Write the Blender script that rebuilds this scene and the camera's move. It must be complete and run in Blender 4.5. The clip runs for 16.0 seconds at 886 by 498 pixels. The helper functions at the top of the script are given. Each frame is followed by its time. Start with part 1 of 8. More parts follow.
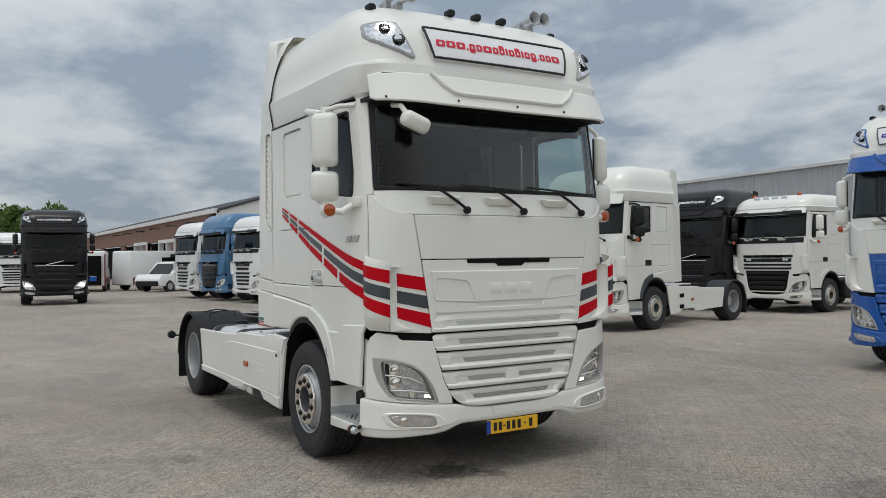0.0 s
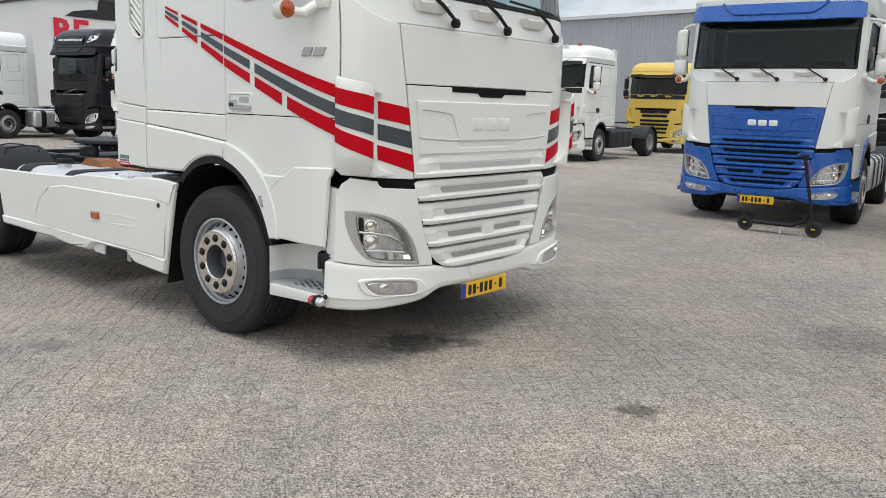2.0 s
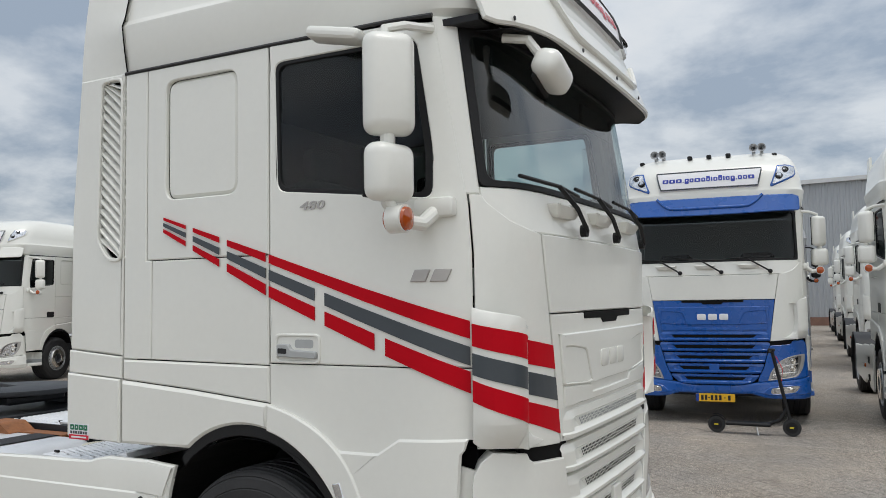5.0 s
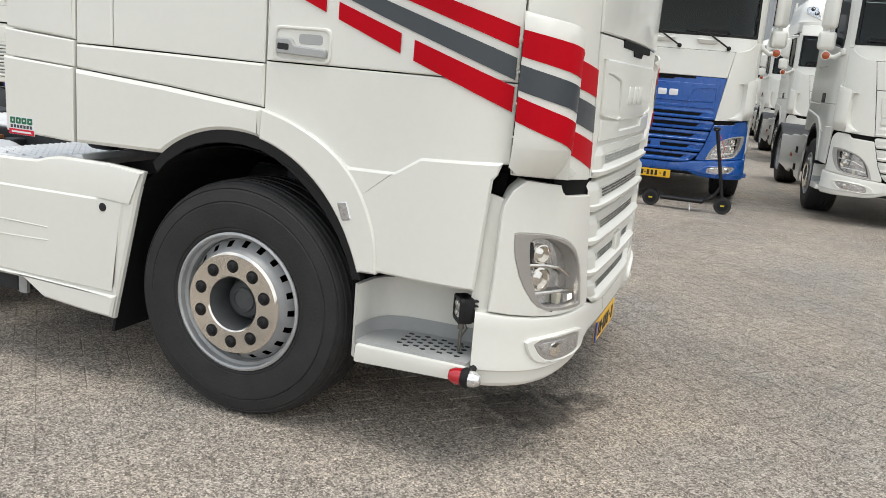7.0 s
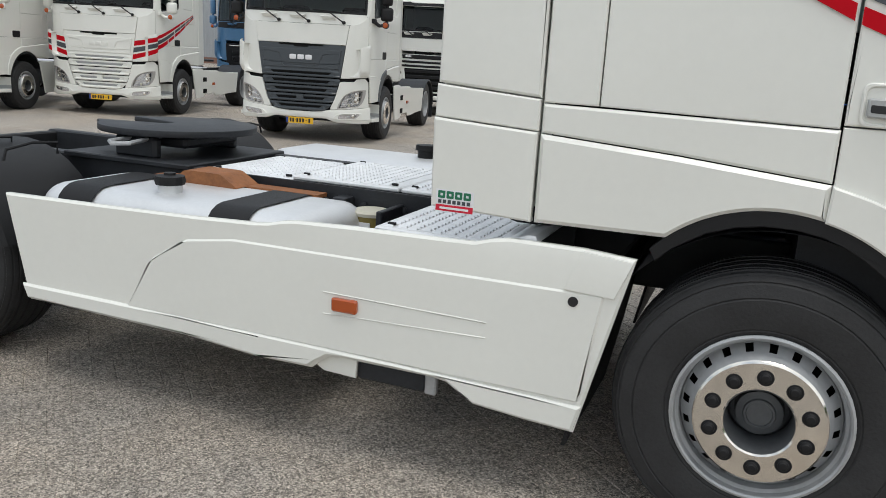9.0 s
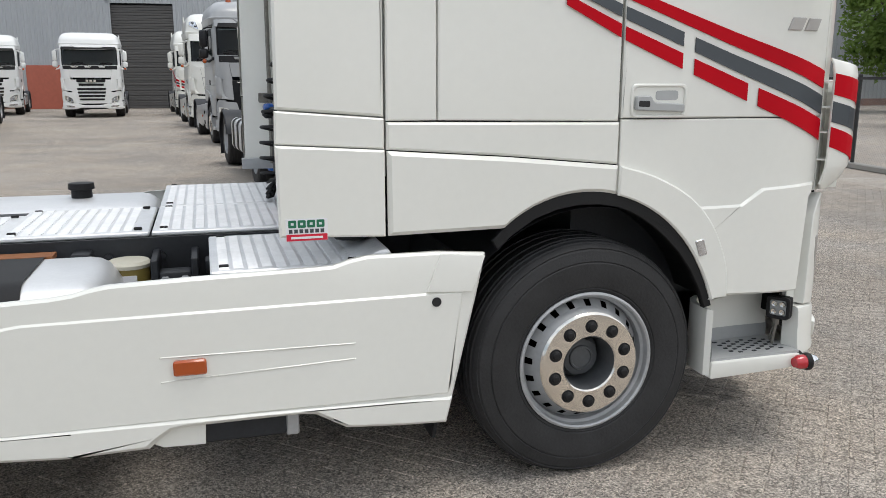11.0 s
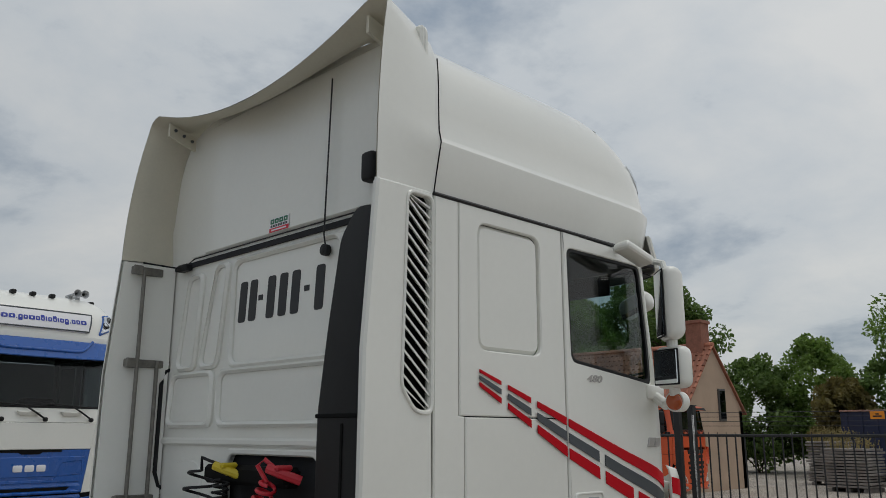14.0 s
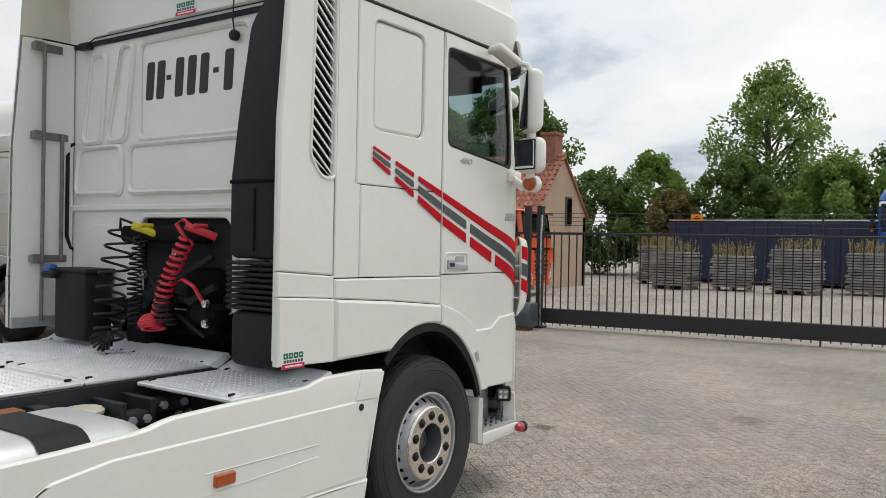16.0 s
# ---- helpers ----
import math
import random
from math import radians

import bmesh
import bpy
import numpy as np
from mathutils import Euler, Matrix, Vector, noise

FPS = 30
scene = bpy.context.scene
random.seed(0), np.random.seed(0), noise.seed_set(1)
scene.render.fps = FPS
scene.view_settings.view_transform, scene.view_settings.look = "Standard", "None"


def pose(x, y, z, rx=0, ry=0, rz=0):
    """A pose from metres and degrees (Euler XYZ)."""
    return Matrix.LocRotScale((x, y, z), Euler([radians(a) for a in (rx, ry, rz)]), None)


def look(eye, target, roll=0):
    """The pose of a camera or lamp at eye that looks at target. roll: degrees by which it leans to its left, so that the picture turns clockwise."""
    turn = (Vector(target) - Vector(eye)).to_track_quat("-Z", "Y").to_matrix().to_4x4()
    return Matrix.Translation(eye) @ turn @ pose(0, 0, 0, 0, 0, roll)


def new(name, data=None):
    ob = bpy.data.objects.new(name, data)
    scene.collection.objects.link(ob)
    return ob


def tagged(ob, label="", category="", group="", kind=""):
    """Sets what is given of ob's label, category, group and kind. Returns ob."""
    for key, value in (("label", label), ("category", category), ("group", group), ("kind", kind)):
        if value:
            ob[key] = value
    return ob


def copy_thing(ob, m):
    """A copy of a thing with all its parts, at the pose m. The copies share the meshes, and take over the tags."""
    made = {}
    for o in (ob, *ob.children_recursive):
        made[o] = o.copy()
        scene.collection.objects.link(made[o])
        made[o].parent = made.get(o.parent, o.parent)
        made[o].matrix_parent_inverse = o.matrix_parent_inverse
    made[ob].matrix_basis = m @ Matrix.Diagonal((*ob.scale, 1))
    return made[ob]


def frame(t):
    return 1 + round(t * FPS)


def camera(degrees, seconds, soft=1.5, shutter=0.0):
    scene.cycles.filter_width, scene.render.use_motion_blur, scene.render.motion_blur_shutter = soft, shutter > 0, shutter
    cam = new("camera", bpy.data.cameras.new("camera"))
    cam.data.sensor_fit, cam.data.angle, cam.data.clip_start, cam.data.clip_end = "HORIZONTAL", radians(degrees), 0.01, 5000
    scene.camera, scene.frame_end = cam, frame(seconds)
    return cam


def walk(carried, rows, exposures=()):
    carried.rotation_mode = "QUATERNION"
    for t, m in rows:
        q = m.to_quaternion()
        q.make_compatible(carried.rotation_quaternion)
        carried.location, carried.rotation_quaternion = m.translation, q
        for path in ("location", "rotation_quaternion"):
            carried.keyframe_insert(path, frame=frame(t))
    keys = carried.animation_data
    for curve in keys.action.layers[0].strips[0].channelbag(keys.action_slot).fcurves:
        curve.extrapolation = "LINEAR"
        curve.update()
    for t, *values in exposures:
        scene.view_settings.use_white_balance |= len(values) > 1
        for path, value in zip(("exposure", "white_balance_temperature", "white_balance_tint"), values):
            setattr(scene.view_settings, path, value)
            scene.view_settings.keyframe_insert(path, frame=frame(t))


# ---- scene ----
# camera and walk
cam = camera(57.2, 16.0, soft=0.5)
# seconds, eye, target, roll
PATH = [
    (0, (6.82, -3.97, 1.74), (5.112, -2.93, 1.765), -0.7),
    (0.5, (6.241, -4.318, 1.717), (4.613, -3.156, 1.675), -0.9),
    (1, (5.694, -4.567, 1.695), (4.172, -3.278, 1.544), -0.7),
    (1.5, (5.192, -4.582, 1.658), (3.806, -3.165, 1.393), 0.3),
    (2, (4.687, -4.539, 1.623), (3.441, -3.014, 1.274), 1.7),
    (2.5, (4.182, -4.472, 1.615), (3.063, -2.86, 1.227), 2.7),
    (3, (3.682, -4.311, 1.621), (2.656, -2.62, 1.326), 2.7),
    (3.5, (3.205, -4.196, 1.74), (2.215, -2.459, 1.739), 1.5),
    (3.7, (3.042, -4.192, 1.815), (2.054, -2.458, 1.944), 0.8),
    (5.8, (2.503, -4.259, 1.789), (1.619, -2.466, 1.845), -0.5),
    (6, (2.47, -4.255, 1.721), (1.607, -2.452, 1.653), 0.3),
    (6.5, (2.294, -4.178, 1.565), (1.515, -2.364, 1.243), 3.0),
    (7, (1.952, -4.049, 1.555), (1.276, -2.217, 1.122), 4.9),
    (7.5, (1.49, -4.017, 1.586), (0.845, -2.174, 1.152), 6.3),
    (8, (0.986, -3.989, 1.649), (0.295, -2.165, 1.211), 6.1),
    (8.5, (0.448, -3.985, 1.666), (-0.289, -2.177, 1.234), 5.1),
    (8.7, (0.224, -4.016, 1.671), (-0.527, -2.219, 1.218), 4.1),
    (10.8, (-1.399, -4.217, 1.648), (-1.026, -2.304, 1.199), 0.1),
    (11, (-1.493, -4.212, 1.679), (-0.944, -2.332, 1.271), 0.1),
    (11.5, (-1.859, -4.215, 1.734), (-0.952, -2.454, 1.466), 0.3),
    (12, (-2.184, -4.121, 1.83), (-1.138, -2.417, 1.774), 0.4),
    (12.5, (-2.518, -4.05, 1.894), (-1.363, -2.422, 2.013), 0.1),
    (13, (-2.829, -4.017, 1.917), (-1.586, -2.469, 2.16), -0.0),
    (13.5, (-3.07, -3.835, 1.903), (-1.754, -2.375, 2.274), 0.1),
    (14, (-3.35, -3.785, 1.956), (-1.965, -2.412, 2.399), 0.1),
    (14.5, (-3.634, -3.883, 1.927), (-2.154, -2.59, 2.299), -0.0),
    (15, (-3.764, -4.049, 1.833), (-2.197, -2.826, 2.05), -0.2),
    (15.5, (-3.913, -4.093, 1.762), (-2.284, -2.934, 1.829), 0.2),
    (16, (-3.978, -4.111, 1.734), (-2.336, -2.968, 1.714), 1.1),
]
walk(cam, [(t, look(e, g, r)) for t, e, g, r in PATH], [(0, -0.09, 6480, 8), (0.5, -0.06, 6430, 8), (1, 0.24, 6450, 9), (1.5, 0.34, 6450, 9), (2.5, 0.4, 6400, 7), (3, 0.37, 6300, 5), (3.5, 0.12, 6150, 6), (5.8, 0.07, 6700, 10), (6.5, 0.46, 6750, 10), (7, 0.54, 6700, 9), (8, 0.5, 6500, 8), (8.5, 0.22, 6500, 8), (10.8, 0.34, 6500, 10), (11.1, 0.38, 6500, 10), (11.5, 0.6, 6400, 9), (12, -0.06, 6400, 8), (12.5, -0.15, 6450, 9), (13.5, -0.31, 6500, 9), (14, -0.5, 6550, 8), (14.5, -0.47, 6650, 9), (15, -0.11, 6700, 9), (16, 0.18, 6700, 9)])


# world, sun and exposure
world = bpy.data.worlds.new("world")
scene.world = world
world.use_nodes = True
wn, wl = world.node_tree.nodes, world.node_tree.links
sky = wn.new("ShaderNodeTexSky")
sky.sky_type, sky.sun_disc = "NISHITA", False
sky.sun_elevation, sky.sun_rotation = radians(78), radians(170)
sky.air_density, sky.dust_density = 1.0, 2.0
coord = wn.new("ShaderNodeTexCoord")
# a flat layer of cloud: each direction meets it farther off towards the horizon
split = wn.new("ShaderNodeSeparateXYZ")
wl.new(coord.outputs["Generated"], split.inputs[0])
rise_z = wn.new("ShaderNodeMath")
rise_z.operation, rise_z.inputs[1].default_value = "MAXIMUM", 0.0
wl.new(split.outputs["Z"], rise_z.inputs[0])
deep_z = wn.new("ShaderNodeMath")
deep_z.operation, deep_z.inputs[1].default_value = "ADD", 0.30
wl.new(rise_z.outputs[0], deep_z.inputs[0])
over = wn.new("ShaderNodeMath")
over.operation, over.inputs[0].default_value = "DIVIDE", 1.0
wl.new(deep_z.outputs[0], over.inputs[1])
flat = wn.new("ShaderNodeVectorMath")
flat.operation = "SCALE"
wl.new(coord.outputs["Generated"], flat.inputs[0])
wl.new(over.outputs[0], flat.inputs["Scale"])
clouds = wn.new("ShaderNodeTexNoise")
clouds.inputs["Scale"].default_value, clouds.inputs["Detail"].default_value = 1.7, 11.0
clouds.inputs["Roughness"].default_value, clouds.inputs["Distortion"].default_value = 0.57, 0.15
cover = wn.new("ShaderNodeValToRGB")
cover.color_ramp.elements[0].position, cover.color_ramp.elements[0].color = 0.36, (2.35, 2.8, 3.4, 1)
cover.color_ramp.elements[1].position, cover.color_ramp.elements[1].color = 0.68, (5.9, 5.9, 5.85, 1)
mid = cover.color_ramp.elements.new(0.49)
mid.color = (4.8, 5.05, 5.3, 1)
blend = wn.new("ShaderNodeMix")
blend.data_type, blend.inputs["Factor"].default_value = "RGBA", 0.88
wl.new(flat.outputs["Vector"], clouds.inputs["Vector"])
wl.new(sky.outputs["Color"], blend.inputs["A"])
wl.new(cover.outputs["Color"], blend.inputs["B"])
# the overcast is brighter overhead and towards the sun's side
side_dot = wn.new("ShaderNodeVectorMath")
side_dot.operation = "DOT_PRODUCT"
side_dot.inputs[1].default_value = (0.22, -0.17, 0.95)
wl.new(coord.outputs["Generated"], side_dot.inputs[0])
# the cloud is thicker on the far side from the sun
thin_dot = wn.new("ShaderNodeVectorMath")
thin_dot.operation = "DOT_PRODUCT"
thin_dot.inputs[1].default_value = (0.085, -0.03, 0.02)
wl.new(coord.outputs["Generated"], thin_dot.inputs[0])
thin = wn.new("ShaderNodeMath")
thin.operation = "ADD"
wl.new(clouds.outputs["Fac"], thin.inputs[0])
wl.new(thin_dot.outputs["Value"], thin.inputs[1])
wl.new(thin.outputs[0], cover.inputs["Fac"])
side_gain = wn.new("ShaderNodeMapRange")
side_gain.inputs["From Min"].default_value, side_gain.inputs["From Max"].default_value = -1.0, 1.0
side_gain.inputs["To Min"].default_value, side_gain.inputs["To Max"].default_value = 0.62, 1.62
wl.new(side_dot.outputs["Value"], side_gain.inputs["Value"])
gain = wn.new("ShaderNodeVectorMath")
gain.operation = "SCALE"
wl.new(blend.outputs["Result"], gain.inputs[0])
wl.new(side_gain.outputs["Result"], gain.inputs["Scale"])
wl.new(gain.outputs["Vector"], wn["Background"].inputs["Color"])
wn["Background"].inputs["Strength"].default_value = 0.12
sun = new("sun", bpy.data.lights.new("sun", "SUN"))
sun.data.energy, sun.data.angle, sun.data.color = 1.0, radians(26), (1.0, 0.96, 0.9)
sun.matrix_world = look((0, 0, 30), (-5, 5, 0))


# materials
def mat(name, colour, rough=0.5, metal=0.0, vary=0.08, scale=6.0, bump=0.0, fine=60.0, coat=0.0, spots=0.0, obj_vary=0.0, spec=0.5):
    """A surface with broad stains and fine grain in its colour, roughness and relief."""
    m = bpy.data.materials.new(name)
    m.use_nodes = True
    n, l = m.node_tree.nodes, m.node_tree.links
    b = n["Principled BSDF"]
    tc = n.new("ShaderNodeTexCoord")
    big = n.new("ShaderNodeTexNoise")
    big.inputs["Scale"].default_value, big.inputs["Detail"].default_value = scale, 5
    small = n.new("ShaderNodeTexNoise")
    small.inputs["Scale"].default_value, small.inputs["Detail"].default_value = fine, 3
    for t in (big, small):
        l.new(tc.outputs["Object"], t.inputs["Vector"])
    add = n.new("ShaderNodeMath")
    add.operation = "MULTIPLY_ADD"
    l.new(small.outputs["Fac"], add.inputs[0])
    add.inputs[1].default_value = 0.5 + spots
    l.new(big.outputs["Fac"], add.inputs[2])
    ramp = n.new("ShaderNodeMapRange")
    ramp.inputs["From Min"].default_value, ramp.inputs["From Max"].default_value = 0.45, 1.05 + spots
    ramp.inputs["To Min"].default_value, ramp.inputs["To Max"].default_value = 1 - vary, 1 + vary
    l.new(add.outputs[0], ramp.inputs["Value"])
    fac = ramp.outputs["Result"]
    if obj_vary:
        oi = n.new("ShaderNodeObjectInfo")
        om = n.new("ShaderNodeMapRange")
        om.inputs["To Min"].default_value, om.inputs["To Max"].default_value = 1 - obj_vary, 1 + obj_vary
        l.new(oi.outputs["Random"], om.inputs["Value"])
        mu = n.new("ShaderNodeMath")
        mu.operation = "MULTIPLY"
        l.new(fac, mu.inputs[0])
        l.new(om.outputs["Result"], mu.inputs[1])
        fac = mu.outputs[0]
    sc = n.new("ShaderNodeVectorMath")
    sc.operation = "SCALE"
    sc.inputs[0].default_value = colour
    l.new(fac, sc.inputs["Scale"])
    l.new(sc.outputs["Vector"], b.inputs["Base Color"])
    rr = n.new("ShaderNodeMapRange")
    rr.inputs["To Min"].default_value, rr.inputs["To Max"].default_value = max(0.02, rough - 0.07), min(1, rough + 0.07)
    l.new(big.outputs["Fac"], rr.inputs["Value"])
    l.new(rr.outputs["Result"], b.inputs["Roughness"])
    b.inputs["Metallic"].default_value = metal
    b.inputs["Specular IOR Level"].default_value = spec
    b.inputs["Coat Weight"].default_value = coat
    b.inputs["Coat Roughness"].default_value = 0.06
    if bump:
        bp = n.new("ShaderNodeBump")
        bp.inputs["Strength"].default_value, bp.inputs["Distance"].default_value = bump, 0.01
        l.new(small.outputs["Fac"], bp.inputs["Height"])
        l.new(bp.outputs["Normal"], b.inputs["Normal"])
    return m


def glassy(name, colour, gloss=0.022, blend=0.06):
    """Thin glass: tinted see-through with a mirror gloss."""
    m = bpy.data.materials.new(name)
    m.use_nodes = True
    n, l = m.node_tree.nodes, m.node_tree.links
    n.remove(n["Principled BSDF"])
    clear, shine, mix, fr, rise = (n.new("ShaderNode" + k) for k in ("BsdfTransparent", "BsdfGlossy", "MixShader", "LayerWeight", "MapRange"))
    clear.inputs["Color"].default_value = (*colour, 1)
    shine.inputs["Roughness"].default_value = 0.02
    fr.inputs["Blend"].default_value = blend
    rise.inputs["To Min"].default_value, rise.inputs["To Max"].default_value = gloss, 0.75
    l.new(fr.outputs["Facing"], rise.inputs["Value"])
    l.new(rise.outputs["Result"], mix.inputs[0])
    l.new(clear.outputs[0], mix.inputs[1])
    l.new(shine.outputs[0], mix.inputs[2])
    l.new(mix.outputs[0], n["Material Output"].inputs["Surface"])
    return m


def glow(name, colour, strength):
    m = bpy.data.materials.new(name)
    m.use_nodes = True
    b = m.node_tree.nodes["Principled BSDF"]
    b.inputs["Base Color"].default_value = (*colour, 1)
    b.inputs["Emission Color"].default_value = (*colour, 1)
    b.inputs["Emission Strength"].default_value = strength
    return m


WHITE = mat("white_paint", (0.79, 0.79, 0.74), 0.32, vary=0.025, scale=1.5, fine=30, coat=0.5)
WHITE2 = mat("cool_white_paint", (0.78, 0.79, 0.78), 0.35, vary=0.04, scale=1.5, coat=0.3)
BEIGE = mat("aged_cream_plastic", (0.60, 0.57, 0.47), 0.55, vary=0.06, scale=3)
BLUE = mat("blue_paint", (0.007, 0.09, 0.38), 0.28, vary=0.05, coat=0.6)
SKYBLUE = mat("light_blue_paint", (0.06, 0.17, 0.32), 0.3, vary=0.06, coat=0.5)
YELLOW = mat("yellow_paint", (0.72, 0.50, 0.10), 0.35, vary=0.05, coat=0.4)
ORANGE = mat("orange_paint", (0.70, 0.10, 0.025), 0.35, vary=0.06, coat=0.4)
GREYP = mat("silver_grey_paint", (0.36, 0.37, 0.38), 0.35, vary=0.05, coat=0.4)
BLACKP = mat("black_paint", (0.008, 0.008, 0.010), 0.3, spec=0.3, vary=0.1, coat=0.15)
RED = mat("red_film", (0.50, 0.001, 0.010), 0.5, vary=0.04, spec=0.12)
CHAR = mat("charcoal_film", (0.055, 0.065, 0.075), 0.32, vary=0.05)
PLASTIC = mat("black_plastic", (0.011, 0.011, 0.012), 0.55, spec=0.3, vary=0.15, bump=0.15, fine=200)
# near-black whose colour stands for the shade in gaps, slots and insides
DARKGAP = mat("recess_shade_black", (0.005, 0.005, 0.005), 0.8, spec=0.15, vary=0.2)
GREYPL = mat("grey_plastic", (0.30, 0.31, 0.31), 0.55, vary=0.08, bump=0.1, fine=200)
RUBBER = mat("tyre_rubber", (0.024, 0.024, 0.025), 0.66, spec=0.4, vary=0.3, scale=9, bump=0.25, fine=90)
STEEL = mat("painted_rim_steel", (0.42, 0.43, 0.44), 0.42, 0.35, vary=0.12, scale=14)
CHROME = mat("polished_metal", (0.80, 0.76, 0.70), 0.12, 1.0, vary=0.06, scale=20)
ALU = mat("tread_aluminium", (0.78, 0.79, 0.80), 0.38, 0.3, vary=0.1, scale=8, bump=0.15)
TANK = mat("tank_aluminium", (0.70, 0.71, 0.72), 0.42, 0.5, vary=0.06)
FRAME = mat("chassis_paint", (0.022, 0.024, 0.028), 0.5, spec=0.35, vary=0.25, scale=7, bump=0.15)
RUST = mat("rusty_steel", (0.26, 0.10, 0.035), 0.75, vary=0.3, scale=12, bump=0.3)
WORN = mat("worn_steel", (0.19, 0.18, 0.16), 0.5, 0.4, vary=0.3, scale=15)
HUB = mat("hub_grey_paint", (0.085, 0.09, 0.095), 0.45, vary=0.2, scale=12)
AMBER = mat("amber_lens", (0.40, 0.065, 0.004), 0.15, vary=0.05, coat=0.8)
REDLENS = mat("red_lens", (0.45, 0.01, 0.02), 0.15, vary=0.05, coat=0.8)
LAMP = mat("lamp_reflector", (0.70, 0.71, 0.73), 0.14, 0.9, vary=0.3, scale=22, bump=0.08, fine=30)
HANDLEG = mat("silver_grey_plastic", (0.40, 0.41, 0.41), 0.4, vary=0.06)
SILVER = mat("silver_bezel", (0.46, 0.44, 0.42), 0.4, 0.5, vary=0.05)
PLATE = mat("plate_yellow", (0.80, 0.46, 0.02), 0.4, vary=0.03)
PLATEBLUE = mat("plate_blue", (0.01, 0.05, 0.30), 0.4, vary=0.03)
INK = mat("black_ink", (0.012, 0.012, 0.014), 0.45, vary=0.05)
REDINK = mat("red_ink", (0.62, 0.01, 0.04), 0.4, vary=0.03)
BLUEINK = mat("blue_ink", (0.03, 0.05, 0.35), 0.4, vary=0.03)
GREENINK = mat("green_ink", (0.01, 0.16, 0.08), 0.4, vary=0.03)
SIGNW = mat("sign_white", (0.80, 0.80, 0.82), 0.3, vary=0.03)
MIRROR = mat("mirror_glass", (0.75, 0.78, 0.80), 0.03, 1.0, vary=0.0)
HOSE_R = mat("red_hose", (0.55, 0.02, 0.035), 0.35, vary=0.05)
HOSE_Y = mat("yellow_plug", (0.62, 0.48, 0.02), 0.4, vary=0.05)
SEAT = mat("seat_fabric", (0.016, 0.017, 0.02), 0.9, vary=0.15, bump=0.2)
GLASS = glassy("window_glass", (0.56, 0.67, 0.67))
SCREEN = glassy("windscreen_glass", (0.60, 0.70, 0.69), 0.022, 0.17)
TINT = glassy("tinted_glass", (0.22, 0.27, 0.28))
LENS = glassy("clear_lens", (0.95, 0.96, 0.97))
DRL = glow("running_light", (1.0, 0.93, 0.82), 3.0)
HEADON = glow("lit_headlight", (1.0, 0.80, 0.86), 7.0)


# shape tools
def part(name, bm, material, parent=None, label="", smooth=0.5, kind="", category="", group=""):
    """Link a bmesh as one mesh object under a thing or a part."""
    bm.normal_update()
    for f in bm.faces:
        f.smooth = True
    for e in bm.edges:
        if len(e.link_faces) == 2 and e.calc_face_angle(0) > smooth:
            e.smooth = False
    me = bpy.data.meshes.new(name)
    bm.to_mesh(me)
    bm.free()
    me.materials.append(material)
    ob = new(name, me)
    ob.parent = parent
    return tagged(ob, label, category, group, kind)


def thing(name, m, label, category, group="", kind=""):
    ob = new(name)
    ob.empty_display_size = 0.2
    ob.matrix_basis = m
    return tagged(ob, label, category, group, kind)


def box(bm, c, size, bev=0.0, rot=None, seg=1):
    r = bmesh.ops.create_cube(bm, size=1.0)
    vs = r["verts"]
    for v in vs:
        v.co = Vector((v.co.x * size[0], v.co.y * size[1], v.co.z * size[2]))
    if bev:
        es = list({e for v in vs for e in v.link_edges})
        r = bmesh.ops.bevel(bm, geom=es, offset=bev, segments=seg, profile=0.5, affect="EDGES")
        vs = list({v for f in r["faces"] for v in f.verts} | {v for v in vs if v.is_valid})
    t = Matrix.Translation(c) @ (rot or Matrix())
    for v in vs:
        v.co = t @ v.co
    return bm


def boxes(*rows):
    bm = bmesh.new()
    for r in rows:
        box(bm, *r)
    return bm


def lathe(bm, prof, n=32, m=None, a0=0.0, a1=2 * math.pi):
    """Turn a profile of (radius, height) about local y."""
    m = m or Matrix()
    full = abs(a1 - a0 - 2 * math.pi) < 1e-6
    k = n if full else n + 1
    rings = []
    for r, h in prof:
        ring = []
        for i in range(k):
            a = a0 + (a1 - a0) * i / n
            ring.append(bm.verts.new(m @ Vector((r * math.cos(a), h, r * math.sin(a)))))
        rings.append(ring)
    for p, q in zip(rings, rings[1:]):
        for i in range(n):
            j = (i + 1) % k
            bm.faces.new((p[i], p[j], q[j], q[i]))
    return bm


def tube(bm, pts, r, n=8, cap=True):
    pts = [Vector(p) for p in pts]
    rings = []
    up = Vector((0, 0, 1))
    for i, p in enumerate(pts):
        d = (pts[min(i + 1, len(pts) - 1)] - pts[max(i - 1, 0)]).normalized()
        u = d.cross(up)
        if u.length < 0.05:
            u = d.cross(Vector((1, 0, 0)))
        u.normalize()
        w = d.cross(u)
        rings.append([bm.verts.new(p + r * (math.cos(2 * math.pi * k / n) * u + math.sin(2 * math.pi * k / n) * w)) for k in range(n)])
    for a, b in zip(rings, rings[1:]):
        for k in range(n):
            bm.faces.new((a[k], a[(k + 1) % n], b[(k + 1) % n], b[k]))
    if cap:
        bm.faces.new(rings[0])
        bm.faces.new(list(reversed(rings[-1])))
    return bm


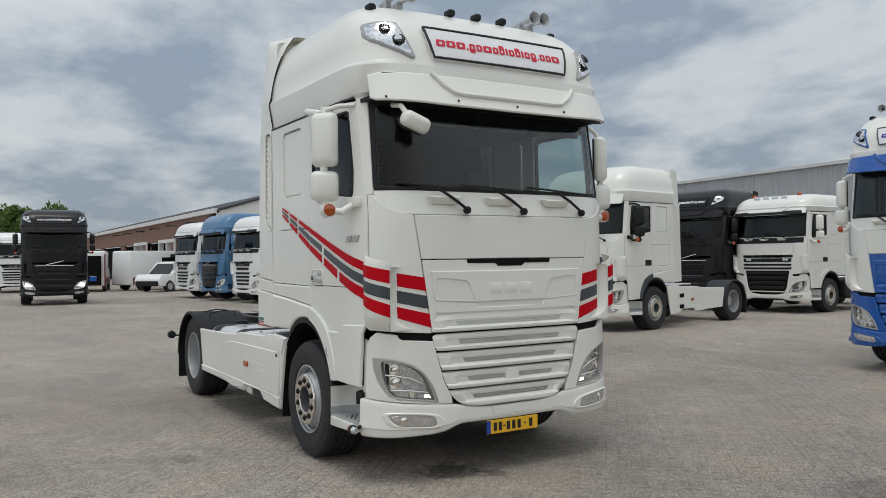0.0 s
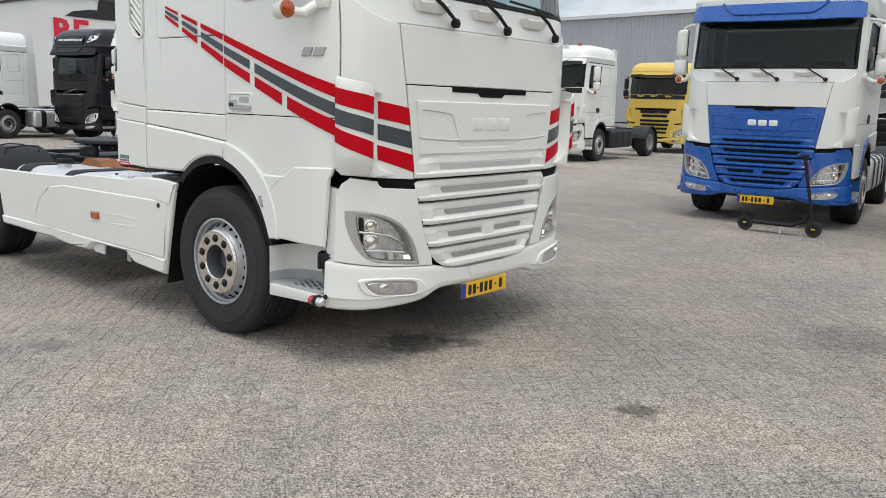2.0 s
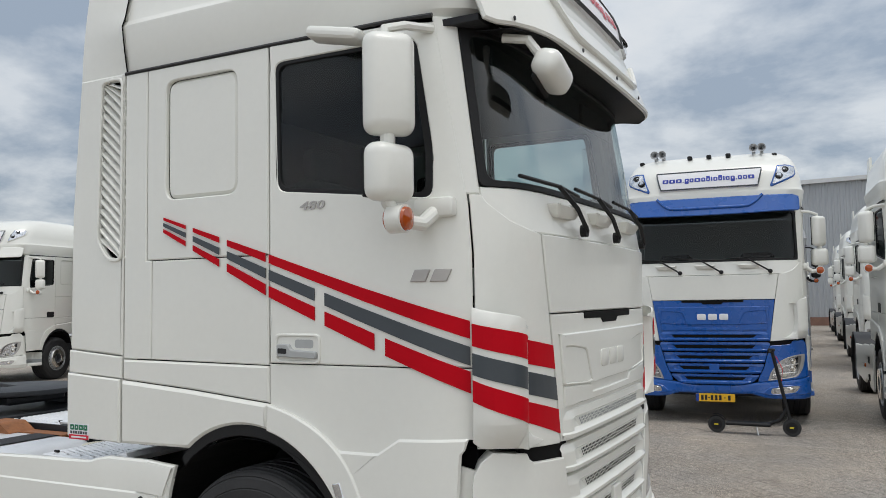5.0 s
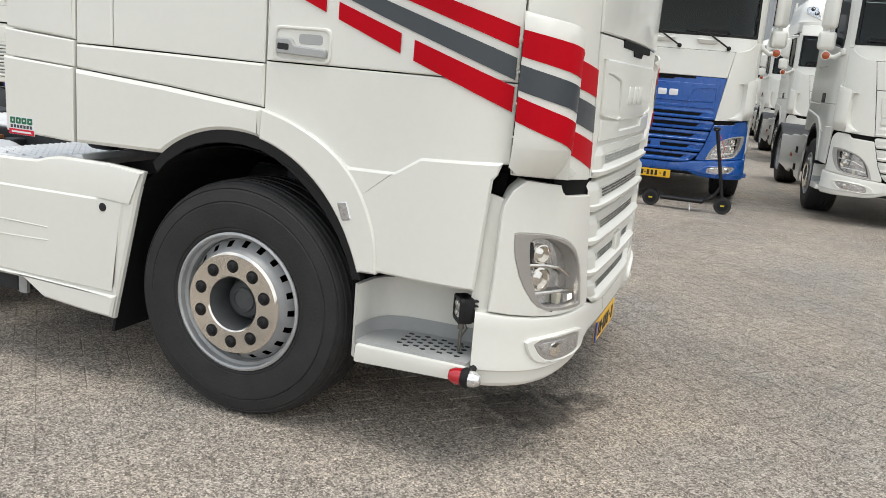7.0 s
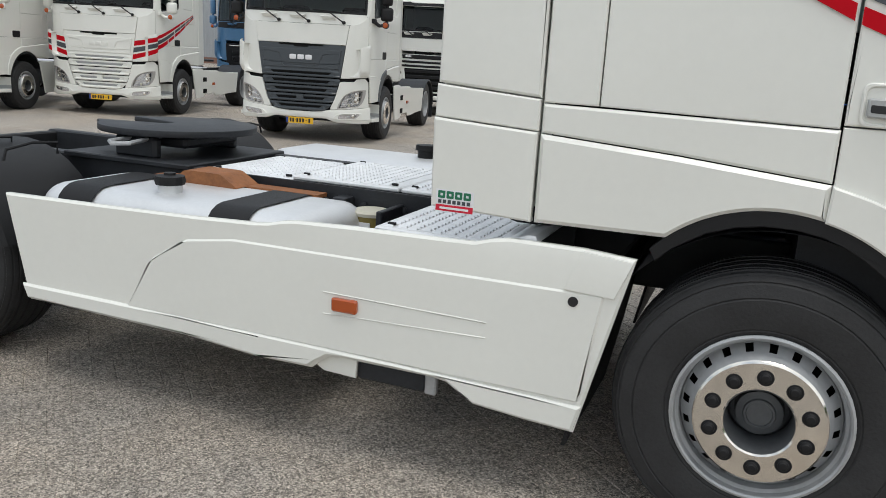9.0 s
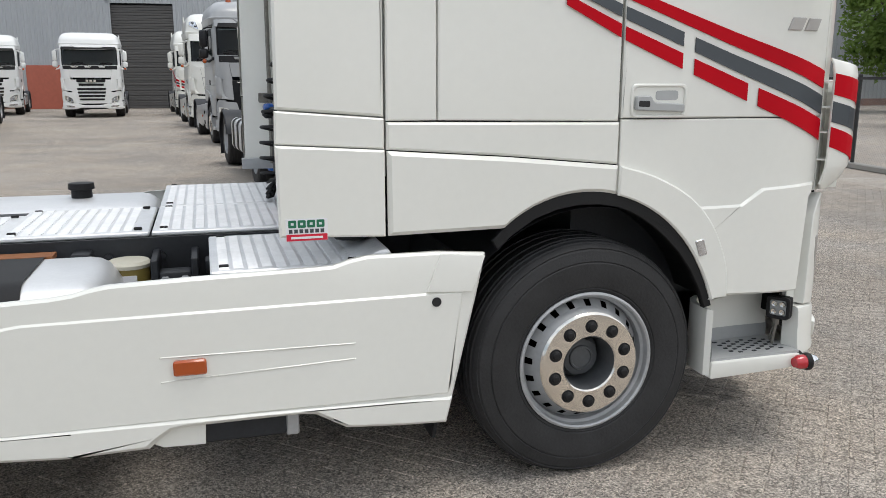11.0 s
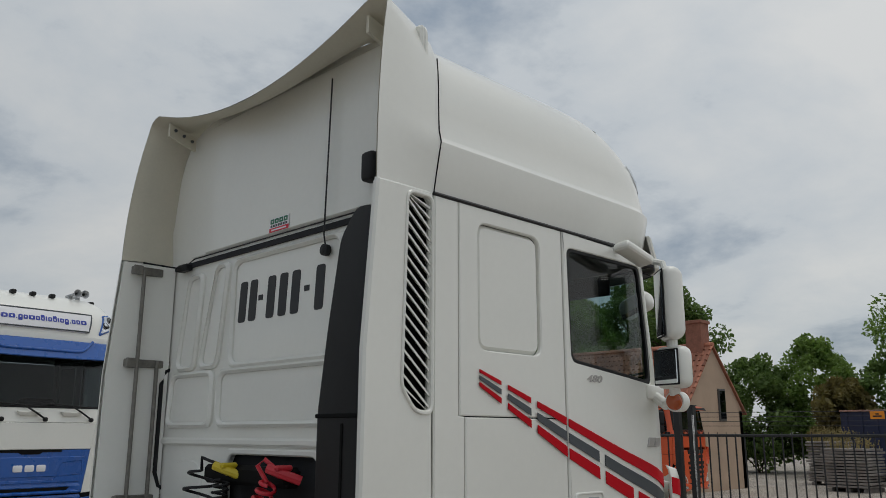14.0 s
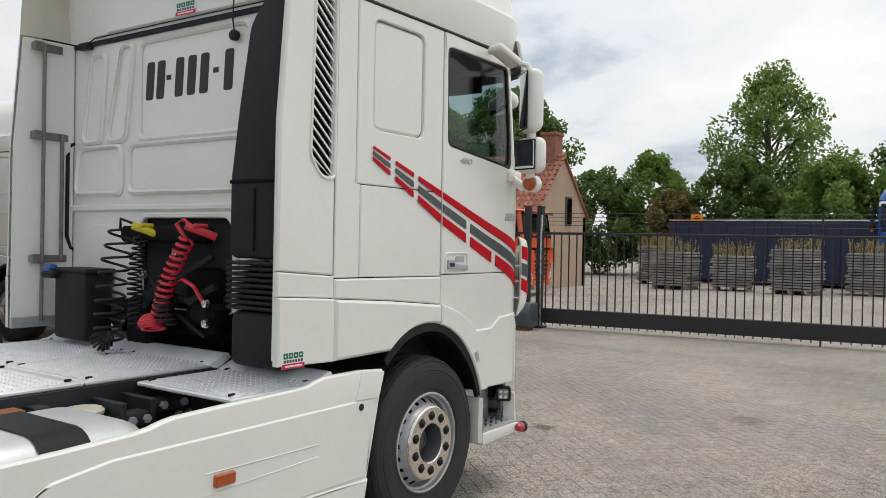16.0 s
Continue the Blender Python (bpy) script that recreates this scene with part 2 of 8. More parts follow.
def prism(bm, pts, a, b, axis="y", bev=0.0):
    """A flat outline (two coordinates) pulled from a to b along an axis."""
    def at(p, h):
        return {"y": (p[0], h, p[1]), "x": (h, p[0], p[1]), "z": (p[0], p[1], h)}[axis]
    lo = [bm.verts.new(at(p, a)) for p in pts]
    hi = [bm.verts.new(at(p, b)) for p in pts]
    fs = [bm.faces.new(lo), bm.faces.new(list(reversed(hi)))]
    n = len(pts)
    for i in range(n):
        fs.append(bm.faces.new((lo[i], hi[i], hi[(i + 1) % n], lo[(i + 1) % n])))
    bmesh.ops.recalc_face_normals(bm, faces=fs)
    if bev:
        es = list({e for f in fs for e in f.edges if e.calc_face_angle(0) > 0.5})
        bmesh.ops.bevel(bm, geom=es, offset=bev, segments=2, profile=0.5, affect="EDGES")
    return bm


def rrect(x0, z0, x1, z1, r=0.0, n=4):
    """A rounded rectangle as a loop."""
    if not r:
        return [(x0, z0), (x1, z0), (x1, z1), (x0, z1)]
    out = []
    for cx, cz, a in ((x1 - r, z0 + r, -90), (x1 - r, z1 - r, 0), (x0 + r, z1 - r, 90), (x0 + r, z0 + r, 180)):
        for i in range(n + 1):
            t = radians(a + 90 * i / n)
            out.append((cx + r * math.cos(t), cz + r * math.sin(t)))
    return out


def rounded(pts, r=0.04, n=4):
    """A loop with its corners rounded."""
    out = []
    k = len(pts)
    for i in range(k):
        p, a, b = Vector(pts[i]), Vector(pts[i - 1]), Vector(pts[(i + 1) % k])
        ra = min(r, (a - p).length * 0.45)
        rb = min(r, (b - p).length * 0.45)
        s, e = p + (a - p).normalized() * ra, p + (b - p).normalized() * rb
        for j in range(n + 1):
            t = j / n
            out.append(tuple((1 - t) ** 2 * s + 2 * t * (1 - t) * p + t * t * e))
    return out


def flat_fill(loops, step_u=None, step_v=None, urange=None):
    """A filled region with holes, in the plane, cut into strips so that it can bend."""
    bm = bmesh.new()
    es = []
    for lp in loops:
        vs = [bm.verts.new((p[0], p[1], 0)) for p in lp]
        es += [bm.edges.new((vs[i], vs[(i + 1) % len(vs)])) for i in range(len(vs))]
    bmesh.ops.triangle_fill(bm, use_beauty=True, edges=es)
    us = [p[0] for p in loops[0]]
    vs = [p[1] for p in loops[0]]
    if step_u:
        c = math.ceil(min(us) / step_u) * step_u
        while c < max(us):
            if urange is None or abs(c) <= urange:
                bmesh.ops.bisect_plane(bm, geom=bm.verts[:] + bm.edges[:] + bm.faces[:], plane_co=(c, 0, 0), plane_no=(1, 0, 0), dist=1e-5)
            c += step_u
    if step_v:
        c = math.ceil(min(vs) / step_v) * step_v
        while c < max(vs):
            bmesh.ops.bisect_plane(bm, geom=bm.verts[:] + bm.edges[:] + bm.faces[:], plane_co=(0, c, 0), plane_no=(0, 1, 0), dist=1e-5)
            c += step_v
    for f in bm.faces:
        f.normal_update()
        if f.normal.z < 0:
            f.normal_flip()
    return bm


def shell(loops, where, d0=-0.02, d1=0.0, bev=0.006, step_u=None, step_v=None, urange=None):
    """A panel with bevelled edges: its outline in the plane, laid on a surface by where(u, v, d)."""
    bm = flat_fill(loops, step_u, step_v, urange)
    if bev:
        bmesh.ops.inset_region(bm, faces=bm.faces[:], thickness=bev, depth=0, use_even_offset=True, use_boundary=True)
    edge = [e for e in bm.edges if e.is_boundary]
    rim = {v for e in edge for v in e.verts}
    lay = {v: (d1 - bev if v in rim else d1) for v in bm.verts}
    r = bmesh.ops.extrude_edge_only(bm, edges=edge)
    for g in r["geom"]:
        if isinstance(g, bmesh.types.BMVert):
            lay[g] = d0
    for v in bm.verts:
        v.co = Vector(where(v.co.x, v.co.y, lay[v]))
    return bm


def text_mesh(body, size, depth=0.003, bold=0.0, spacing=1.0, shear=0.0):
    """Lettering as a bmesh in the xy plane, centred."""
    cu = bpy.data.curves.new("lettering", "FONT")
    cu.body, cu.size, cu.extrude, cu.offset = body, size, depth, bold
    cu.space_character, cu.shear, cu.resolution_u = spacing, shear, 2
    cu.align_x, cu.align_y = "CENTER", "CENTER"
    ob = bpy.data.objects.new("lettering", cu)
    scene.collection.objects.link(ob)
    me = ob.to_mesh()
    bm = bmesh.new()
    bm.from_mesh(me)
    ob.to_mesh_clear()
    bpy.data.objects.remove(ob)
    bpy.data.curves.remove(cu)
    return bm


def moved(bm, m):
    bmesh.ops.transform(bm, matrix=m, verts=bm.verts)
    return bm


def face_to(x, y, z, nx, ny, tilt=0):
    """A pose whose local xy plane stands upright, facing (nx, ny)."""
    return Matrix.Translation((x, y, z)) @ Matrix.Rotation(math.atan2(ny, nx) + math.pi / 2, 4, "Z") @ Matrix.Rotation(radians(90 + tilt), 4, "X")


# the cab's plan, from the middle of its front round to its side
HALF = [(1.352, 0.0), (1.350, 0.3), (1.342, 0.6), (1.324, 0.85), (1.272, 1.03), (1.165, 1.16), (1.005, 1.23), (0.8, 1.25), (0.5, 1.25), (-0.2, 1.25), (-0.85, 1.25), (-1.4, 1.25), (-2.4, 1.25)]
PLAN = []
for i in range(len(HALF) - 1):
    p0, p1, p2, p3 = (Vector(HALF[max(0, min(len(HALF) - 1, i + k))]) for k in (-1, 0, 1, 2))
    if i == 0:
        p0 = Vector((1.350, -0.3))
    for k in range(8):
        t = k / 8
        if i > 6:
            PLAN.append(p1.lerp(p2, t))
        else:
            PLAN.append(0.5 * (2 * p1 + (p2 - p0) * t + (2 * p0 - 5 * p1 + 4 * p2 - p3) * t * t + (3 * p1 - p0 - 3 * p2 + p3) * t ** 3))
PLAN.append(Vector(HALF[-1]))
ARC = [0.0]
for a, b in zip(PLAN, PLAN[1:]):
    ARC.append(ARC[-1] + (b - a).length)
PX, PY = [p.x for p in PLAN], [p.y for p in PLAN]


def sx(x):
    """Arc length at which the plan reaches x on its side."""
    return float(np.interp(-x, [-q for q in PX], ARC))


def sy(y):
    """Arc length at which the plan reaches y on its front."""
    return float(np.interp(y, PY[:57], ARC[:57]))


def cab_at(s, z, d):
    """A point on the cab's skin: arc length (negative on its right), height, distance outwards."""
    q = abs(s)
    x, y = float(np.interp(q, ARC, PX)), float(np.interp(q, ARC, PY))
    x2, y2 = float(np.interp(q + 0.02, ARC, PX)), float(np.interp(q + 0.02, ARC, PY))
    x1, y1 = float(np.interp(max(0, q - 0.02), ARC, PX)), float(np.interp(max(0, q - 0.02), ARC, PY))
    t = Vector((x2 - x1, y2 - y1)).normalized()
    x, y = x + t.y * d, y - t.x * d
    lean = 0.13 * max(0.0, (z - 2.1) / 0.85) * min(1, max(0, (x - 0.6) / 0.6))
    return (x - lean, y if s >= 0 else -y, z)


def panel(name, loops, mt, parent, d1=0.0, d0=None, bev=0.006, label="", side=0):
    """A panel of the cab; with a side, its loops are (x, z) on that side."""
    if side:
        loops = [[(side * sx(p[0]), p[1]) for p in lp] for lp in loops]
    bm = shell(loops, cab_at, d1 - 0.025 if d0 is None else d0, d1, bev, 0.1, 0.2 if loops[0] and max(p[1] for p in loops[0]) > 2.2 and min(abs(p[0]) for p in loops[0]) < 1.9 else None, 1.7)
    return part(name, bm, mt, parent, label)


def arc_pts(cx, cz, r, a0, a1, n):
    return [(cx + r * math.cos(radians(a0 + (a1 - a0) * i / n)), cz + r * math.sin(radians(a0 + (a1 - a0) * i / n))) for i in range(n + 1)]


# the tractor units
MESHES = {}


def shared(key, build):
    """Mesh data made once and used by all alike parts."""
    if key not in MESHES:
        bm = build()
        bm.normal_update()
        for f in bm.faces:
            f.smooth = True
        for e in bm.edges:
            if len(e.link_faces) == 2 and e.calc_face_angle(0) > 0.55:
                e.smooth = False
        me = bpy.data.meshes.new(key)
        bm.to_mesh(me)
        bm.free()
        MESHES[key] = me
    return MESHES[key]


def alike(name, key, build, mt, parent, m, label=""):
    me = shared(key + mt.name, build)
    if not me.materials:
        me.materials.append(mt)
    ob = new(name, me)
    ob.parent = parent
    ob.matrix_basis = m
    return tagged(ob, label)


def tyre_mesh():
    bm = bmesh.new()
    prof = [(0.285, -0.165), (0.33, -0.185), (0.42, -0.195), (0.50, -0.182), (0.522, -0.165), (0.53, -0.15)]
    for g in (-0.095, -0.035, 0.035, 0.095):
        prof += [(0.535, g - 0.009), (0.523, g - 0.006), (0.523, g + 0.006), (0.535, g + 0.009)]
    prof += [(0.534, 0.118), (0.524, 0.121), (0.524, 0.127), (0.531, 0.130), (0.526, 0.147), (0.516, 0.149), (0.515, 0.154), (0.520, 0.158), (0.513, 0.171), (0.505, 0.18), (0.50, 0.177), (0.493, 0.184), (0.45, 0.193), (0.445, 0.190), (0.44, 0.195), (0.38, 0.195), (0.335, 0.187), (0.33, 0.182), (0.325, 0.184), (0.305, 0.175), (0.29, 0.155)]
    lathe(bm, prof, 64)
    return bm


def rim_mesh():
    bm = bmesh.new()
    lathe(bm, [(0.30, 0.155), (0.312, 0.172), (0.312, 0.186), (0.303, 0.190), (0.296, 0.184), (0.292, 0.160), (0.281, 0.150), (0.278, 0.105)], 56)
    lathe(bm, [(0.280, 0.108), (0.274, 0.122), (0.268, 0.126)], 56)
    lathe(bm, [(0.245, 0.158), (0.240, 0.166), (0.232, 0.182), (0.222, 0.200), (0.21, 0.205), (0.118, 0.205)], 56)
    for i in range(20):
        a = 2 * math.pi * i / 20
        lathe(bm, [(0.270, 0.124), (0.258, 0.142), (0.243, 0.161)], 3, Matrix.Rotation(-a, 4, "Y"), 0, 2 * math.pi / 20 * 0.66)
    return bm


def rim_rear_mesh():
    bm = bmesh.new()
    lathe(bm, [(0.30, 0.155), (0.312, 0.172), (0.312, 0.186), (0.303, 0.190), (0.296, 0.184), (0.286, 0.13), (0.279, 0.0), (0.272, -0.07), (0.235, -0.09), (0.22, -0.055), (0.15, -0.045), (0.145, 0.02), (0.13, 0.06), (0.0, 0.065)], 48)
    return bm


def drum_mesh():
    bm = bmesh.new()
    lathe(bm, [(0.279, -0.05), (0.278, 0.05), (0.0, 0.05)], 32)
    return bm


def nut_ring_mesh():
    bm = bmesh.new()
    lathe(bm, [(0.226, 0.196), (0.228, 0.203), (0.224, 0.207), (0.226, 0.211), (0.220, 0.216), (0.126, 0.216), (0.119, 0.210)], 56)
    return bm


def nut_mesh():
    bm = bmesh.new()
    lathe(bm, [(0.029, 0.0), (0.029, 0.002), (0.027, 0.0025), (0.023, 0.0015), (0.020, 0.004), (0.019, 0.011), (0.013, 0.016), (0.0, 0.017)], 14)
    return bm


def cap_mesh():
    bm = bmesh.new()
    lathe(bm, [(0.1195, 0.211), (0.117, 0.203), (0.113, 0.055), (0.10, 0.075), (0.088, 0.080), (0.082, 0.120), (0.058, 0.127), (0.054, 0.136), (0.047, 0.137), (0.044, 0.130), (0.0, 0.132)], 28)
    return bm


def wheel(parent, x, y, side, kind="front", simple=False, ring=True):
    """One wheel under a truck; side -1 faces the truck's right."""
    m = Matrix.Translation((x, y, 0.514)) @ Matrix.Diagonal((0.968, side, 0.968, 1))
    w = alike("wheel", "tyre", tyre_mesh, RUBBER, parent, m, "black tyre on a pressed-steel rim")
    I = Matrix()
    if kind == "rear":
        alike("rim", "rim_rear", rim_rear_mesh, STEEL, w, I, "deep silver-grey rear rim")
        return w
    alike("rim", "rim", rim_mesh, STEEL, w, I, "silver-grey slotted steel rim")
    alike("drum", "drum", drum_mesh, DARKGAP, w, I)
    alike("hub", "cap", cap_mesh, HUB, w, I, "dark grey hub cap")
    if ring:
        alike("trim_ring", "nut_ring", nut_ring_mesh, CHROME, w, I, "polished trim ring round the wheel nuts")
    if not simple:
        for i in range(10):
            a = 2 * math.pi * (i + 0.5) / 10
            alike("wheel_nut", "nut", nut_mesh, PLASTIC, w, Matrix.Translation((0.17 * math.cos(a), 0.2155, 0.17 * math.sin(a))))
    return w


def plan_loop(front, hw):
    """Points of the plan from right rear to left rear, drawn in to a front and a half width."""
    pts = []
    ss = sorted(set([round(sx(v), 4) for v in (-0.85, -0.4, 0.0, 0.4, 0.7, 0.9, 1.0, 1.08, 1.16, 1.23, 1.28)] + [round(sy(v), 4) for v in (0.95, 0.8, 0.6, 0.4, 0.2)]), reverse=True)
    for s in [-q for q in ss] + [0.0] + ss[::-1]:
        x, y, _ = cab_at(s, 1.5, 0)
        pts.append((-0.85 + (x + 0.85) * (front + 0.85) / (PX[0] + 0.85), y * hw / 1.25))
    return pts


def roof_shape(levels):
    bm = bmesh.new()
    rings = [[bm.verts.new((x, y, z)) for x, y in plan_loop(f, hw)] for z, f, hw in levels]
    for a, b in zip(rings, rings[1:]):
        for i in range(len(a) - 1):
            bm.faces.new((a[i], a[i + 1], b[i + 1], b[i]))
    bm.faces.new(rings[-1])
    back = [r[0] for r in rings] + [r[-1] for r in reversed(rings)]
    bm.faces.new(back)
    return bm


def roof_z(k, z):
    return 3.03 + (z - 3.03) * k


# widths and reach of the sign's characters: w wide, x plain, d tall, g hanging, i thin, . dot
SIGN_WORD = "www.gxwxdixdixg.xxw"


def word_blocks(word, h):
    """A line of writing as plain rounded blocks, centred, x height h."""
    rows = {"w": (1.25, 0, 1), "x": (0.85, 0, 1), "d": (0.8, 0, 1.38), "g": (0.85, -0.35, 1), "i": (0.34, 0, 1.1), ".": (0.28, 0, 0.26)}
    total = sum(rows[c][0] + 0.16 for c in word) * h
    bm = bmesh.new()
    x = -total / 2
    for c in word:
        w, lo, hi = rows[c]
        pts = rounded([(x, lo * h - h / 2), (x + w * h, lo * h - h / 2), (x + w * h, hi * h - h / 2), (x, hi * h - h / 2)], 0.22 * h, 2)
        if c in "xgdw" and h > 0.03:
            hole = [(x + w * h * 0.34, -h * 0.22), (x + w * h * 0.66, -h * 0.22), (x + w * h * 0.66, h * 0.22), (x + w * h * 0.34, h * 0.22)]
            b2 = flat_fill([pts, hole])
        else:
            b2 = flat_fill([pts])
        me = bpy.data.meshes.new("block")
        b2.to_mesh(me)
        b2.free()
        bm.from_mesh(me)
        bpy.data.meshes.remove(me)
        x += (w + 0.16) * h
    return bm


def soft_loop(pts, n=2):
    """A loop with all its corners cut round."""
    for _ in range(n):
        out = []
        for p, q in zip(pts, pts[1:] + pts[:1]):
            out += [(p[0] * 0.78 + q[0] * 0.22, p[1] * 0.78 + q[1] * 0.22), (p[0] * 0.22 + q[0] * 0.78, p[1] * 0.22 + q[1] * 0.78)]
        pts = out
    return pts


def lamp_unit(parent, name, loop, inner, d, bezel, label):
    """A lamp let into the skin: bezel, reflector, lens."""
    b = part(name, shell([loop, inner], cab_at, d - 0.06, d, 0.003, 0.1, None, 1.7), bezel, parent, label)
    part("reflector", shell([inner], cab_at, d - 0.075, d - 0.055, 0.006, 0.1, None, 1.7), LAMP, b, "bright lamp reflector")
    part("lens", shell([inner], cab_at, d - 0.012, d - 0.004, 0.002, 0.1, None, 1.7), LENS, b, "clear lens")
    return b


def cheek_y(z):
    """Half width of the grille at a height."""
    return float(np.interp(z, (0.55, 0.565, 0.58, 0.642, 0.796, 1.036, 1.10, 1.17), (0.30, 0.42, 0.48, 0.572, 0.648, 0.717, 0.742, 0.742)))


ARCH = np.polyfit([(a - 75) / 60 for a in (10, 18, 40, 57, 80, 105, 124, 140)], (0.608, 0.610, 0.624, 0.643, 0.680, 0.690, 0.668, 0.640), 4)


def open_curve(pts, n=2):
    """A bent line with its corners cut round, ends kept."""
    for _ in range(n):
        out = [pts[0]]
        for p, q in zip(pts, pts[1:]):
            out += [(p[0] * 0.75 + q[0] * 0.25, p[1] * 0.75 + q[1] * 0.25), (p[0] * 0.25 + q[0] * 0.75, p[1] * 0.25 + q[1] * 0.75)]
        pts = out + [pts[-1]]
    return pts


def arch(off, a0, a1, n):
    """The wheel arch's edge, a little higher at its back than at its front; off moves it outwards."""
    out = []
    for i in range(n + 1):
        a = a0 + (a1 - a0) * i / n
        r = float(np.polyval(ARCH, (a - 75) / 60)) + off
        out.append((r * math.cos(radians(a)), 0.55 + r * math.sin(radians(a))))
    return out


def across(section, s_max, n=40):
    """Sweep a section (d, z) that depends on the arc length right across the front."""
    bm = bmesh.new()
    rings = []
    for k in range(n + 1):
        u = -s_max + 2 * s_max * k / n
        rings.append([bm.verts.new(cab_at(u, z, d)) for d, z in section(abs(u))])
    for a, b in zip(rings, rings[1:]):
        for k in range(len(a) - 1):
            bm.faces.new((a[k], b[k], b[k + 1], a[k + 1]))
    for ring in (rings[0], rings[-1]):
        bm.faces.new(ring)
    return bm


def bumper_section(q):
    zt = float(np.interp(q, (0.0, 0.22, 0.30, 0.44, 0.50, 0.569, 0.933, 1.287), (0.548, 0.548, 0.552, 0.572, 0.586, 0.597, 0.628, 0.668)))
    zb = float(np.interp(q, (0.0, 0.44, 0.50, 0.56, 0.635, 0.72, 1.108, 1.33), (0.428, 0.432, 0.430, 0.410, 0.384, 0.374, 0.366, 0.37)))
    f = min(1.0, max(0.0, (q - 0.52) / 0.16))
    h = zt - zb
    return [(-0.05, zt - 0.002), (0.010, zt - 0.002), (0.020, zt - 0.008), (0.025, zt - 0.022), (0.026, zt - 0.05 * h / 0.25), (0.026 + 0.006 * f, zb + 0.42 * h), (0.026 + 0.012 * f, zb + 0.30 * h), (0.026 + 0.012 * f, zb + 0.26 * h), (0.024 + 0.006 * f, zb + 0.235 * h), (0.026, zb + 0.05), (0.022, zb + 0.02), (0.010, zb + 0.004), (-0.05, zb)]


# plan of the air guide, from its rear edge to its front edge
FIN = [(1.144, 1.235), (1.175, 1.239), (1.205, 1.239), (1.235, 1.233), (1.262, 1.221), (1.290, 1.205), (1.312, 1.184), (1.326, 1.158), (1.334, 1.132), (1.336, 1.106)]


def fin_at(u, v, d):
    """The air guide's surface: it stands off most at its rear edge."""
    q = abs(u)
    if q >= 1.068:
        t = min(1.0, max(0.0, (sx(1.11) - q) / (sx(1.11) - 1.068))) * (len(FIN) - 1)
        k = min(len(FIN) - 2, int(t))
        a, b = Vector(FIN[k]), Vector(FIN[k + 1])
        n = Vector((a.y - b.y, b.x - a.x)).normalized()
        g = a.lerp(b, t - k) + n * d
        c = cab_at(q, v, 0.004 + d)
        e = max(0.0, min(1.0, (v - 1.17) / 0.17, (1.80 - v) / 0.08))
        e = e * (2 - e)
        g = Vector((c[0], c[1])).lerp(g, e)
        return (g.x, g.y if u > 0 else -g.y, v)
    f = max(0.0, (q - 0.90) / 0.168)
    c = cab_at(q, v, 0.006 + d)
    x, y = c[0] + (FIN[-1][0] - c[0]) * f, c[1] + (FIN[-1][1] - c[1]) * f
    return (x, y if u > 0 else -y, v)


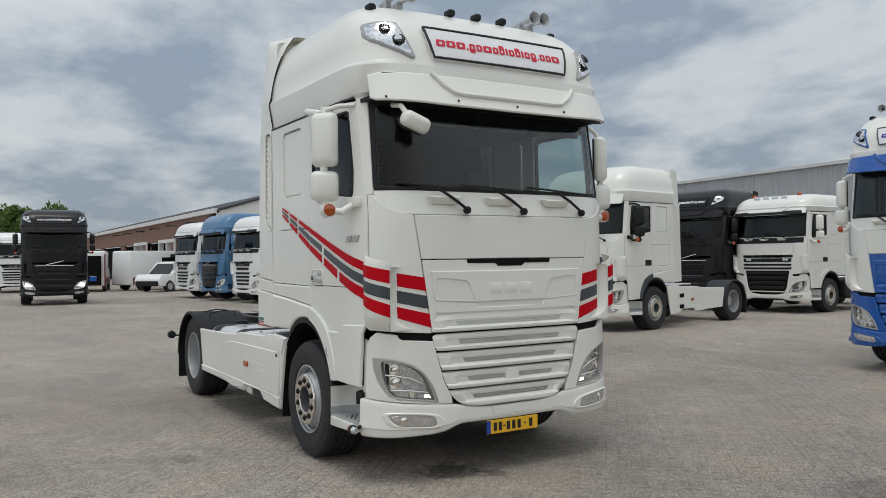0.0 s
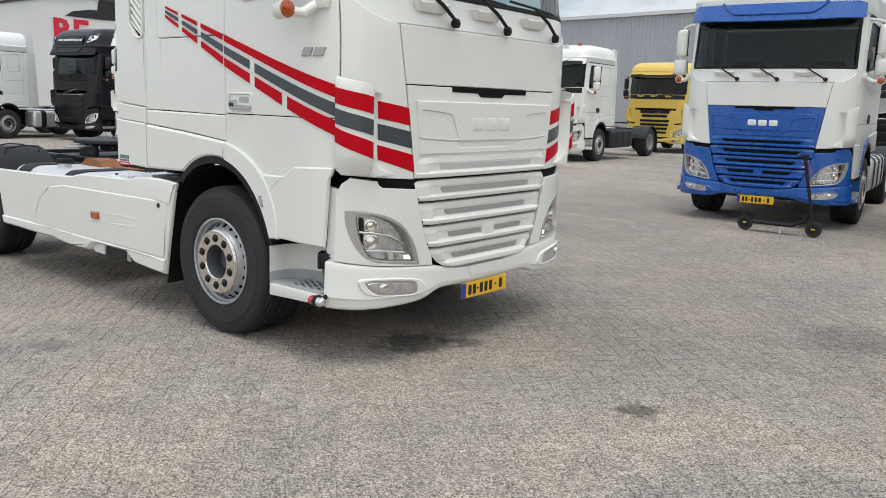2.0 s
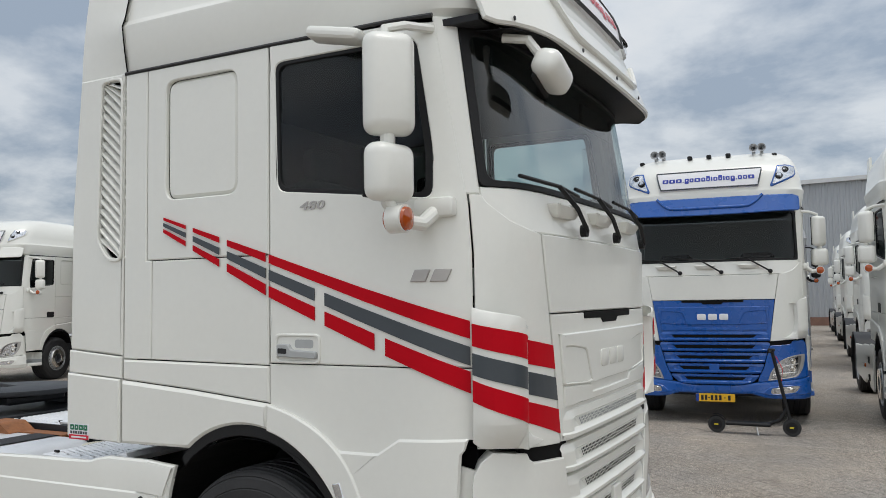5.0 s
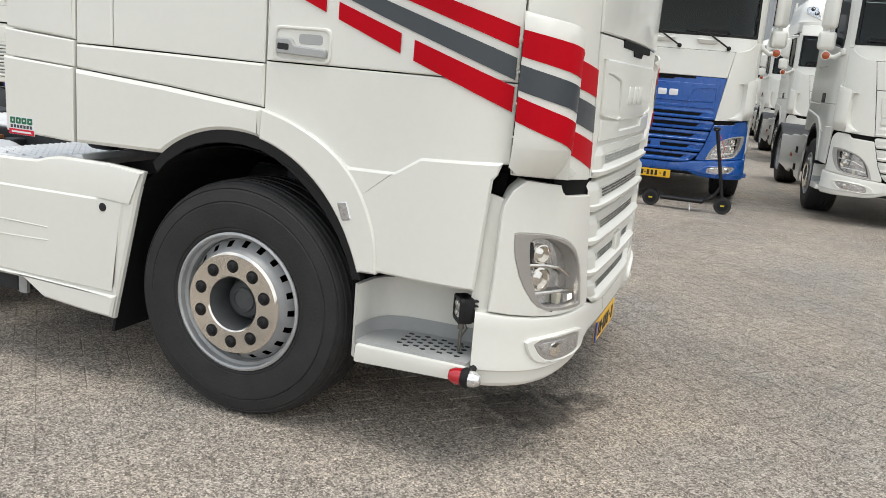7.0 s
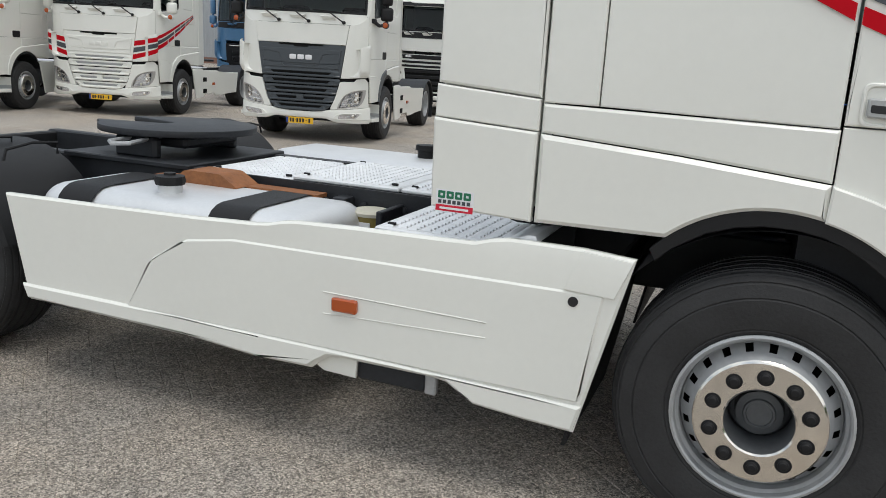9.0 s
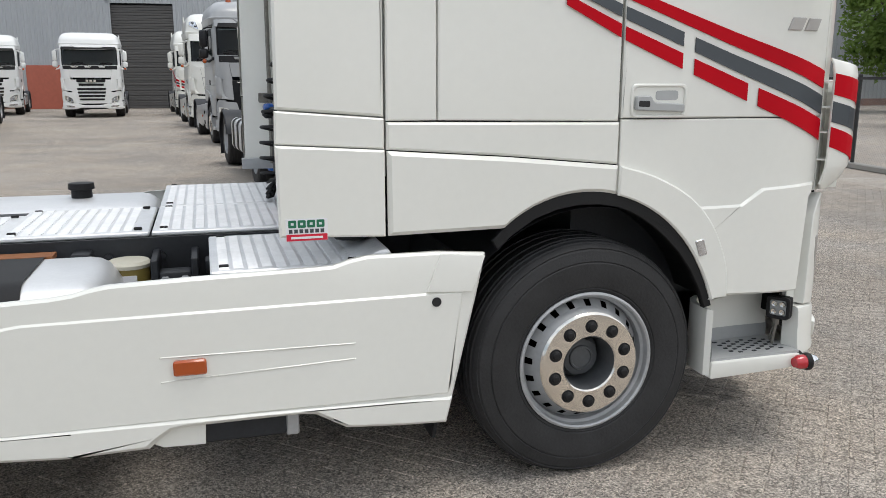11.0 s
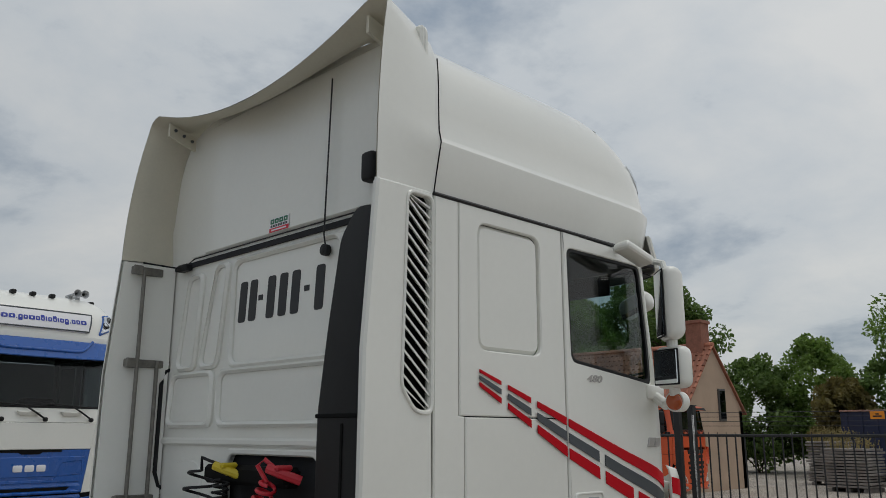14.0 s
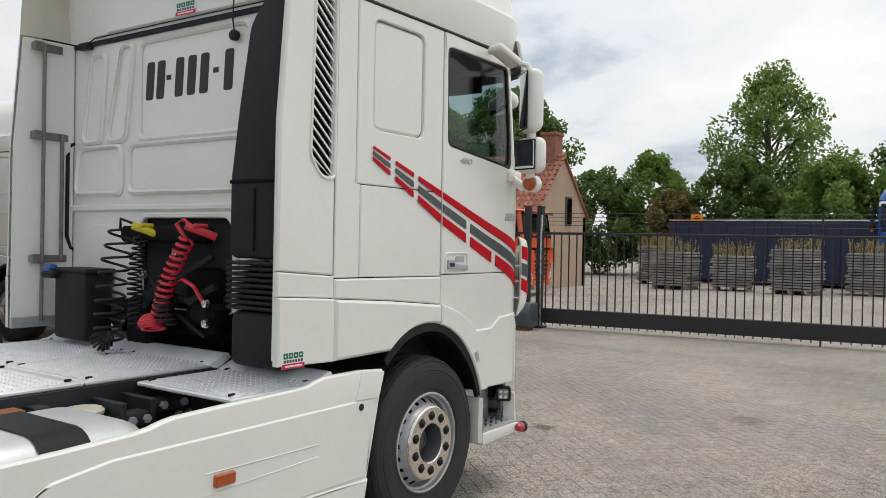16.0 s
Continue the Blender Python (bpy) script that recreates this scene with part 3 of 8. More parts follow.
def stripe_set(parent, side, d, mats=(None, None)):
    """Red and charcoal bands that widen towards the front, broken by slanting gaps."""
    r, c = RED, CHAR
    xs = [-0.56, 0.12, 0.6, 1.10, 1.22, 1.32]
    top = [2.245, 2.03, 1.875, 1.725, 1.675, 1.60]
    bot = [2.168, 1.83, 1.63, 1.43, 1.35, 1.205]
    S = [sx(v) for v in xs[:4]] + [sx(1.22), sy(0.87)]

    def zz(s, f):
        a, b = float(np.interp(s, S[::-1], top[::-1])), float(np.interp(s, S[::-1], bot[::-1]))
        return a + (b - a) * f
    runs = {
        "r1": (0.0, 0.25, r, [(-0.56, -0.41), (-0.36, -0.19), (-0.14, 0.095), (0.115, 1.115)]),
        "c": (0.36, 0.62, c, [(-0.56, -0.41), (-0.36, -0.19), (-0.14, 0.095), (0.115, 0.375), (0.43, 1.115)]),
        "r2": (0.70, 1.0, r, [(-0.56, -0.41), (-0.36, -0.19), (-0.14, 0.095), (0.115, 0.375), (0.43, 0.69), (0.745, 1.115)]),
    }
    for f0, f1, mt, segs in runs.values():
        for x0, x1 in segs:
            s0 = sx(x0)
            s1 = sx(x1)
            k = max(1, int(abs(s1 - s0) / 0.15))
            ss = [s0 + (s1 - s0) * i / k for i in range(k + 1)]
            thin = lambda s, f: f + {0.25: -0.07, 0.62: -0.03, 0.70: 0.06}.get(f, 0.0) * min(1.0, max(0.0, (s - sx(1.1)) / 1.6))
            up = [(side * s, zz(s, thin(s, f0))) for s in ss]
            lo = [(side * s, zz(s, thin(s, f1))) for s in ss]
            name = "red stripe" if mt is r else "charcoal grey stripe"
            part("stripe", shell([up + lo[::-1]], cab_at, d - 0.004, d, 0.0, 0.1, None, 1.7), mt, parent, name)
    rows = ((r, (1.709, 1.618), (1.657, 1.557), (1.636, 1.534), (1.597, 1.491), 0.794, 0.777),
            (c, (1.590, 1.501), (1.524, 1.434), (1.503, 1.407), (1.453, 1.350), 0.772, 0.756),
            (r, (1.480, 1.393), (1.395, 1.296), (1.377, 1.289), (1.311, 1.201), 0.751, 0.735))
    for mt, a, b, e, f, s0, s1 in rows:
        name = "red stripe" if mt is r else "charcoal grey stripe"
        sa, sb = sx(1.1115), 1.0665
        up = [(side * (sa + (sb - sa) * i / 6), a[0] + (b[0] - a[0]) * i / 6) for i in range(7)]
        lo = [(side * (sa + (sb - sa) * i / 6), a[1] + (b[1] - a[1]) * i / 6) for i in range(7)]
        part("stripe", shell([up + lo[::-1]], lambda u, v, dd: fin_at(u, v, dd + 0.004), -0.003, 0.0, 0.0, 0.03, 0.05, 1.7), mt, parent, name)
        up = [(side * (1.026 + (s0 - 1.026) * i / 4), e[0] + (f[0] - e[0]) * i / 4) for i in range(5)]
        lo = [(side * (1.022 + (s1 - 1.022) * i / 4), e[1] + (f[1] - e[1]) * i / 4) for i in range(5)]
        part("stripe", shell([up + lo[::-1]], cab_at, 0.003, 0.0065, 0.0, 0.05, None, 1.7), mt, parent, name)


def mirror_set(parent, side, mt, full=True):
    """Two mirror heads on one arm, with the round amber lamp below them."""
    y = side * 1.44
    arm = bmesh.new()
    tube(arm, [(0.99, side * 1.22, 2.19), (0.97, side * 1.33, 2.12), (0.92, side * 1.41, 2.13), (0.88, y, 2.20), (0.88, y, 2.46), (0.88, y, 2.6)], 0.031, 12)
    tube(arm, [(0.86, y, 2.84), (0.86, y - side * 0.02, 2.93), (0.90, side * 1.32, 2.965), (0.97, side * 1.21, 2.97)], 0.02)
    box(arm, (0.985, side * 1.235, 2.195), (0.19, 0.06, 0.085), 0.02, None, 2)
    head = part("mirror_arm", arm, mt, parent, "mirror arm")
    for z0, z1, w, deep, turn in ((2.475, 2.905, 0.215, 0.125, 46), (2.205, 2.445, 0.225, 0.13, 14)):
        toe = Matrix.Rotation(radians(turn) * side, 4, "Z")
        mid = Vector((0.89, y, (z0 + z1) / 2))
        bm = bmesh.new()
        box(bm, (0, 0, 0), (deep, w, z1 - z0), 0.05, None, 4)
        for v in bm.verts:
            # the cover narrows towards its front
            f = max(0.0, v.co.x / (deep / 2))
            v.co.y *= 1 - 0.16 * f
            v.co.z *= 1 - 0.07 * f
            v.co = mid + toe @ v.co
        part("mirror_housing", bm, mt, head, "rounded mirror housing")
        g = bmesh.new()
        box(g, mid + toe @ Vector((-deep / 2 - 0.004, 0, 0)), (0.010, w - 0.055, z1 - z0 - 0.055), 0.004, toe)
        part("mirror_glass", g, MIRROR, head)
        g = bmesh.new()
        box(g, mid + toe @ Vector((-deep / 2, 0, 0)), (0.010, w - 0.038, z1 - z0 - 0.038), 0.004, toe)
        part("mirror_rim", g, PLASTIC, head)
    lamp = bmesh.new()
    tube(lamp, [(0.885, y - side * 0.01, 2.135), (0.955, y - side * 0.01, 2.135)], 0.058, 20)
    part("lamp_cup", lamp, mt, head)
    for x, a in ((0.955, -90), (0.885, 90)):
        am = bmesh.new()
        lathe(am, [(0.050, 0.0), (0.046, 0.012), (0.02, 0.02), (0.0, 0.021)], 20, Matrix.Translation((x, y - side * 0.01, 2.135)) @ Matrix.Rotation(radians(a), 4, "Z"))
        part("marker_lamp", am, AMBER, head, "round amber marker lamp")


def wipers(parent):
    for y0, y1 in ((-0.42, -1.0), (0.14, -0.45), (0.78, 0.2)):
        bm = bmesh.new()
        p = Vector(cab_at(sy(abs(y0)) * (1 if y0 > 0 else -1), 2.13, 0.045))
        e = Vector(cab_at(sy(abs((y0 + y1) / 2)) * (1 if y0 + y1 > 0 else -1), 2.315, 0.05))
        a = Vector(cab_at(sy(abs(y1)) * (1 if y1 > 0 else -1), 2.335, 0.03))
        b = Vector(cab_at(sy(abs(y0)) * (1 if y0 > 0 else -1), 2.30, 0.03))
        tube(bm, [p, p.lerp(e, 0.5) + Vector((0.02, 0, 0)), e], 0.012, 6)
        tube(bm, [a, e, b], 0.009, 6)
        lathe(bm, [(0.03, 0.0), (0.03, 0.03), (0.0, 0.035)], 12, Matrix.Translation(p - Vector((0.03, 0, 0))) @ Matrix.Rotation(radians(-90), 4, "Z"))
        part("wiper", bm, PLASTIC, parent, "black wiper arm and blade")


def tractor(name, label, m, body=WHITE, bumper=None, grille=None, visor=None, hood=None, roof=1.0, stripes=False, style="xf", low="skirt", main=False, mirrors=None, sign=None, chassis=4.05, group="", beacons=False, drl=False, horns=False, plate=True, flare=None):
    T = thing(name, m, label, "truck", group)
    bumper, grille, visor, hood, mirrors, arch_mt = bumper or body, grille or body, visor or body, hood or body, mirrors or body, flare or body
    glass = GLASS if main else TINT
    A, B = 0.55, 0.665  # wheel arch centre height and radius

    # the sides
    for side in (-1, 1):
        ar = arch(0.0, 124, 82, 18)
        panel("sleeper_panel", [[(-0.847, 1.53), (-0.653, 1.53), (-0.653, 2.030), (-0.690, 2.033), (-0.690, 3.02), (-0.845, 3.02)]], body, T, side=side)
        rec = rounded([(-0.555, 2.335), (-0.085, 2.335), (-0.085, 2.945), (-0.555, 2.945)], 0.065)
        sp = panel("sleeper_panel", [[(-0.684, 2.033), (0.105, 2.033), (0.105, 3.02), (-0.684, 3.02)], rec], body, T, side=side)
        panel("pressed_panel", [rec], body, sp, d1=-0.010, bev=0.020, side=side)
        panel("locker_door", [[(-0.648, 1.53), (0.105, 1.518), (0.105, 2.028), (-0.648, 2.028)]], body, T, side=side)
        panel("side_strip", [[(-0.847, 1.424), (-0.37, 1.390), (0.109, 1.345), (0.109, 1.514), (-0.847, 1.526)]], body, T, 0.006, bev=0.010, side=side)
        panel("rear_wing", [[(-0.845, 1.10)] + ar + [(0.109, ar[-1][1]), (0.109, 1.341), (-0.37, 1.386), (-0.847, 1.420)]], body, T, 0.020, bev=0.016, side=side)
        # the door with its window
        low_arc = arch(0.05, 80, 19, 24)
        win = rounded([(0.165, 2.325), (0.985, 2.238), (1.01, 2.45), (0.985, 2.935), (0.15, 2.935)], 0.05)
        door = panel("door", [[(0.115, 1.529), (1.128, 1.526), (1.128, 2.24), (1.095, 3.0), (0.115, 3.02)], win], body, T, 0.003, side=side, label="cab door")
        panel("door_upper_skirt", [[(0.115, 1.30), (0.51, 1.150), (0.70, 1.152), (0.805, 1.219), (1.128, 1.232), (1.128, 1.521), (0.115, 1.524)]], body, door, 0.002, bev=0.004, side=side)
        panel("door_lower", [[(0.115, low_arc[0][1])] + low_arc[1:] + [(0.66, 0.758), (1.046, 0.745), (1.076, 1.17), (1.09, 1.19), (1.105, 1.236), (0.805, 1.224), (0.70, 1.157), (0.51, 1.155), (0.115, 1.305)]], body, door, 0.014, bev=0.010, side=side)
        panel("window_frame", [rounded([(0.15, 2.312), (0.998, 2.224), (1.024, 2.44), (0.999, 2.948), (0.137, 2.948)], 0.05), rounded([(0.178, 2.342), (0.955, 2.260), (0.972, 2.452), (0.950, 2.918), (0.166, 2.918)], 0.05)], PLASTIC, door, -0.002, bev=0.003, side=side)
        panel("window_glass", [rounded([(0.172, 2.336), (0.965, 2.253), (0.985, 2.45), (0.962, 2.925), (0.16, 2.925)], 0.05)], glass, door, -0.012, bev=0.0, side=side).visible_shadow = False
        ho, hi_ = rounded([(0.15, 1.53), (0.405, 1.53), (0.405, 1.665), (0.15, 1.665)], 0.03), rounded([(0.163, 1.543), (0.392, 1.543), (0.392, 1.652), (0.163, 1.652)], 0.024)
        if main:
            h = panel("handle_rim", [ho, hi_], body, door, 0.012, bev=0.004, side=side, label="white handle surround")
            panel("handle_pocket", [hi_], body, h, 0.0045, bev=0.001, side=side)
            # grey patch whose colour imitates the shade in the white hollow
            panel("handle_hollow", [rounded([(0.262, 1.600), (0.365, 1.600), (0.365, 1.638), (0.262, 1.638)], 0.014)], HANDLEG, h, 0.0065, bev=0.001, side=side)
            panel("handle_grip", [rounded([(0.168, 1.560), (0.388, 1.552), (0.388, 1.585), (0.25, 1.592), (0.235, 1.618), (0.168, 1.618)], 0.012)], HANDLEG, h, 0.024, bev=0.005, side=side, label="grey door handle")
            panel("lock", [rounded([(0.178, 1.575), (0.228, 1.573), (0.228, 1.597), (0.178, 1.599)], 0.006)], INK, h, 0.0255, bev=0.001, side=side)
        else:
            panel("handle_recess", [ho], PLASTIC, door, 0.01, bev=0.006, side=side)
        # wheel arch flare and liner
        outer = [(0.112, 1.341), (0.25, 1.305), (0.38, 1.245), (0.47, 1.185), (0.55, 1.10), (0.61, 0.99), (0.648, 0.88), (0.655, 0.752)]
        panel("wheel_arch", [open_curve(outer) + [(0.565, 0.748)] + arch(0.0, 19.5, 81, 30)], arch_mt, T, 0.025, -0.02, 0.007, side=side)
        panel("arch_edge", [arch(0.004, 130, 16, 36) + [(r * math.cos(radians(a)), 0.55 + r * math.sin(radians(a))) for a, r in ((16, 0.575), (25, 0.575), (35, 0.578), (45, 0.583), (55, 0.592), (62, 0.602), (68, 0.612), (74, 0.622), (80, 0.630), (88, 0.635), (96, 0.638), (104, 0.639), (113, 0.638), (124, 0.628), (131, 0.618))]], PLASTIC, T, 0.010, -0.02, 0.004, side=side)
        li = bmesh.new()
        ys = sorted((side * 1.262, side * 0.45))
        for k in range(20):
            a0, a1 = radians(150 - 132 * k / 20), radians(150 - 132 * (k + 1) / 20)
            rr = B - 0.04
            q = [li.verts.new((rr * math.cos(a), y, A + rr * math.sin(a))) for a in (a0, a1) for y in ys]
            li.faces.new((q[0], q[1], q[3], q[2]))
        part("wheel_liner", li, PLASTIC, T)
        # corner panel and A pillar
        panel("corner_panel", [[(side * q[0], q[1]) for q in ((0.746, 1.162), (1.026, 1.180), (1.13, 1.188), (sx(1.135), 1.194), (sx(1.135), 2.247), (sy(1.115) + 0.048, 2.247), (sy(1.115) + 0.030, 2.215), (sy(1.10), 2.175), (sy(1.06), 2.140), (sy(1.0), 2.115), (0.886, 2.088), (0.830, 1.737))]], body, T, 0.004, bev=0.004)
        panel("a_pillar", [[(side * sx(1.115), 2.25), (side * (sy(1.115) + 0.052), 2.25), (side * (sy(1.10) + 0.052), 3.03), (side * sx(1.08), 3.03)]], body, T, 0.0)
        # air guide on the corner, open towards the door
        edge = [(0.90, 1.200), (0.96, 1.225), (1.01, 1.26), (1.045, 1.31), (1.064, 1.40), (1.068, 1.50), (1.068, 1.62), (1.062, 1.660), (1.04, 1.678), (0.99, 1.682)]
        fl = [(sx(1.11), 1.30), (sx(1.112), 1.225), (sx(1.14), 1.200), (1.10, 1.192), (1.00, 1.190), (0.93, 1.192)] + edge + [(0.99, 1.692), (1.05, 1.705), (1.11, 1.735), (sx(1.14), 1.765), (sx(1.115), 1.775), (sx(1.11), 1.75), (sx(1.11), 1.60), (sx(1.11), 1.45)]
        fin = part("corner_fin", shell([[(side * q[0], q[1]) for q in fl]], fin_at, -0.012, 0.0, 0.002, 0.03, 0.05, 1.7), body, T, "air guide on the corner")
        wall = bmesh.new()
        prev = None
        for q in edge:
            pair = [wall.verts.new(fin_at(side * q[0], q[1], -0.006)), wall.verts.new(cab_at(side * (q[0] + 0.004), q[1], 0.0))]
            if prev:
                wall.faces.new((prev[0], pair[0], pair[1], prev[1]))
            prev = pair
        part("fin_return", wall, body, fin)
        for zc in (1.33, 1.45, 1.56, 1.67):
            bm = bmesh.new()
            ring = [wall_pt for wall_pt in (cab_at(side * sx(1.122), zc, 0.0), fin_at(side * sx(1.122), zc, -0.006), fin_at(side * 1.15, zc, -0.006), cab_at(side * 1.15, zc, 0.0))]
            lo2 = [bm.verts.new(w2) for w2 in ring]
            hi2 = [bm.verts.new((w2[0], w2[1], w2[2] + 0.008)) for w2 in ring]
            bm.faces.new(lo2)
            bm.faces.new(hi2)
            for g2 in range(4):
                bm.faces.new((lo2[g2], lo2[(g2 + 1) % 4], hi2[(g2 + 1) % 4], hi2[g2]))
            part("fin_slat", bm, body, fin)
        if stripes:
            stripe_set(T, side, 0.0095)
        mirror_set(T, side, mirrors)
        # bumper corner with headlamp and fog lamp
        bc = [(side * q[0], q[1]) for q in ((1.186, 1.178), (1.10, 1.168), (1.028, 1.160), (1.015, 1.135), (0.989, 1.118), (0.80, 1.105), (0.745, 1.100), (0.735, 1.08), (0.721, 1.036), (0.652, 0.796), (0.60, 0.69), (0.578, 0.648), (0.572, 0.60), (0.75, 0.614), (0.933, 0.632), (1.10, 0.650), (1.283, 0.673), (1.275, 0.80), (1.268, 1.04), (1.262, 1.085), (1.235, 1.14))]
        hl = soft_loop([(side * q[0], q[1]) for q in ((1.214, 0.982), (1.14, 0.98), (1.067, 0.972), (0.943, 0.938), (0.837, 0.877), (0.748, 0.763), (0.702, 0.645), (0.698, 0.624), (0.704, 0.620), (0.73, 0.622), (0.90, 0.645), (1.025, 0.664), (1.104, 0.696), (1.173, 0.791), (1.209, 0.90), (1.214, 0.965))], 1)
        hi = soft_loop([(side * q[0], q[1]) for q in ((1.150, 0.957), (1.10, 0.958), (1.044, 0.954), (0.914, 0.907), (0.819, 0.841), (0.764, 0.742), (0.735, 0.655), (0.733, 0.643), (0.745, 0.642), (0.90, 0.660), (1.02, 0.676), (1.065, 0.692), (1.10, 0.735), (1.130, 0.813), (1.148, 0.90))], 1)
        panel("bumper_corner", [bc, hl], bumper, T, 0.020, -0.07, 0.004)
        hb = lamp_unit(T, "headlight", hl, hi, 0.021, SILVER if body is WHITE else WHITE, "headlight in a silver bezel")
        for row in (((1.128, 0.849), (1.045, 0.842), (0.93, 0.820), (0.81, 0.765)), ((1.086, 0.733), (0.95, 0.724), (0.85, 0.712), (0.765, 0.698))):
            bm = bmesh.new()
            tube(bm, [cab_at(side * q[0], q[1], -0.012) for q in row], 0.007, 6)
            part("lamp_shelf", bm, CHROME, hb)
        for (uu, zq, rr) in ((1.045, 0.785, 0.048), (1.050, 0.885, 0.040)):
            bm = bmesh.new()
            lathe(bm, [(rr, -0.02), (rr, 0.018), (rr * 0.86, 0.02), (rr * 0.7, 0.004), (rr * 0.35, 0.012), (0, 0.016)], 20, Matrix.Translation(cab_at(side * uu, zq, -0.035)) @ Matrix.Rotation(radians(-90 + side * 40), 4, "Z"))
            part("projector", bm, CHROME, hb, "round headlight projector")
        part("dark_cup", shell([soft_loop([(side * q[0], q[1]) for q in ((1.135, 0.94), (1.09, 0.93), (1.10, 0.80), (1.085, 0.745), (1.12, 0.80))], 1)], cab_at, -0.05, -0.026, 0.002, 0.1, None, 1.7), PLASTIC, hb)
        part("indicator", shell([[(side * q[0], q[1]) for q in ((0.935, 0.715), (0.895, 0.710), (0.895, 0.666), (0.925, 0.669))]], cab_at, -0.03, -0.004, 0.002, 0.1, None, 1.7), BEIGE, hb, "pale amber indicator")
        part("running_light", shell([[(side * q[0], q[1]) for q in ((0.86, 0.700), (0.765, 0.692), (0.745, 0.652), (0.86, 0.660))]], cab_at, -0.03, -0.004, 0.003, 0.1, None, 1.7), LAMP, hb, "clear running light strip")
        if main or drl:
            part("running_lamp", shell([[(side * q[0], q[1]) for q in (((0.815, 0.688), (0.770, 0.684), (0.755, 0.658), (0.810, 0.662)) if main else ((1.10, 0.90), (0.92, 0.86), (0.86, 0.76), (1.08, 0.76)))]], cab_at, -0.01, -0.002, 0.002, 0.1, None, 1.7), HEADON if drl and not main else DRL, hb, "lit white running light")
        fo = soft_loop([(side * q[0], q[1]) for q in ((1.140, 0.565), (1.02, 0.568), (0.901, 0.560), (0.76, 0.540), (0.695, 0.522), (0.650, 0.480), (0.645, 0.452), (0.694, 0.424), (0.85, 0.432), (1.019, 0.448), (1.089, 0.467), (1.127, 0.515))], 1)
        fi = soft_loop([(side * q[0], q[1]) for q in ((1.084, 0.543), (0.95, 0.534), (0.775, 0.512), (0.758, 0.50), (0.750, 0.46), (0.765, 0.452), (0.90, 0.462), (1.014, 0.475), (1.055, 0.503))], 1)
        fr = [(side * q[0], q[1]) for q in ((1.104, 0.553), (0.95, 0.546), (0.76, 0.523), (0.735, 0.50), (0.725, 0.455), (0.75, 0.440), (0.90, 0.450), (1.02, 0.463), (1.07, 0.497))]
        fr = soft_loop(fr, 1)
        panel("fog_surround", [fo, fr], bumper, T, 0.0425, 0.0, 0.006)
        fb = panel("fog_light", [fr], SILVER, T, 0.0395, 0.0, 0.001, "slim fog light in a silver cup")
        panel("reflector", [fi], LAMP, fb, 0.0405, 0.02, 0.001)
        bm = bmesh.new()
        lathe(bm, [(0.030, -0.01), (0.030, 0.006), (0.022, 0.009), (0, 0.012)], 16, Matrix.Translation(cab_at(side * 0.985, 0.503, 0.04)) @ Matrix.Rotation(radians(-90 + side * 30), 4, "Z"))
        part("projector", bm, CHROME, fb)
        # step box behind the bumper corner
        st = bmesh.new()
        prism(st, rounded([(0.59, 0.385), (1.06, 0.40), (1.06, 0.462), (0.595, 0.462)], 0.012), side * 1.0, side * 1.285, bev=0.006)
        path = open_curve([(0.588, 1.278), (0.590, 1.20), (0.60, 1.12), (0.66, 1.05), (0.78, 1.03), (1.06, 1.025)], 2)
        for z0, z1, off, wall_bm in ((0.40, 0.70, 0.0, st),):
            prev = None
            for x, y in path:
                ring = [wall_bm.verts.new(q) for q in ((x, side * y, z0), (x, side * y, z1), (x - 0.02, side * (y - 0.02), z1), (x - 0.02, side * (y - 0.02), z0))]
                if prev:
                    for g2 in range(4):
                        wall_bm.faces.new((prev[g2], ring[g2], ring[(g2 + 1) % 4], prev[(g2 + 1) % 4]))
                else:
                    wall_bm.faces.new(ring)
                prev = ring
        stp = part("step_box", st, bumper, T, "moulded step with a curved back", smooth=0.7)
        tr = bmesh.new()
        prism(tr, [(q[0] + 0.004, q[1]) for q in path] + [(1.06, 1.27), (0.60, 1.27)], 0.4625, 0.474, "z")
        if side < 0:
            for v in tr.verts:
                v.co.y = -v.co.y
        prev = None
        for x, y in path:
            pair = [tr.verts.new((x + 0.004, side * (y + 0.004), 0.474)), tr.verts.new((x + 0.004, side * (y + 0.004), 0.535))]
            if prev:
                tr.faces.new((prev[0], pair[0], pair[1], prev[1]))
            prev = pair
        tread = part("step_tread", tr, HANDLEG, stp, "grey plastic step tread", smooth=0.7)
        if main:
            dots = bmesh.new()
            for i in range(8):
                for k in range(4):
                    box(dots, (0.75 + i * 0.036, side * (1.075 + k * 0.042 + (i % 2) * 0.02), 0.4745), (0.022, 0.013, 0.003), 0.003)
            part("tread_hole", dots, FRAME, tread, kind="stuff")
        panel("bumper_flange", [[(side * sx(1.035), 0.66), (side * sx(1.12), 0.66), (side * sx(1.13), 1.10), (side * sx(1.06), 1.12)]], bumper, T, -0.030, -0.05, 0.002)
        # added dark block, no truck part: it stands for the gap's shade
        gap = bmesh.new()
        prism(gap, [(1.0, 0.62), (1.06, 0.62), (1.10, 1.19), (1.03, 1.19)], side * 1.06, side * 1.10)
        part("gap_filler", gap, DARKGAP, T)

    # the front
    wide, high = sy(1.115) + 0.050, sy(1.10) + 0.050
    ws = rounded([(-wide, 2.283), (wide, 2.283), (high, 2.99), (-high, 2.99)], 0.035)
    wsi = rounded([(-wide + 0.045, 2.312), (wide - 0.045, 2.312), (high - 0.045, 2.955), (-high + 0.045, 2.955)], 0.05)
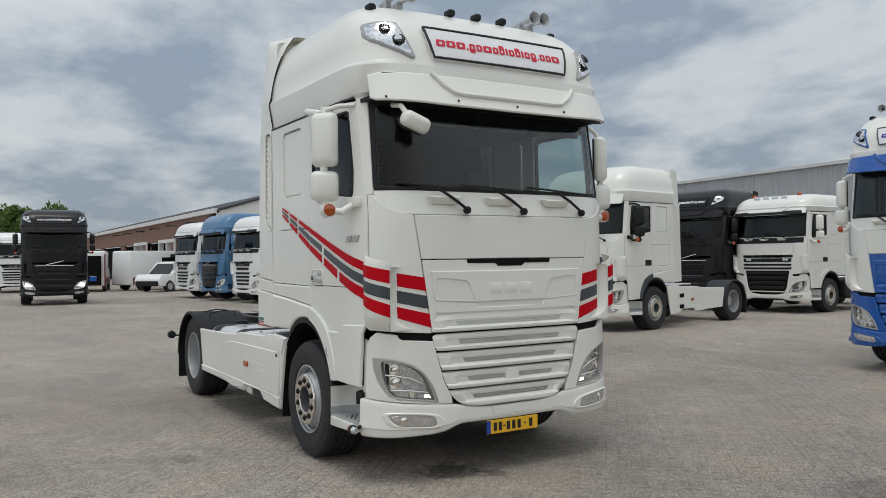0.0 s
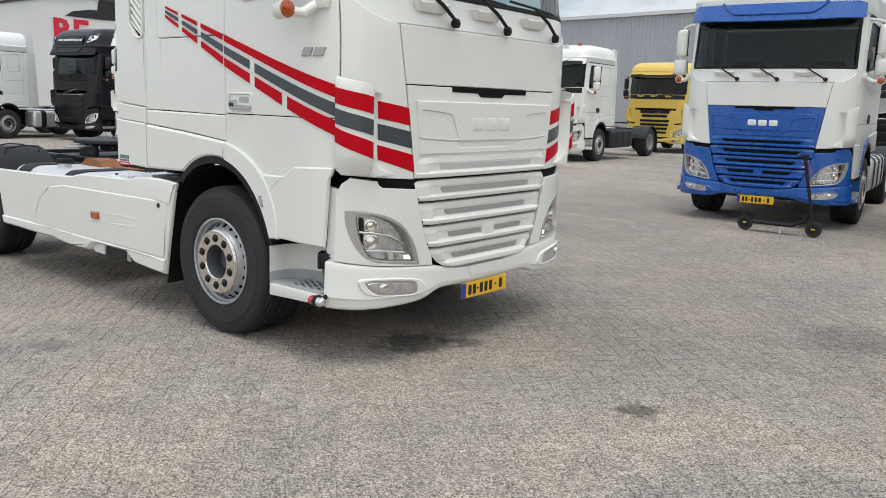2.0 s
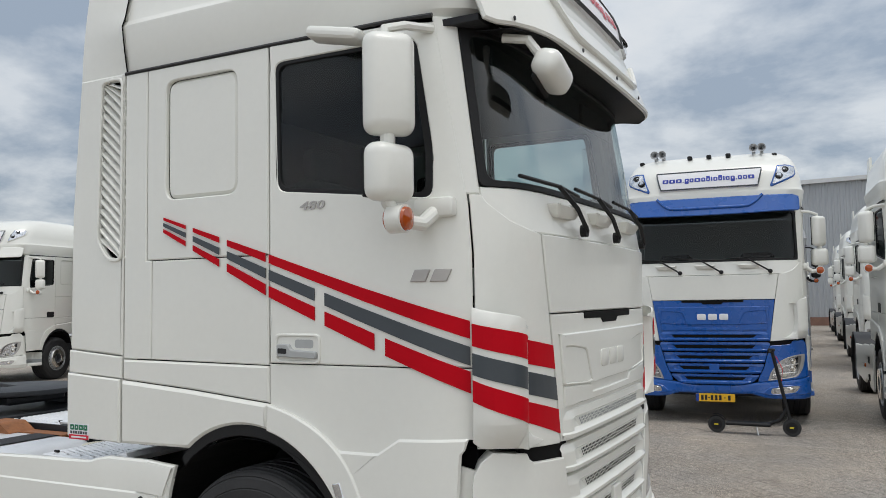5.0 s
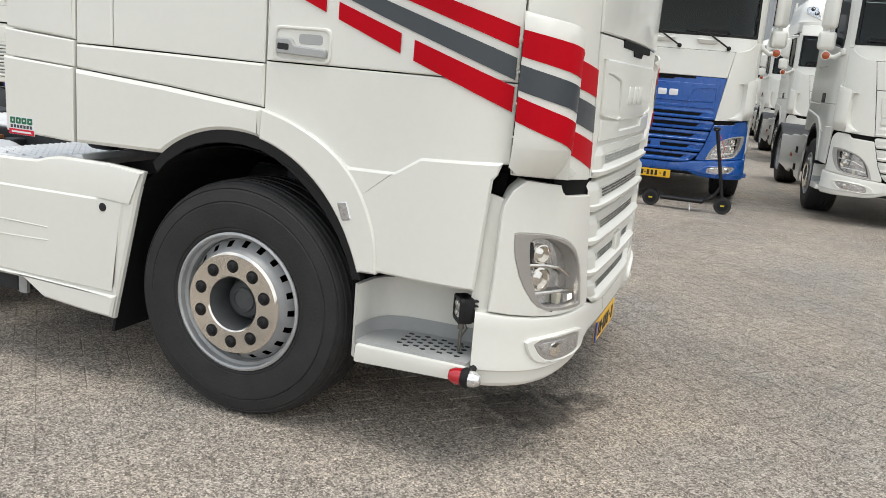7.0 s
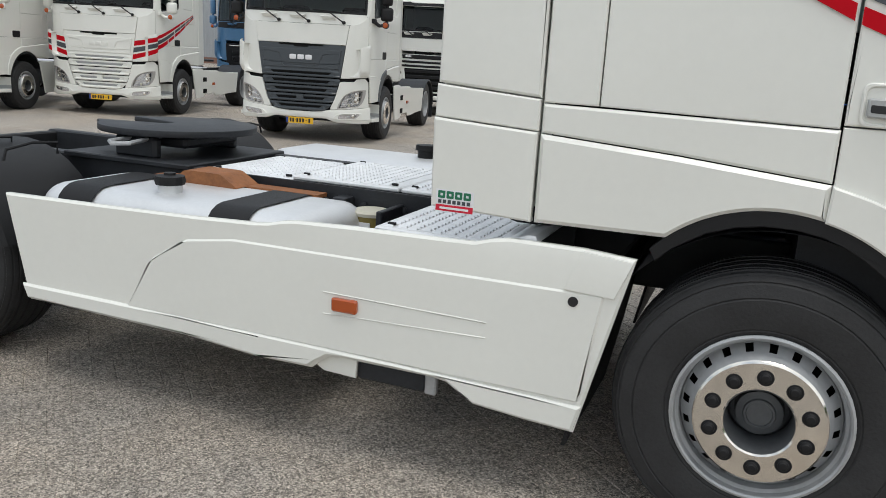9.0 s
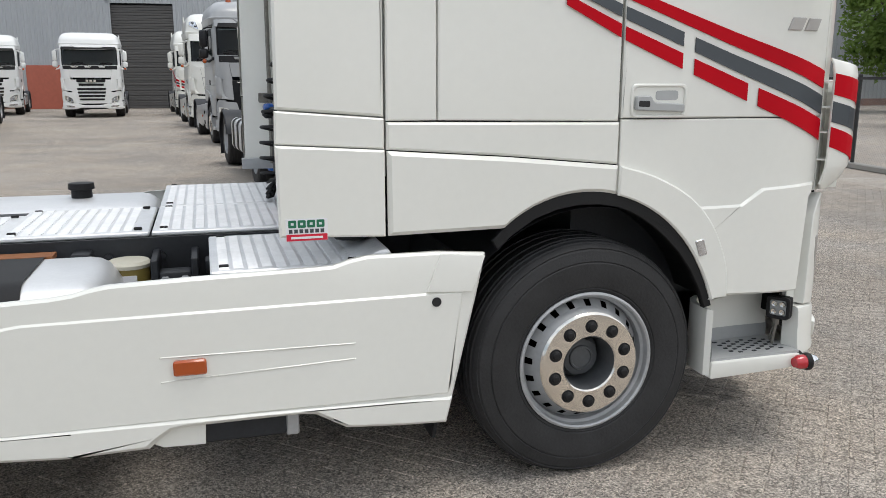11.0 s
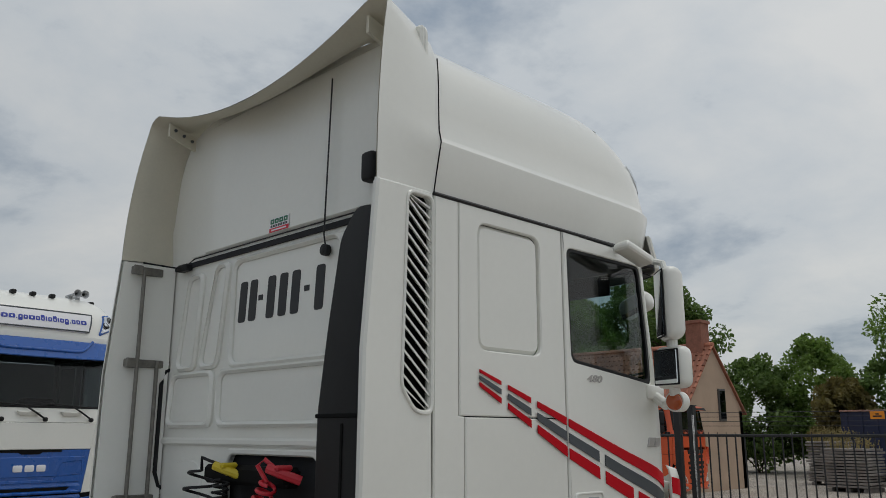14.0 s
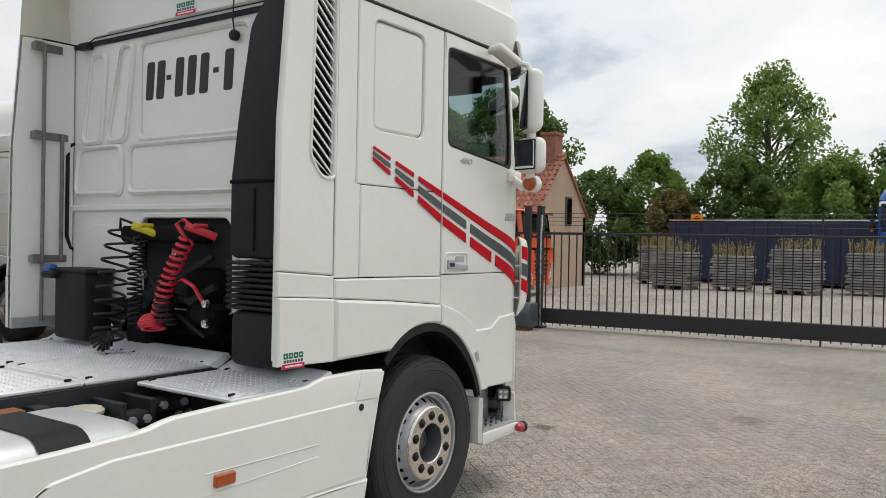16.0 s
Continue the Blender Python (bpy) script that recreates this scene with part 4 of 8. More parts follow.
    panel("windscreen_frame", [ws, wsi], PLASTIC, T, 0.0, bev=0.004)
    panel("windscreen", [rounded([(-wide + 0.02, 2.295), (wide - 0.02, 2.295), (high - 0.02, 2.97), (-high + 0.02, 2.97)], 0.05)], SCREEN if main else glass, T, -0.008, bev=0.0).visible_shadow = False
    cowl = panel("wiper_cowl", [[(-0.892, 2.092), (0.892, 2.092), (sy(1.06), 2.092), (wide, 2.20), (wide, 2.281), (-wide, 2.281), (-wide, 2.20), (-sy(1.06), 2.092)]], body, T, -0.003)
    for y0 in (-0.62, -0.08, 0.5):
        grips = shell([rounded([(math.copysign(sy(abs(y)), y), z) for y, z in ((y0 - 0.15, 2.238), (y0 + 0.15, 2.238), (y0 + 0.11, 2.176), (y0 - 0.11, 2.176))], 0.015)], lambda u, v, d: cab_at(u, v, d * (0.4 + 0.6 * min(1.0, (v - 2.17) / 0.06))), -0.005, 0.062, 0.012)
        part("grab_handle", grips, body, cowl)
    wipers(T)
    panel("bonnet_flap", [[(-0.825, 1.742), (0.825, 1.742), (0.882, 2.088), (-0.882, 2.088)]], hood, T, 0.012, bev=0.006)
    # flat dark strip painted for the shade of the shallow white recess
    part("intake_slot", shell([[(-0.415, 1.706), (-0.15, 1.704), (-0.12, 1.680), (0.12, 1.680), (0.15, 1.704), (0.415, 1.706), (0.42, 1.738), (-0.42, 1.738)]], cab_at, -0.02, 0.0145, 0.001, 0.1, None, 1.7), DARKGAP, T)
    both = lambda pts: [(-q[0], q[1]) for q in pts] + [(q[0], q[1]) for q in reversed(pts)]
    if style == "xf":
        g0 = panel("grille_panel", [both([(0.822, 1.735), (0.742, 1.168)])], grille, T, 0.010, bev=0.004)
        wing = [(0.700, 1.586), (0.60, 1.583), (0.44, 1.564), (0.416, 1.552), (0.352, 1.412), (0.40, 1.404), (0.700, 1.424), (0.712, 1.44)]
        wings = [[(sd * q[0], q[1]) for q in wing] for sd in (-1, 1)]
        fl = both([(0.757, 1.645), (0.750, 1.642), (0.722, 1.425), (0.71, 1.415), (0.40, 1.397), (0.34, 1.394)])
        panel("grille_flap", [fl] + wings, grille, g0, 0.024, bev=0.006, label="flap with a raised middle")
        for lp in wings:
            panel("flap_wing", [lp], grille, g0, 0.0165, bev=0.002)
        panel("grille_ledge", [[(-0.716, 1.408), (-0.711, 1.314), (0.711, 1.314), (0.716, 1.408), (0.352, 1.388), (0.335, 1.352), (-0.335, 1.352), (-0.352, 1.388)]], grille, g0, 0.021, bev=0.006)
        for yc, sh in ((-0.15, 0), (0.0, 1), (0.15, 2)):
            bm = bmesh.new()
            prism(bm, rounded([(yc - 0.06, 1.460), (yc + 0.06, 1.460), (yc + 0.06, 1.545), (yc - 0.06, 1.545)], 0.02), cab_at(0, 1.5, 0.02)[0], cab_at(0, 1.5, 0.0275 if main else 0.03)[0], "x", 0.002)
            part("emblem", bm, body if (main or grille is body) else SIGNW, g0, "plain raised block in place of a maker's mark")
        panel("grille_backing", [both([(0.74, 1.20), (0.73, 1.06), (0.655, 0.80), (0.57, 0.62), (0.42, 0.565)])], DARKGAP, T, -0.035, bev=0.001)
        gaps = (1.312, 1.164, 1.017, 0.862, 0.713, 0.556)
        strips = ((1.231, 0.040, 0.575), (1.084, 0.046, 0.555), (0.936, 0.042, 0.510), (0.785, 0.042, 0.470), (0.640, 0.040, 0.415))
        for i in range(5):
            zt, zb = gaps[i], gaps[i + 1]
            zc, hh, w = strips[i]
            top = (-0.045, zt - 0.014) if i else (0.0, zt)
            sec = [top, (0.006, zt - 0.014), (0.014, zt - 0.018), (0.017, zc + hh * 0.5 + 0.010), (0.010, zc + hh * 0.5 + 0.002), (0.010, zc - hh * 0.5 - 0.002), (0.030, zc - hh * 0.5 - 0.010), (0.040, zc - hh * 0.5 - 0.020), (0.043, zb + 0.030), (0.040, zb + 0.014), (0.026, zb + 0.003), (-0.045, zb + 0.002)]
            bm = bmesh.new()
            n = 30
            rings = []
            for k in range(n + 1):
                f = -1 + 2 * k / n
                ring = []
                for d, z in sec:
                    y = f * (cheek_y(z) - 0.006)
                    a = abs(f)
                    e = min(1.0, max(0.0, (a - 0.80) / 0.06))
                    dd = d
                    if 0.008 < d < 0.0125 or (0.0165 < d < 0.0175):
                        dd = d + (0.030 - d) * e
                    dd = dd - 0.026 * max(0.0, (a - 0.88) / 0.12) ** 2
                    ring.append(bm.verts.new(cab_at(math.copysign(sy(abs(y)), y), z, dd)))
                rings.append(ring)
            for a, b in zip(rings, rings[1:]):
                for k in range(len(sec) - 1):
                    bm.faces.new((a[k], b[k], b[k + 1], a[k + 1]))
            sl = part("grille_slat", bm, grille, T)
            # perforated strip let into each slat
            lo = zc - hh / 2
            if main:
                mesh = shell([[(-w, zc + hh / 2), (-w + 0.05, lo), (w - 0.05, lo), (w, zc + hh / 2)]], cab_at, 0.0, 0.0125, 0.001, 0.1, None, 1.7)
                part("mesh_strip", mesh, body, sl, "perforated grille strip")
                holes = bmesh.new()
                rowsn = 3
                cols = int((w - 0.03) / 0.021)
                for rr2 in range(rowsn):
                    for cc in range(-cols, cols + 1):
                        yq = cc * 0.021 + (0.0105 if rr2 % 2 else 0)
                        if abs(yq) > w - 0.055 + 0.012 * rr2:
                            continue
                        c0, zq = math.copysign(sy(abs(yq)), yq), lo + hh * (0.2 + 0.3 * rr2)
                        holes.faces.new([holes.verts.new(cab_at(c0 + 0.0078 * math.cos(radians(60 * g2)), zq + 0.0062 * math.sin(radians(60 * g2)), 0.0132)) for g2 in range(6)])
                part("perforation", holes, DARKGAP if i else GREYPL, sl, kind="stuff")
            else:
                part("mesh_strip", shell([[(-w, zc + hh / 2), (-w + 0.05, lo), (w - 0.05, lo), (w, zc + hh / 2)]], cab_at, 0.0, 0.0125, 0.001, 0.1, None, 1.7), GREYPL if grille is WHITE else DARKGAP, sl, "perforated grille strip")
            if i == 3:
                part("sensor_block", shell([rounded([(-0.065, 0.745), (0.065, 0.745), (0.065, 0.838), (-0.065, 0.838)], 0.012)], cab_at, 0.0, 0.034, 0.006), grille, sl)
        for side in (-1, 1):
            panel("side_slot", [[(side * q[0], q[1]) for q in ((0.66, 1.165), (0.66, 1.085), (0.99, 1.10), (1.05, 1.14), (1.05, 1.20))]], DARKGAP, T, -0.004, bev=0.001)
    else:
        gm = {"xf105": PLASTIC, "volvo": BLACKP, "man": PLASTIC}[style]
        g0 = panel("grille_panel", [rounded([(-sy(0.84), 1.66), (-sy(0.78), 0.62), (sy(0.78), 0.62), (sy(0.84), 1.66)], 0.03)], body if style != "volvo" else gm, T, 0.006, bev=0.01)
        zs = {"xf105": [(1.59, 0.80, 0.11), (1.45, 0.80, 0.06), (1.34, 0.80, 0.06), (1.20, 0.70, 0.08), (1.05, 0.66, 0.09), (0.90, 0.62, 0.09), (0.76, 0.58, 0.09)],
              "volvo": [(1.42, 0.62, 0.12), (1.22, 0.62, 0.14), (0.98, 0.66, 0.12), (0.74, 0.66, 0.12)],
              "man": [(1.60, 0.60, 0.12), (1.44, 0.52, 0.10), (1.25, 0.60, 0.09), (1.10, 0.58, 0.09), (0.95, 0.55, 0.09), (0.80, 0.52, 0.08)]}[style]
        if style == "xf105":
            panel("grille_backing", [rounded([(-sy(0.72), 1.27), (-sy(0.62), 0.66), (sy(0.62), 0.66), (sy(0.72), 1.27)], 0.03)], DARKGAP, g0, 0.012, 0.002, 0.002)
        for z, w, h in zs:
            panel("grille_bar", [rounded([(-sy(w), z + h / 2), (-sy(w * 0.97), z - h / 2), (sy(w * 0.97), z - h / 2), (sy(w), z + h / 2)], 0.02)], gm, g0, 0.03, -0.0, 0.012)
        if style == "volvo":
            bar = bmesh.new()
            tube(bar, [cab_at(-sy(0.7), 1.60, 0.035), cab_at(sy(0.7), 1.60, 0.035)], 0.012, 6)
            tube(bar, [cab_at(-sy(0.35), 1.63, 0.03), cab_at(sy(0.35), 1.80, 0.03)], 0.014, 6)
            part("chrome_bar", bar, CHROME, g0, "slanting chrome bar")
        if style == "man":
            for yc in (-0.16, 0.0, 0.16):
                bm = bmesh.new()
                prism(bm, rounded([(yc - 0.06, 1.56), (yc + 0.06, 1.56), (yc + 0.05, 1.65), (yc - 0.05, 1.65)], 0.01), 1.42, cab_at(0, 1.5, 0.037)[0], "x")
                part("emblem", bm, CHROME, g0)
        if style == "xf105":
            for yq in (-0.6, 0.62):
                part("emblem", shell([[(math.copysign(sy(abs(y)), y), z) for y, z in ((yq - 0.09, 1.575), (yq + 0.09, 1.575), (yq + 0.09, 1.635), (yq - 0.09, 1.635))]], cab_at, 0.0, 0.034, 0.002, 0.1), LAMP, g0)
    # bumper middle, apron and plate
    part("bumper", across(bumper_section, 1.330, 60), bumper, T, "painted bumper with a raised middle")
    panel("plate_panel", [both([(0.216, 0.544), (0.186, 0.474)])], bumper, T, 0.031, 0.0, 0.003)
    if plate:
        pl = part("number_plate", boxes(((1.368, 0, 0.372), (0.008, 0.52, 0.112), 0.003)), PLATE, T, "yellow plate with black bars")
        part("plate_band", boxes(((1.370, -0.24, 0.372), (0.008, 0.04, 0.106), 0.002)), PLATEBLUE, pl)
        for y in (-0.175, -0.125, -0.045, 0.01, 0.065, 0.185):
            part("plate_bar", boxes(((1.372, y, 0.372), (0.004, 0.034, 0.07), 0.004)), INK, pl)
        for y in (-0.085, 0.125):
            part("plate_bar", boxes(((1.372, y, 0.372), (0.004, 0.022, 0.014), 0.002)), INK, pl)

    # the roof
    k = roof
    lv = [(3.030, 1.22, 1.230), (3.06, 1.28, 1.236), (3.12, 1.29, 1.246), (3.268, 1.305, 1.274), (3.276, 1.303, 1.273), (3.300, 1.295, 1.256), (3.312, 1.292, 1.250), (3.45, 1.262, 1.234), (3.56, 1.215, 1.214), (3.66, 1.135, 1.182), (3.75, 1.035, 1.142), (3.82, 0.92, 1.09), (3.87, 0.78, 1.03), (3.91, 0.58, 0.94), (3.94, 0.28, 0.80), (3.955, -0.1, 0.60)]
    rf = part("roof", roof_shape([(roof_z(k, z), f, w) for z, f, w in lv]), body, T, "tall rounded roof" if k == 1 else "rounded roof", smooth=0.4)
    for side in (-1, 1):
        bm = bmesh.new()
        tube(bm, [(-0.85, side * 1.246, 3.026), (0.2, side * 1.246, 3.026), (0.8, side * 1.244, 3.026), (0.98, side * 1.226, 3.026)], 0.010, 6)
        part("roof_joint", bm, INK, rf, "dark joint under the roof")
    # sun visor
    def visor_at(u, v, d):
        p = cab_at(u, 2.0, 0.045 + d)
        t = (v - 2.93) / 0.3
        return (p[0] - 0.03 + 0.08 * (1 - t) - 0.035 * t, p[1] * (1.0 - 0.01 * t), roof_z(k, v) if v > 3.03 else v)
    vl = [(-sy(1.14), 2.965), (-sy(0.6), 2.945), (0, 2.94), (sy(0.6), 2.945), (sy(1.14), 2.965), (sx(1.155), 2.985), (sx(1.155), 3.18), (sy(1.10), 3.20), (-sy(1.10), 3.20), (-sx(1.155), 3.18), (-sx(1.155), 2.985)]
    vi = part("sun_visor", shell([vl], visor_at, -0.03, 0.0, 0.012, 0.1, None, 1.7), visor, T, "deep sun visor")
    part("visor_underside", shell([[(-sy(1.10), 2.96), (sy(1.10), 2.96), (sy(1.08), 3.03), (-sy(1.08), 3.03)]], lambda u, v, d: (cab_at(u, 2.0, 0.0)[0] + 0.06 - (v - 2.96) * 2.8, cab_at(u, 2.0, 0)[1], 2.955 + d + (v - 2.96) * 0.3), -0.005, 0.0, 0.0, 0.1, None, 1.7), PLASTIC, vi)
    lip = bmesh.new()
    pts = []
    for i in range(17):
        yq = -0.72 + 1.44 * i / 16
        t = abs(yq) / 0.72
        p = visor_at(math.copysign(sy(abs(yq)), yq), 3.05 + 0.16 * max(0, (t - 0.70) / 0.30) ** 1.6, 0.008)
        pts.append(p)
    tube(lip, pts, 0.020, 8)
    part("visor_lip", lip, visor, vi)
    if main:
        dot = bmesh.new()
        for yq in (-1.08, -0.52, 0.05, 0.55):
            p = visor_at(math.copysign(sy(abs(yq)), yq), 2.99, 0.004)
            lathe(dot, [(0.011, 0.0), (0.009, 0.005), (0.0, 0.006)], 10, Matrix.Translation(p) @ Matrix.Rotation(radians(-90), 4, "Z"))
        part("visor_screw", dot, INK, vi)

    def roof_front(u, v, d):
        # the sloping face above the visor; v runs from 0 at its foot to 1
        z = 3.298 + 0.31 * v
        f = float(np.interp(z, [q[0] for q in lv], [q[1] for q in lv]))
        hw = float(np.interp(z, [q[0] for q in lv], [q[2] for q in lv]))
        p = cab_at(u, 1.5, 0)
        x = -0.85 + (p[0] + 0.85) * (f + 0.85) / (PX[0] + 0.85)
        return (x + d * 0.78, p[1] * hw / 1.25, roof_z(k, z) + d * 0.62)
    if sign:
        su = 0.685
        fr = part("sign_board", shell([[(-sy(su) - 0.06, 0.92), (-sy(su) + 0.02, 0.10), (sy(su) - 0.02, 0.10), (sy(su) + 0.06, 0.92)]], roof_front, -0.01, 0.03, 0.006, 0.1, 0.25, 1.7), BLACKP if body is BLACKP else SIGNW, T, "roof sign with a line of plain bars")
        edge = bmesh.new()
        loop = [(-sy(su) - 0.06, 0.92), (-sy(su) + 0.02, 0.10), (0, 0.10), (sy(su) - 0.02, 0.10), (sy(su) + 0.06, 0.92), (0, 0.92), (-sy(su) - 0.06, 0.92)]
        full = []
        for a, b in zip(loop, loop[1:]):
            for i in range(6):
                full.append(roof_front(a[0] + (b[0] - a[0]) * i / 6, a[1] + (b[1] - a[1]) * i / 6, 0.03))
        tube(edge, full + [full[0]], 0.011, 6)
        part("sign_frame", edge, INK if sign is not BLUEINK else CHAR, fr)
        letters = word_blocks(SIGN_WORD, 0.068)
        for v in letters.verts:
            v.co = Vector(roof_front(v.co.x, 0.50 + v.co.y / 0.36, 0.034 + v.co.z))
        part("sign_lettering", letters, sign, fr, "row of plain bars in place of the address", kind="stuff")
        for side in (-1, 1):
            lp = [(side * q[0], q[1]) for q in ((sy(0.96), 1.03), (sy(1.09), 1.07), (sx(1.10), 1.00), (sx(1.12), 0.66), (sx(1.17), 0.52), (sy(1.0), 0.26), (sy(0.84), 0.05), (sy(0.825), 0.10))]
            lp = rounded(lp, 0.03, 3)
            sp = part("roof_spotlight", shell([lp], roof_front, -0.02, 0.02, 0.006, 0.1, 0.25, 1.7), HANDLEG if main else visor, T, "roof spotlight unit")
            cu, cv = sum(p[0] for p in lp) / len(lp), sum(p[1] for p in lp) / len(lp)
            lpi = [(cu + (p[0] - cu) * 0.86, cv + (p[1] - cv) * 0.86) for p in lp]
            part("reflector", shell([lpi], roof_front, 0.0, 0.023, 0.002, 0.1, 0.25, 1.7), LAMP, sp)
            rg = bmesh.new()
            for (uu, vv, rr) in ((sy(1.06), 0.82, 0.046), (sy(0.96), 0.52, 0.052)):
                c = Vector(roof_front(side * uu, vv, 0.024))
                lathe(rg, [(rr, -0.005), (rr, 0.008), (rr * 0.85, 0.01), (rr * 0.6, -0.002), (0, -0.004)], 18, Matrix.Translation(c) @ Matrix.Rotation(radians(-90 + side * 20), 4, "Z") @ Matrix.Rotation(radians(38), 4, "X"))
            part("lamp_ring", rg, PLASTIC, sp)
            part("lens", shell([lpi], roof_front, 0.02, 0.036, 0.002, 0.1, 0.25, 1.7), LENS, sp)
    if horns:
        for y0 in (-0.78, 0.62):
            hn = bmesh.new()
            for dy in (0.0, 0.11):
                tube(hn, [(0.60, y0 + dy, 3.925), (0.80, y0 + dy, 3.935)], 0.02, 10)
                lathe(hn, [(0.02, 0.0), (0.03, 0.08), (0.058, 0.14), (0.062, 0.145), (0.05, 0.14), (0.02, 0.09)], 16, Matrix.Translation((0.80, y0 + dy, 3.935)) @ Matrix.Rotation(radians(-90), 4, "Z"))
                box(hn, (0.72, y0 + dy, 3.885), (0.05, 0.05, 0.10))
            part("air_horn", hn, STEEL, T, "pair of dull metal air horns")
        for y0 in (-0.98, -0.27, 0.0, 0.27, 0.90):
            b = bmesh.new()
            box(b, (0.90 - 0.10 * (abs(y0) > 0.5), y0, 3.855 - 0.028 * (abs(y0) > 0.5)), (0.10, 0.07, 0.06), 0.015)
            part("roof_marker", b, PLASTIC, T, "small black roof marker lamp")
    if style == "xf105":
        bar = bmesh.new()
        tube(bar, [(1.02, -0.62, roof_z(k, 3.55)), (1.04, 0.62, roof_z(k, 3.55))], 0.02, 6)
        part("lamp_bar", bar, CHROME, T, "roof lamp bar")
        for y0 in (-0.45, -0.15, 0.15, 0.45):
            b = bmesh.new()
            lathe(b, [(0.0, -0.06), (0.07, -0.05), (0.105, 0.0), (0.11, 0.03), (0.095, 0.035), (0.0, 0.02)], 16, Matrix.Translation((1.07, y0, roof_z(k, 3.55) + 0.10)) @ Matrix.Rotation(radians(-90), 4, "Z"))
            part("roof_lamp", b, LAMP, T, "round chrome roof lamp")
    if style != "xf":
        panel("screen_surround", [[(-sy(1.112), 2.10), (sy(1.112), 2.10), (sy(1.112), 2.262), (-sy(1.112), 2.262)]], PLASTIC, T, 0.006, bev=0.004, label="black panel under the windscreen")
        part("dark_visor", shell([[(-sy(1.10), 2.955), (sy(1.10), 2.955), (sy(1.08), 3.075), (-sy(1.08), 3.075)]], visor_at, 0.0, 0.008, 0.004, 0.1, None, 1.7), PLASTIC, vi, "dark tinted visor")
    if beacons:
        for y0 in (-0.75, 0.75):
            b = bmesh.new()
            lathe(b, [(0.07, 0.0), (0.075, 0.02), (0.065, 0.14), (0.03, 0.16), (0, 0.16)], 16, Matrix.Translation((0.75, y0, roof_z(k, 3.74))) @ Matrix.Rotation(radians(90), 4, "X"))
            part("beacon", b, AMBER, T, "amber beacon")
    # rear wall and cab floor
    if not main:
        part("rear_wall", boxes(((-0.86, 0, 2.05), (0.04, 2.44, 1.94))), body, T)
        for side in (-1, 1):
            part("side_deflector", shell([[(-1.25, 1.12), (-0.86, 1.10), (-0.86, 3.03), (-1.18, 3.03)]], lambda u, v, d: (u, side * (1.25 - 0.05 * max(0, (-u - 0.86) / 0.4) + d), v), -0.02, 0.0, 0.006), body, T)
        sp = bmesh.new()
        prism(sp, [(-1.18, roof_z(k, 3.06)), (-0.85, roof_z(k, 3.06)), (-0.85, roof_z(k, 3.88)), (-1.12, roof_z(k, 3.84))], -1.18, -1.14)
        part("roof_side_fairing", sp, body, T)
        sp = bmesh.new()
        prism(sp, [(-1.18, roof_z(k, 3.06)), (-0.85, roof_z(k, 3.06)), (-0.85, roof_z(k, 3.88)), (-1.12, roof_z(k, 3.84))], 1.14, 1.18)
        part("roof_side_fairing", sp, body, T)
        part("cab_floor", boxes(((0.1, 0, 1.2), (2.1, 2.0, 0.1)), ((0.98, 0, 2.05), (0.4, 1.8, 0.3), 0.05), ((0.05, -0.6, 1.9), (0.3, 0.5, 1.1), 0.06), ((0.05, 0.6, 1.9), (0.3, 0.5, 1.1), 0.06)), SEAT, T, "dark cab interior")
    # running gear
    under = bmesh.new()
    for y in (-0.4, 0.4):
        box(under, ((1.0 - chassis - 0.9) / 2, y, 0.85), (1.0 + chassis + 0.9, 0.09, 0.28), 0.01)
    box(under, (0.0, 0, 0.52), (0.16, 1.9, 0.16))
    box(under, (-chassis, 0, 0.52), (0.3, 1.4, 0.3))
    box(under, (0.6, 0, 0.95), (1.1, 1.9, 0.5))
    # unseen engine and gearbox bulk, added to block light under the truck
    box(under, (0.35, 0, 0.62), (1.5, 1.0, 0.5), 0.1)
    box(under, (-1.9, 0, 0.66), (2.2, 0.9, 0.42), 0.08)
    box(under, (0.95, 0, 0.45), (0.3, 1.8, 0.16), 0.04)
    part("chassis_frame", under, FRAME, T, "dark chassis frame with axles")
    for side in (-1, 1):
        wheel(T, 0.006, side * 1.063, side, "front", not main)
        wheel(T, -chassis, side * 1.03, side, "rear")
        mg = bmesh.new()
        prof = [(0.60, side * 0.62), (0.615, side * 1.26), (0.59, side * 1.275), (0.575, side * 1.26)]
        rings = []
        for q in range(17):
            a = radians(15 + 165 * q / 16)
            rings.append([mg.verts.new((-chassis - 0.02 + r * math.cos(a), y, 0.48 + r * math.sin(a))) for r, y in prof])
        for a, b in zip(rings, rings[1:]):
            for q in range(len(prof) - 1):
                mg.faces.new((a[q], a[q + 1], b[q + 1], b[q]))
        box(mg, (-chassis - 0.62, side * 0.95, 0.42), (0.02, 0.62, 0.5))
        part("mudguard", mg, PLASTIC if main else FRAME, T, "black rear mudguard")
        if main:
            mf = bmesh.new()
            ys = sorted((side * 1.238, side * 0.45))
            prism(mf, [(-0.545, 0.99), (-0.530, 0.99), (-0.60, 0.55), (-0.657, 0.25), (-0.672, 0.25), (-0.615, 0.55)], ys[0], ys[1])
            part("mudflap", mf, PLASTIC, T, "black rubber mudflap")
        if low == "skirt":
            def skirt_at(u, v, d, side=side):
                return (u, side * (1.286 + d - 0.012 * max(0, (v - 0.93) / 0.1) ** 1.5), v)
            ends = -chassis + 0.66
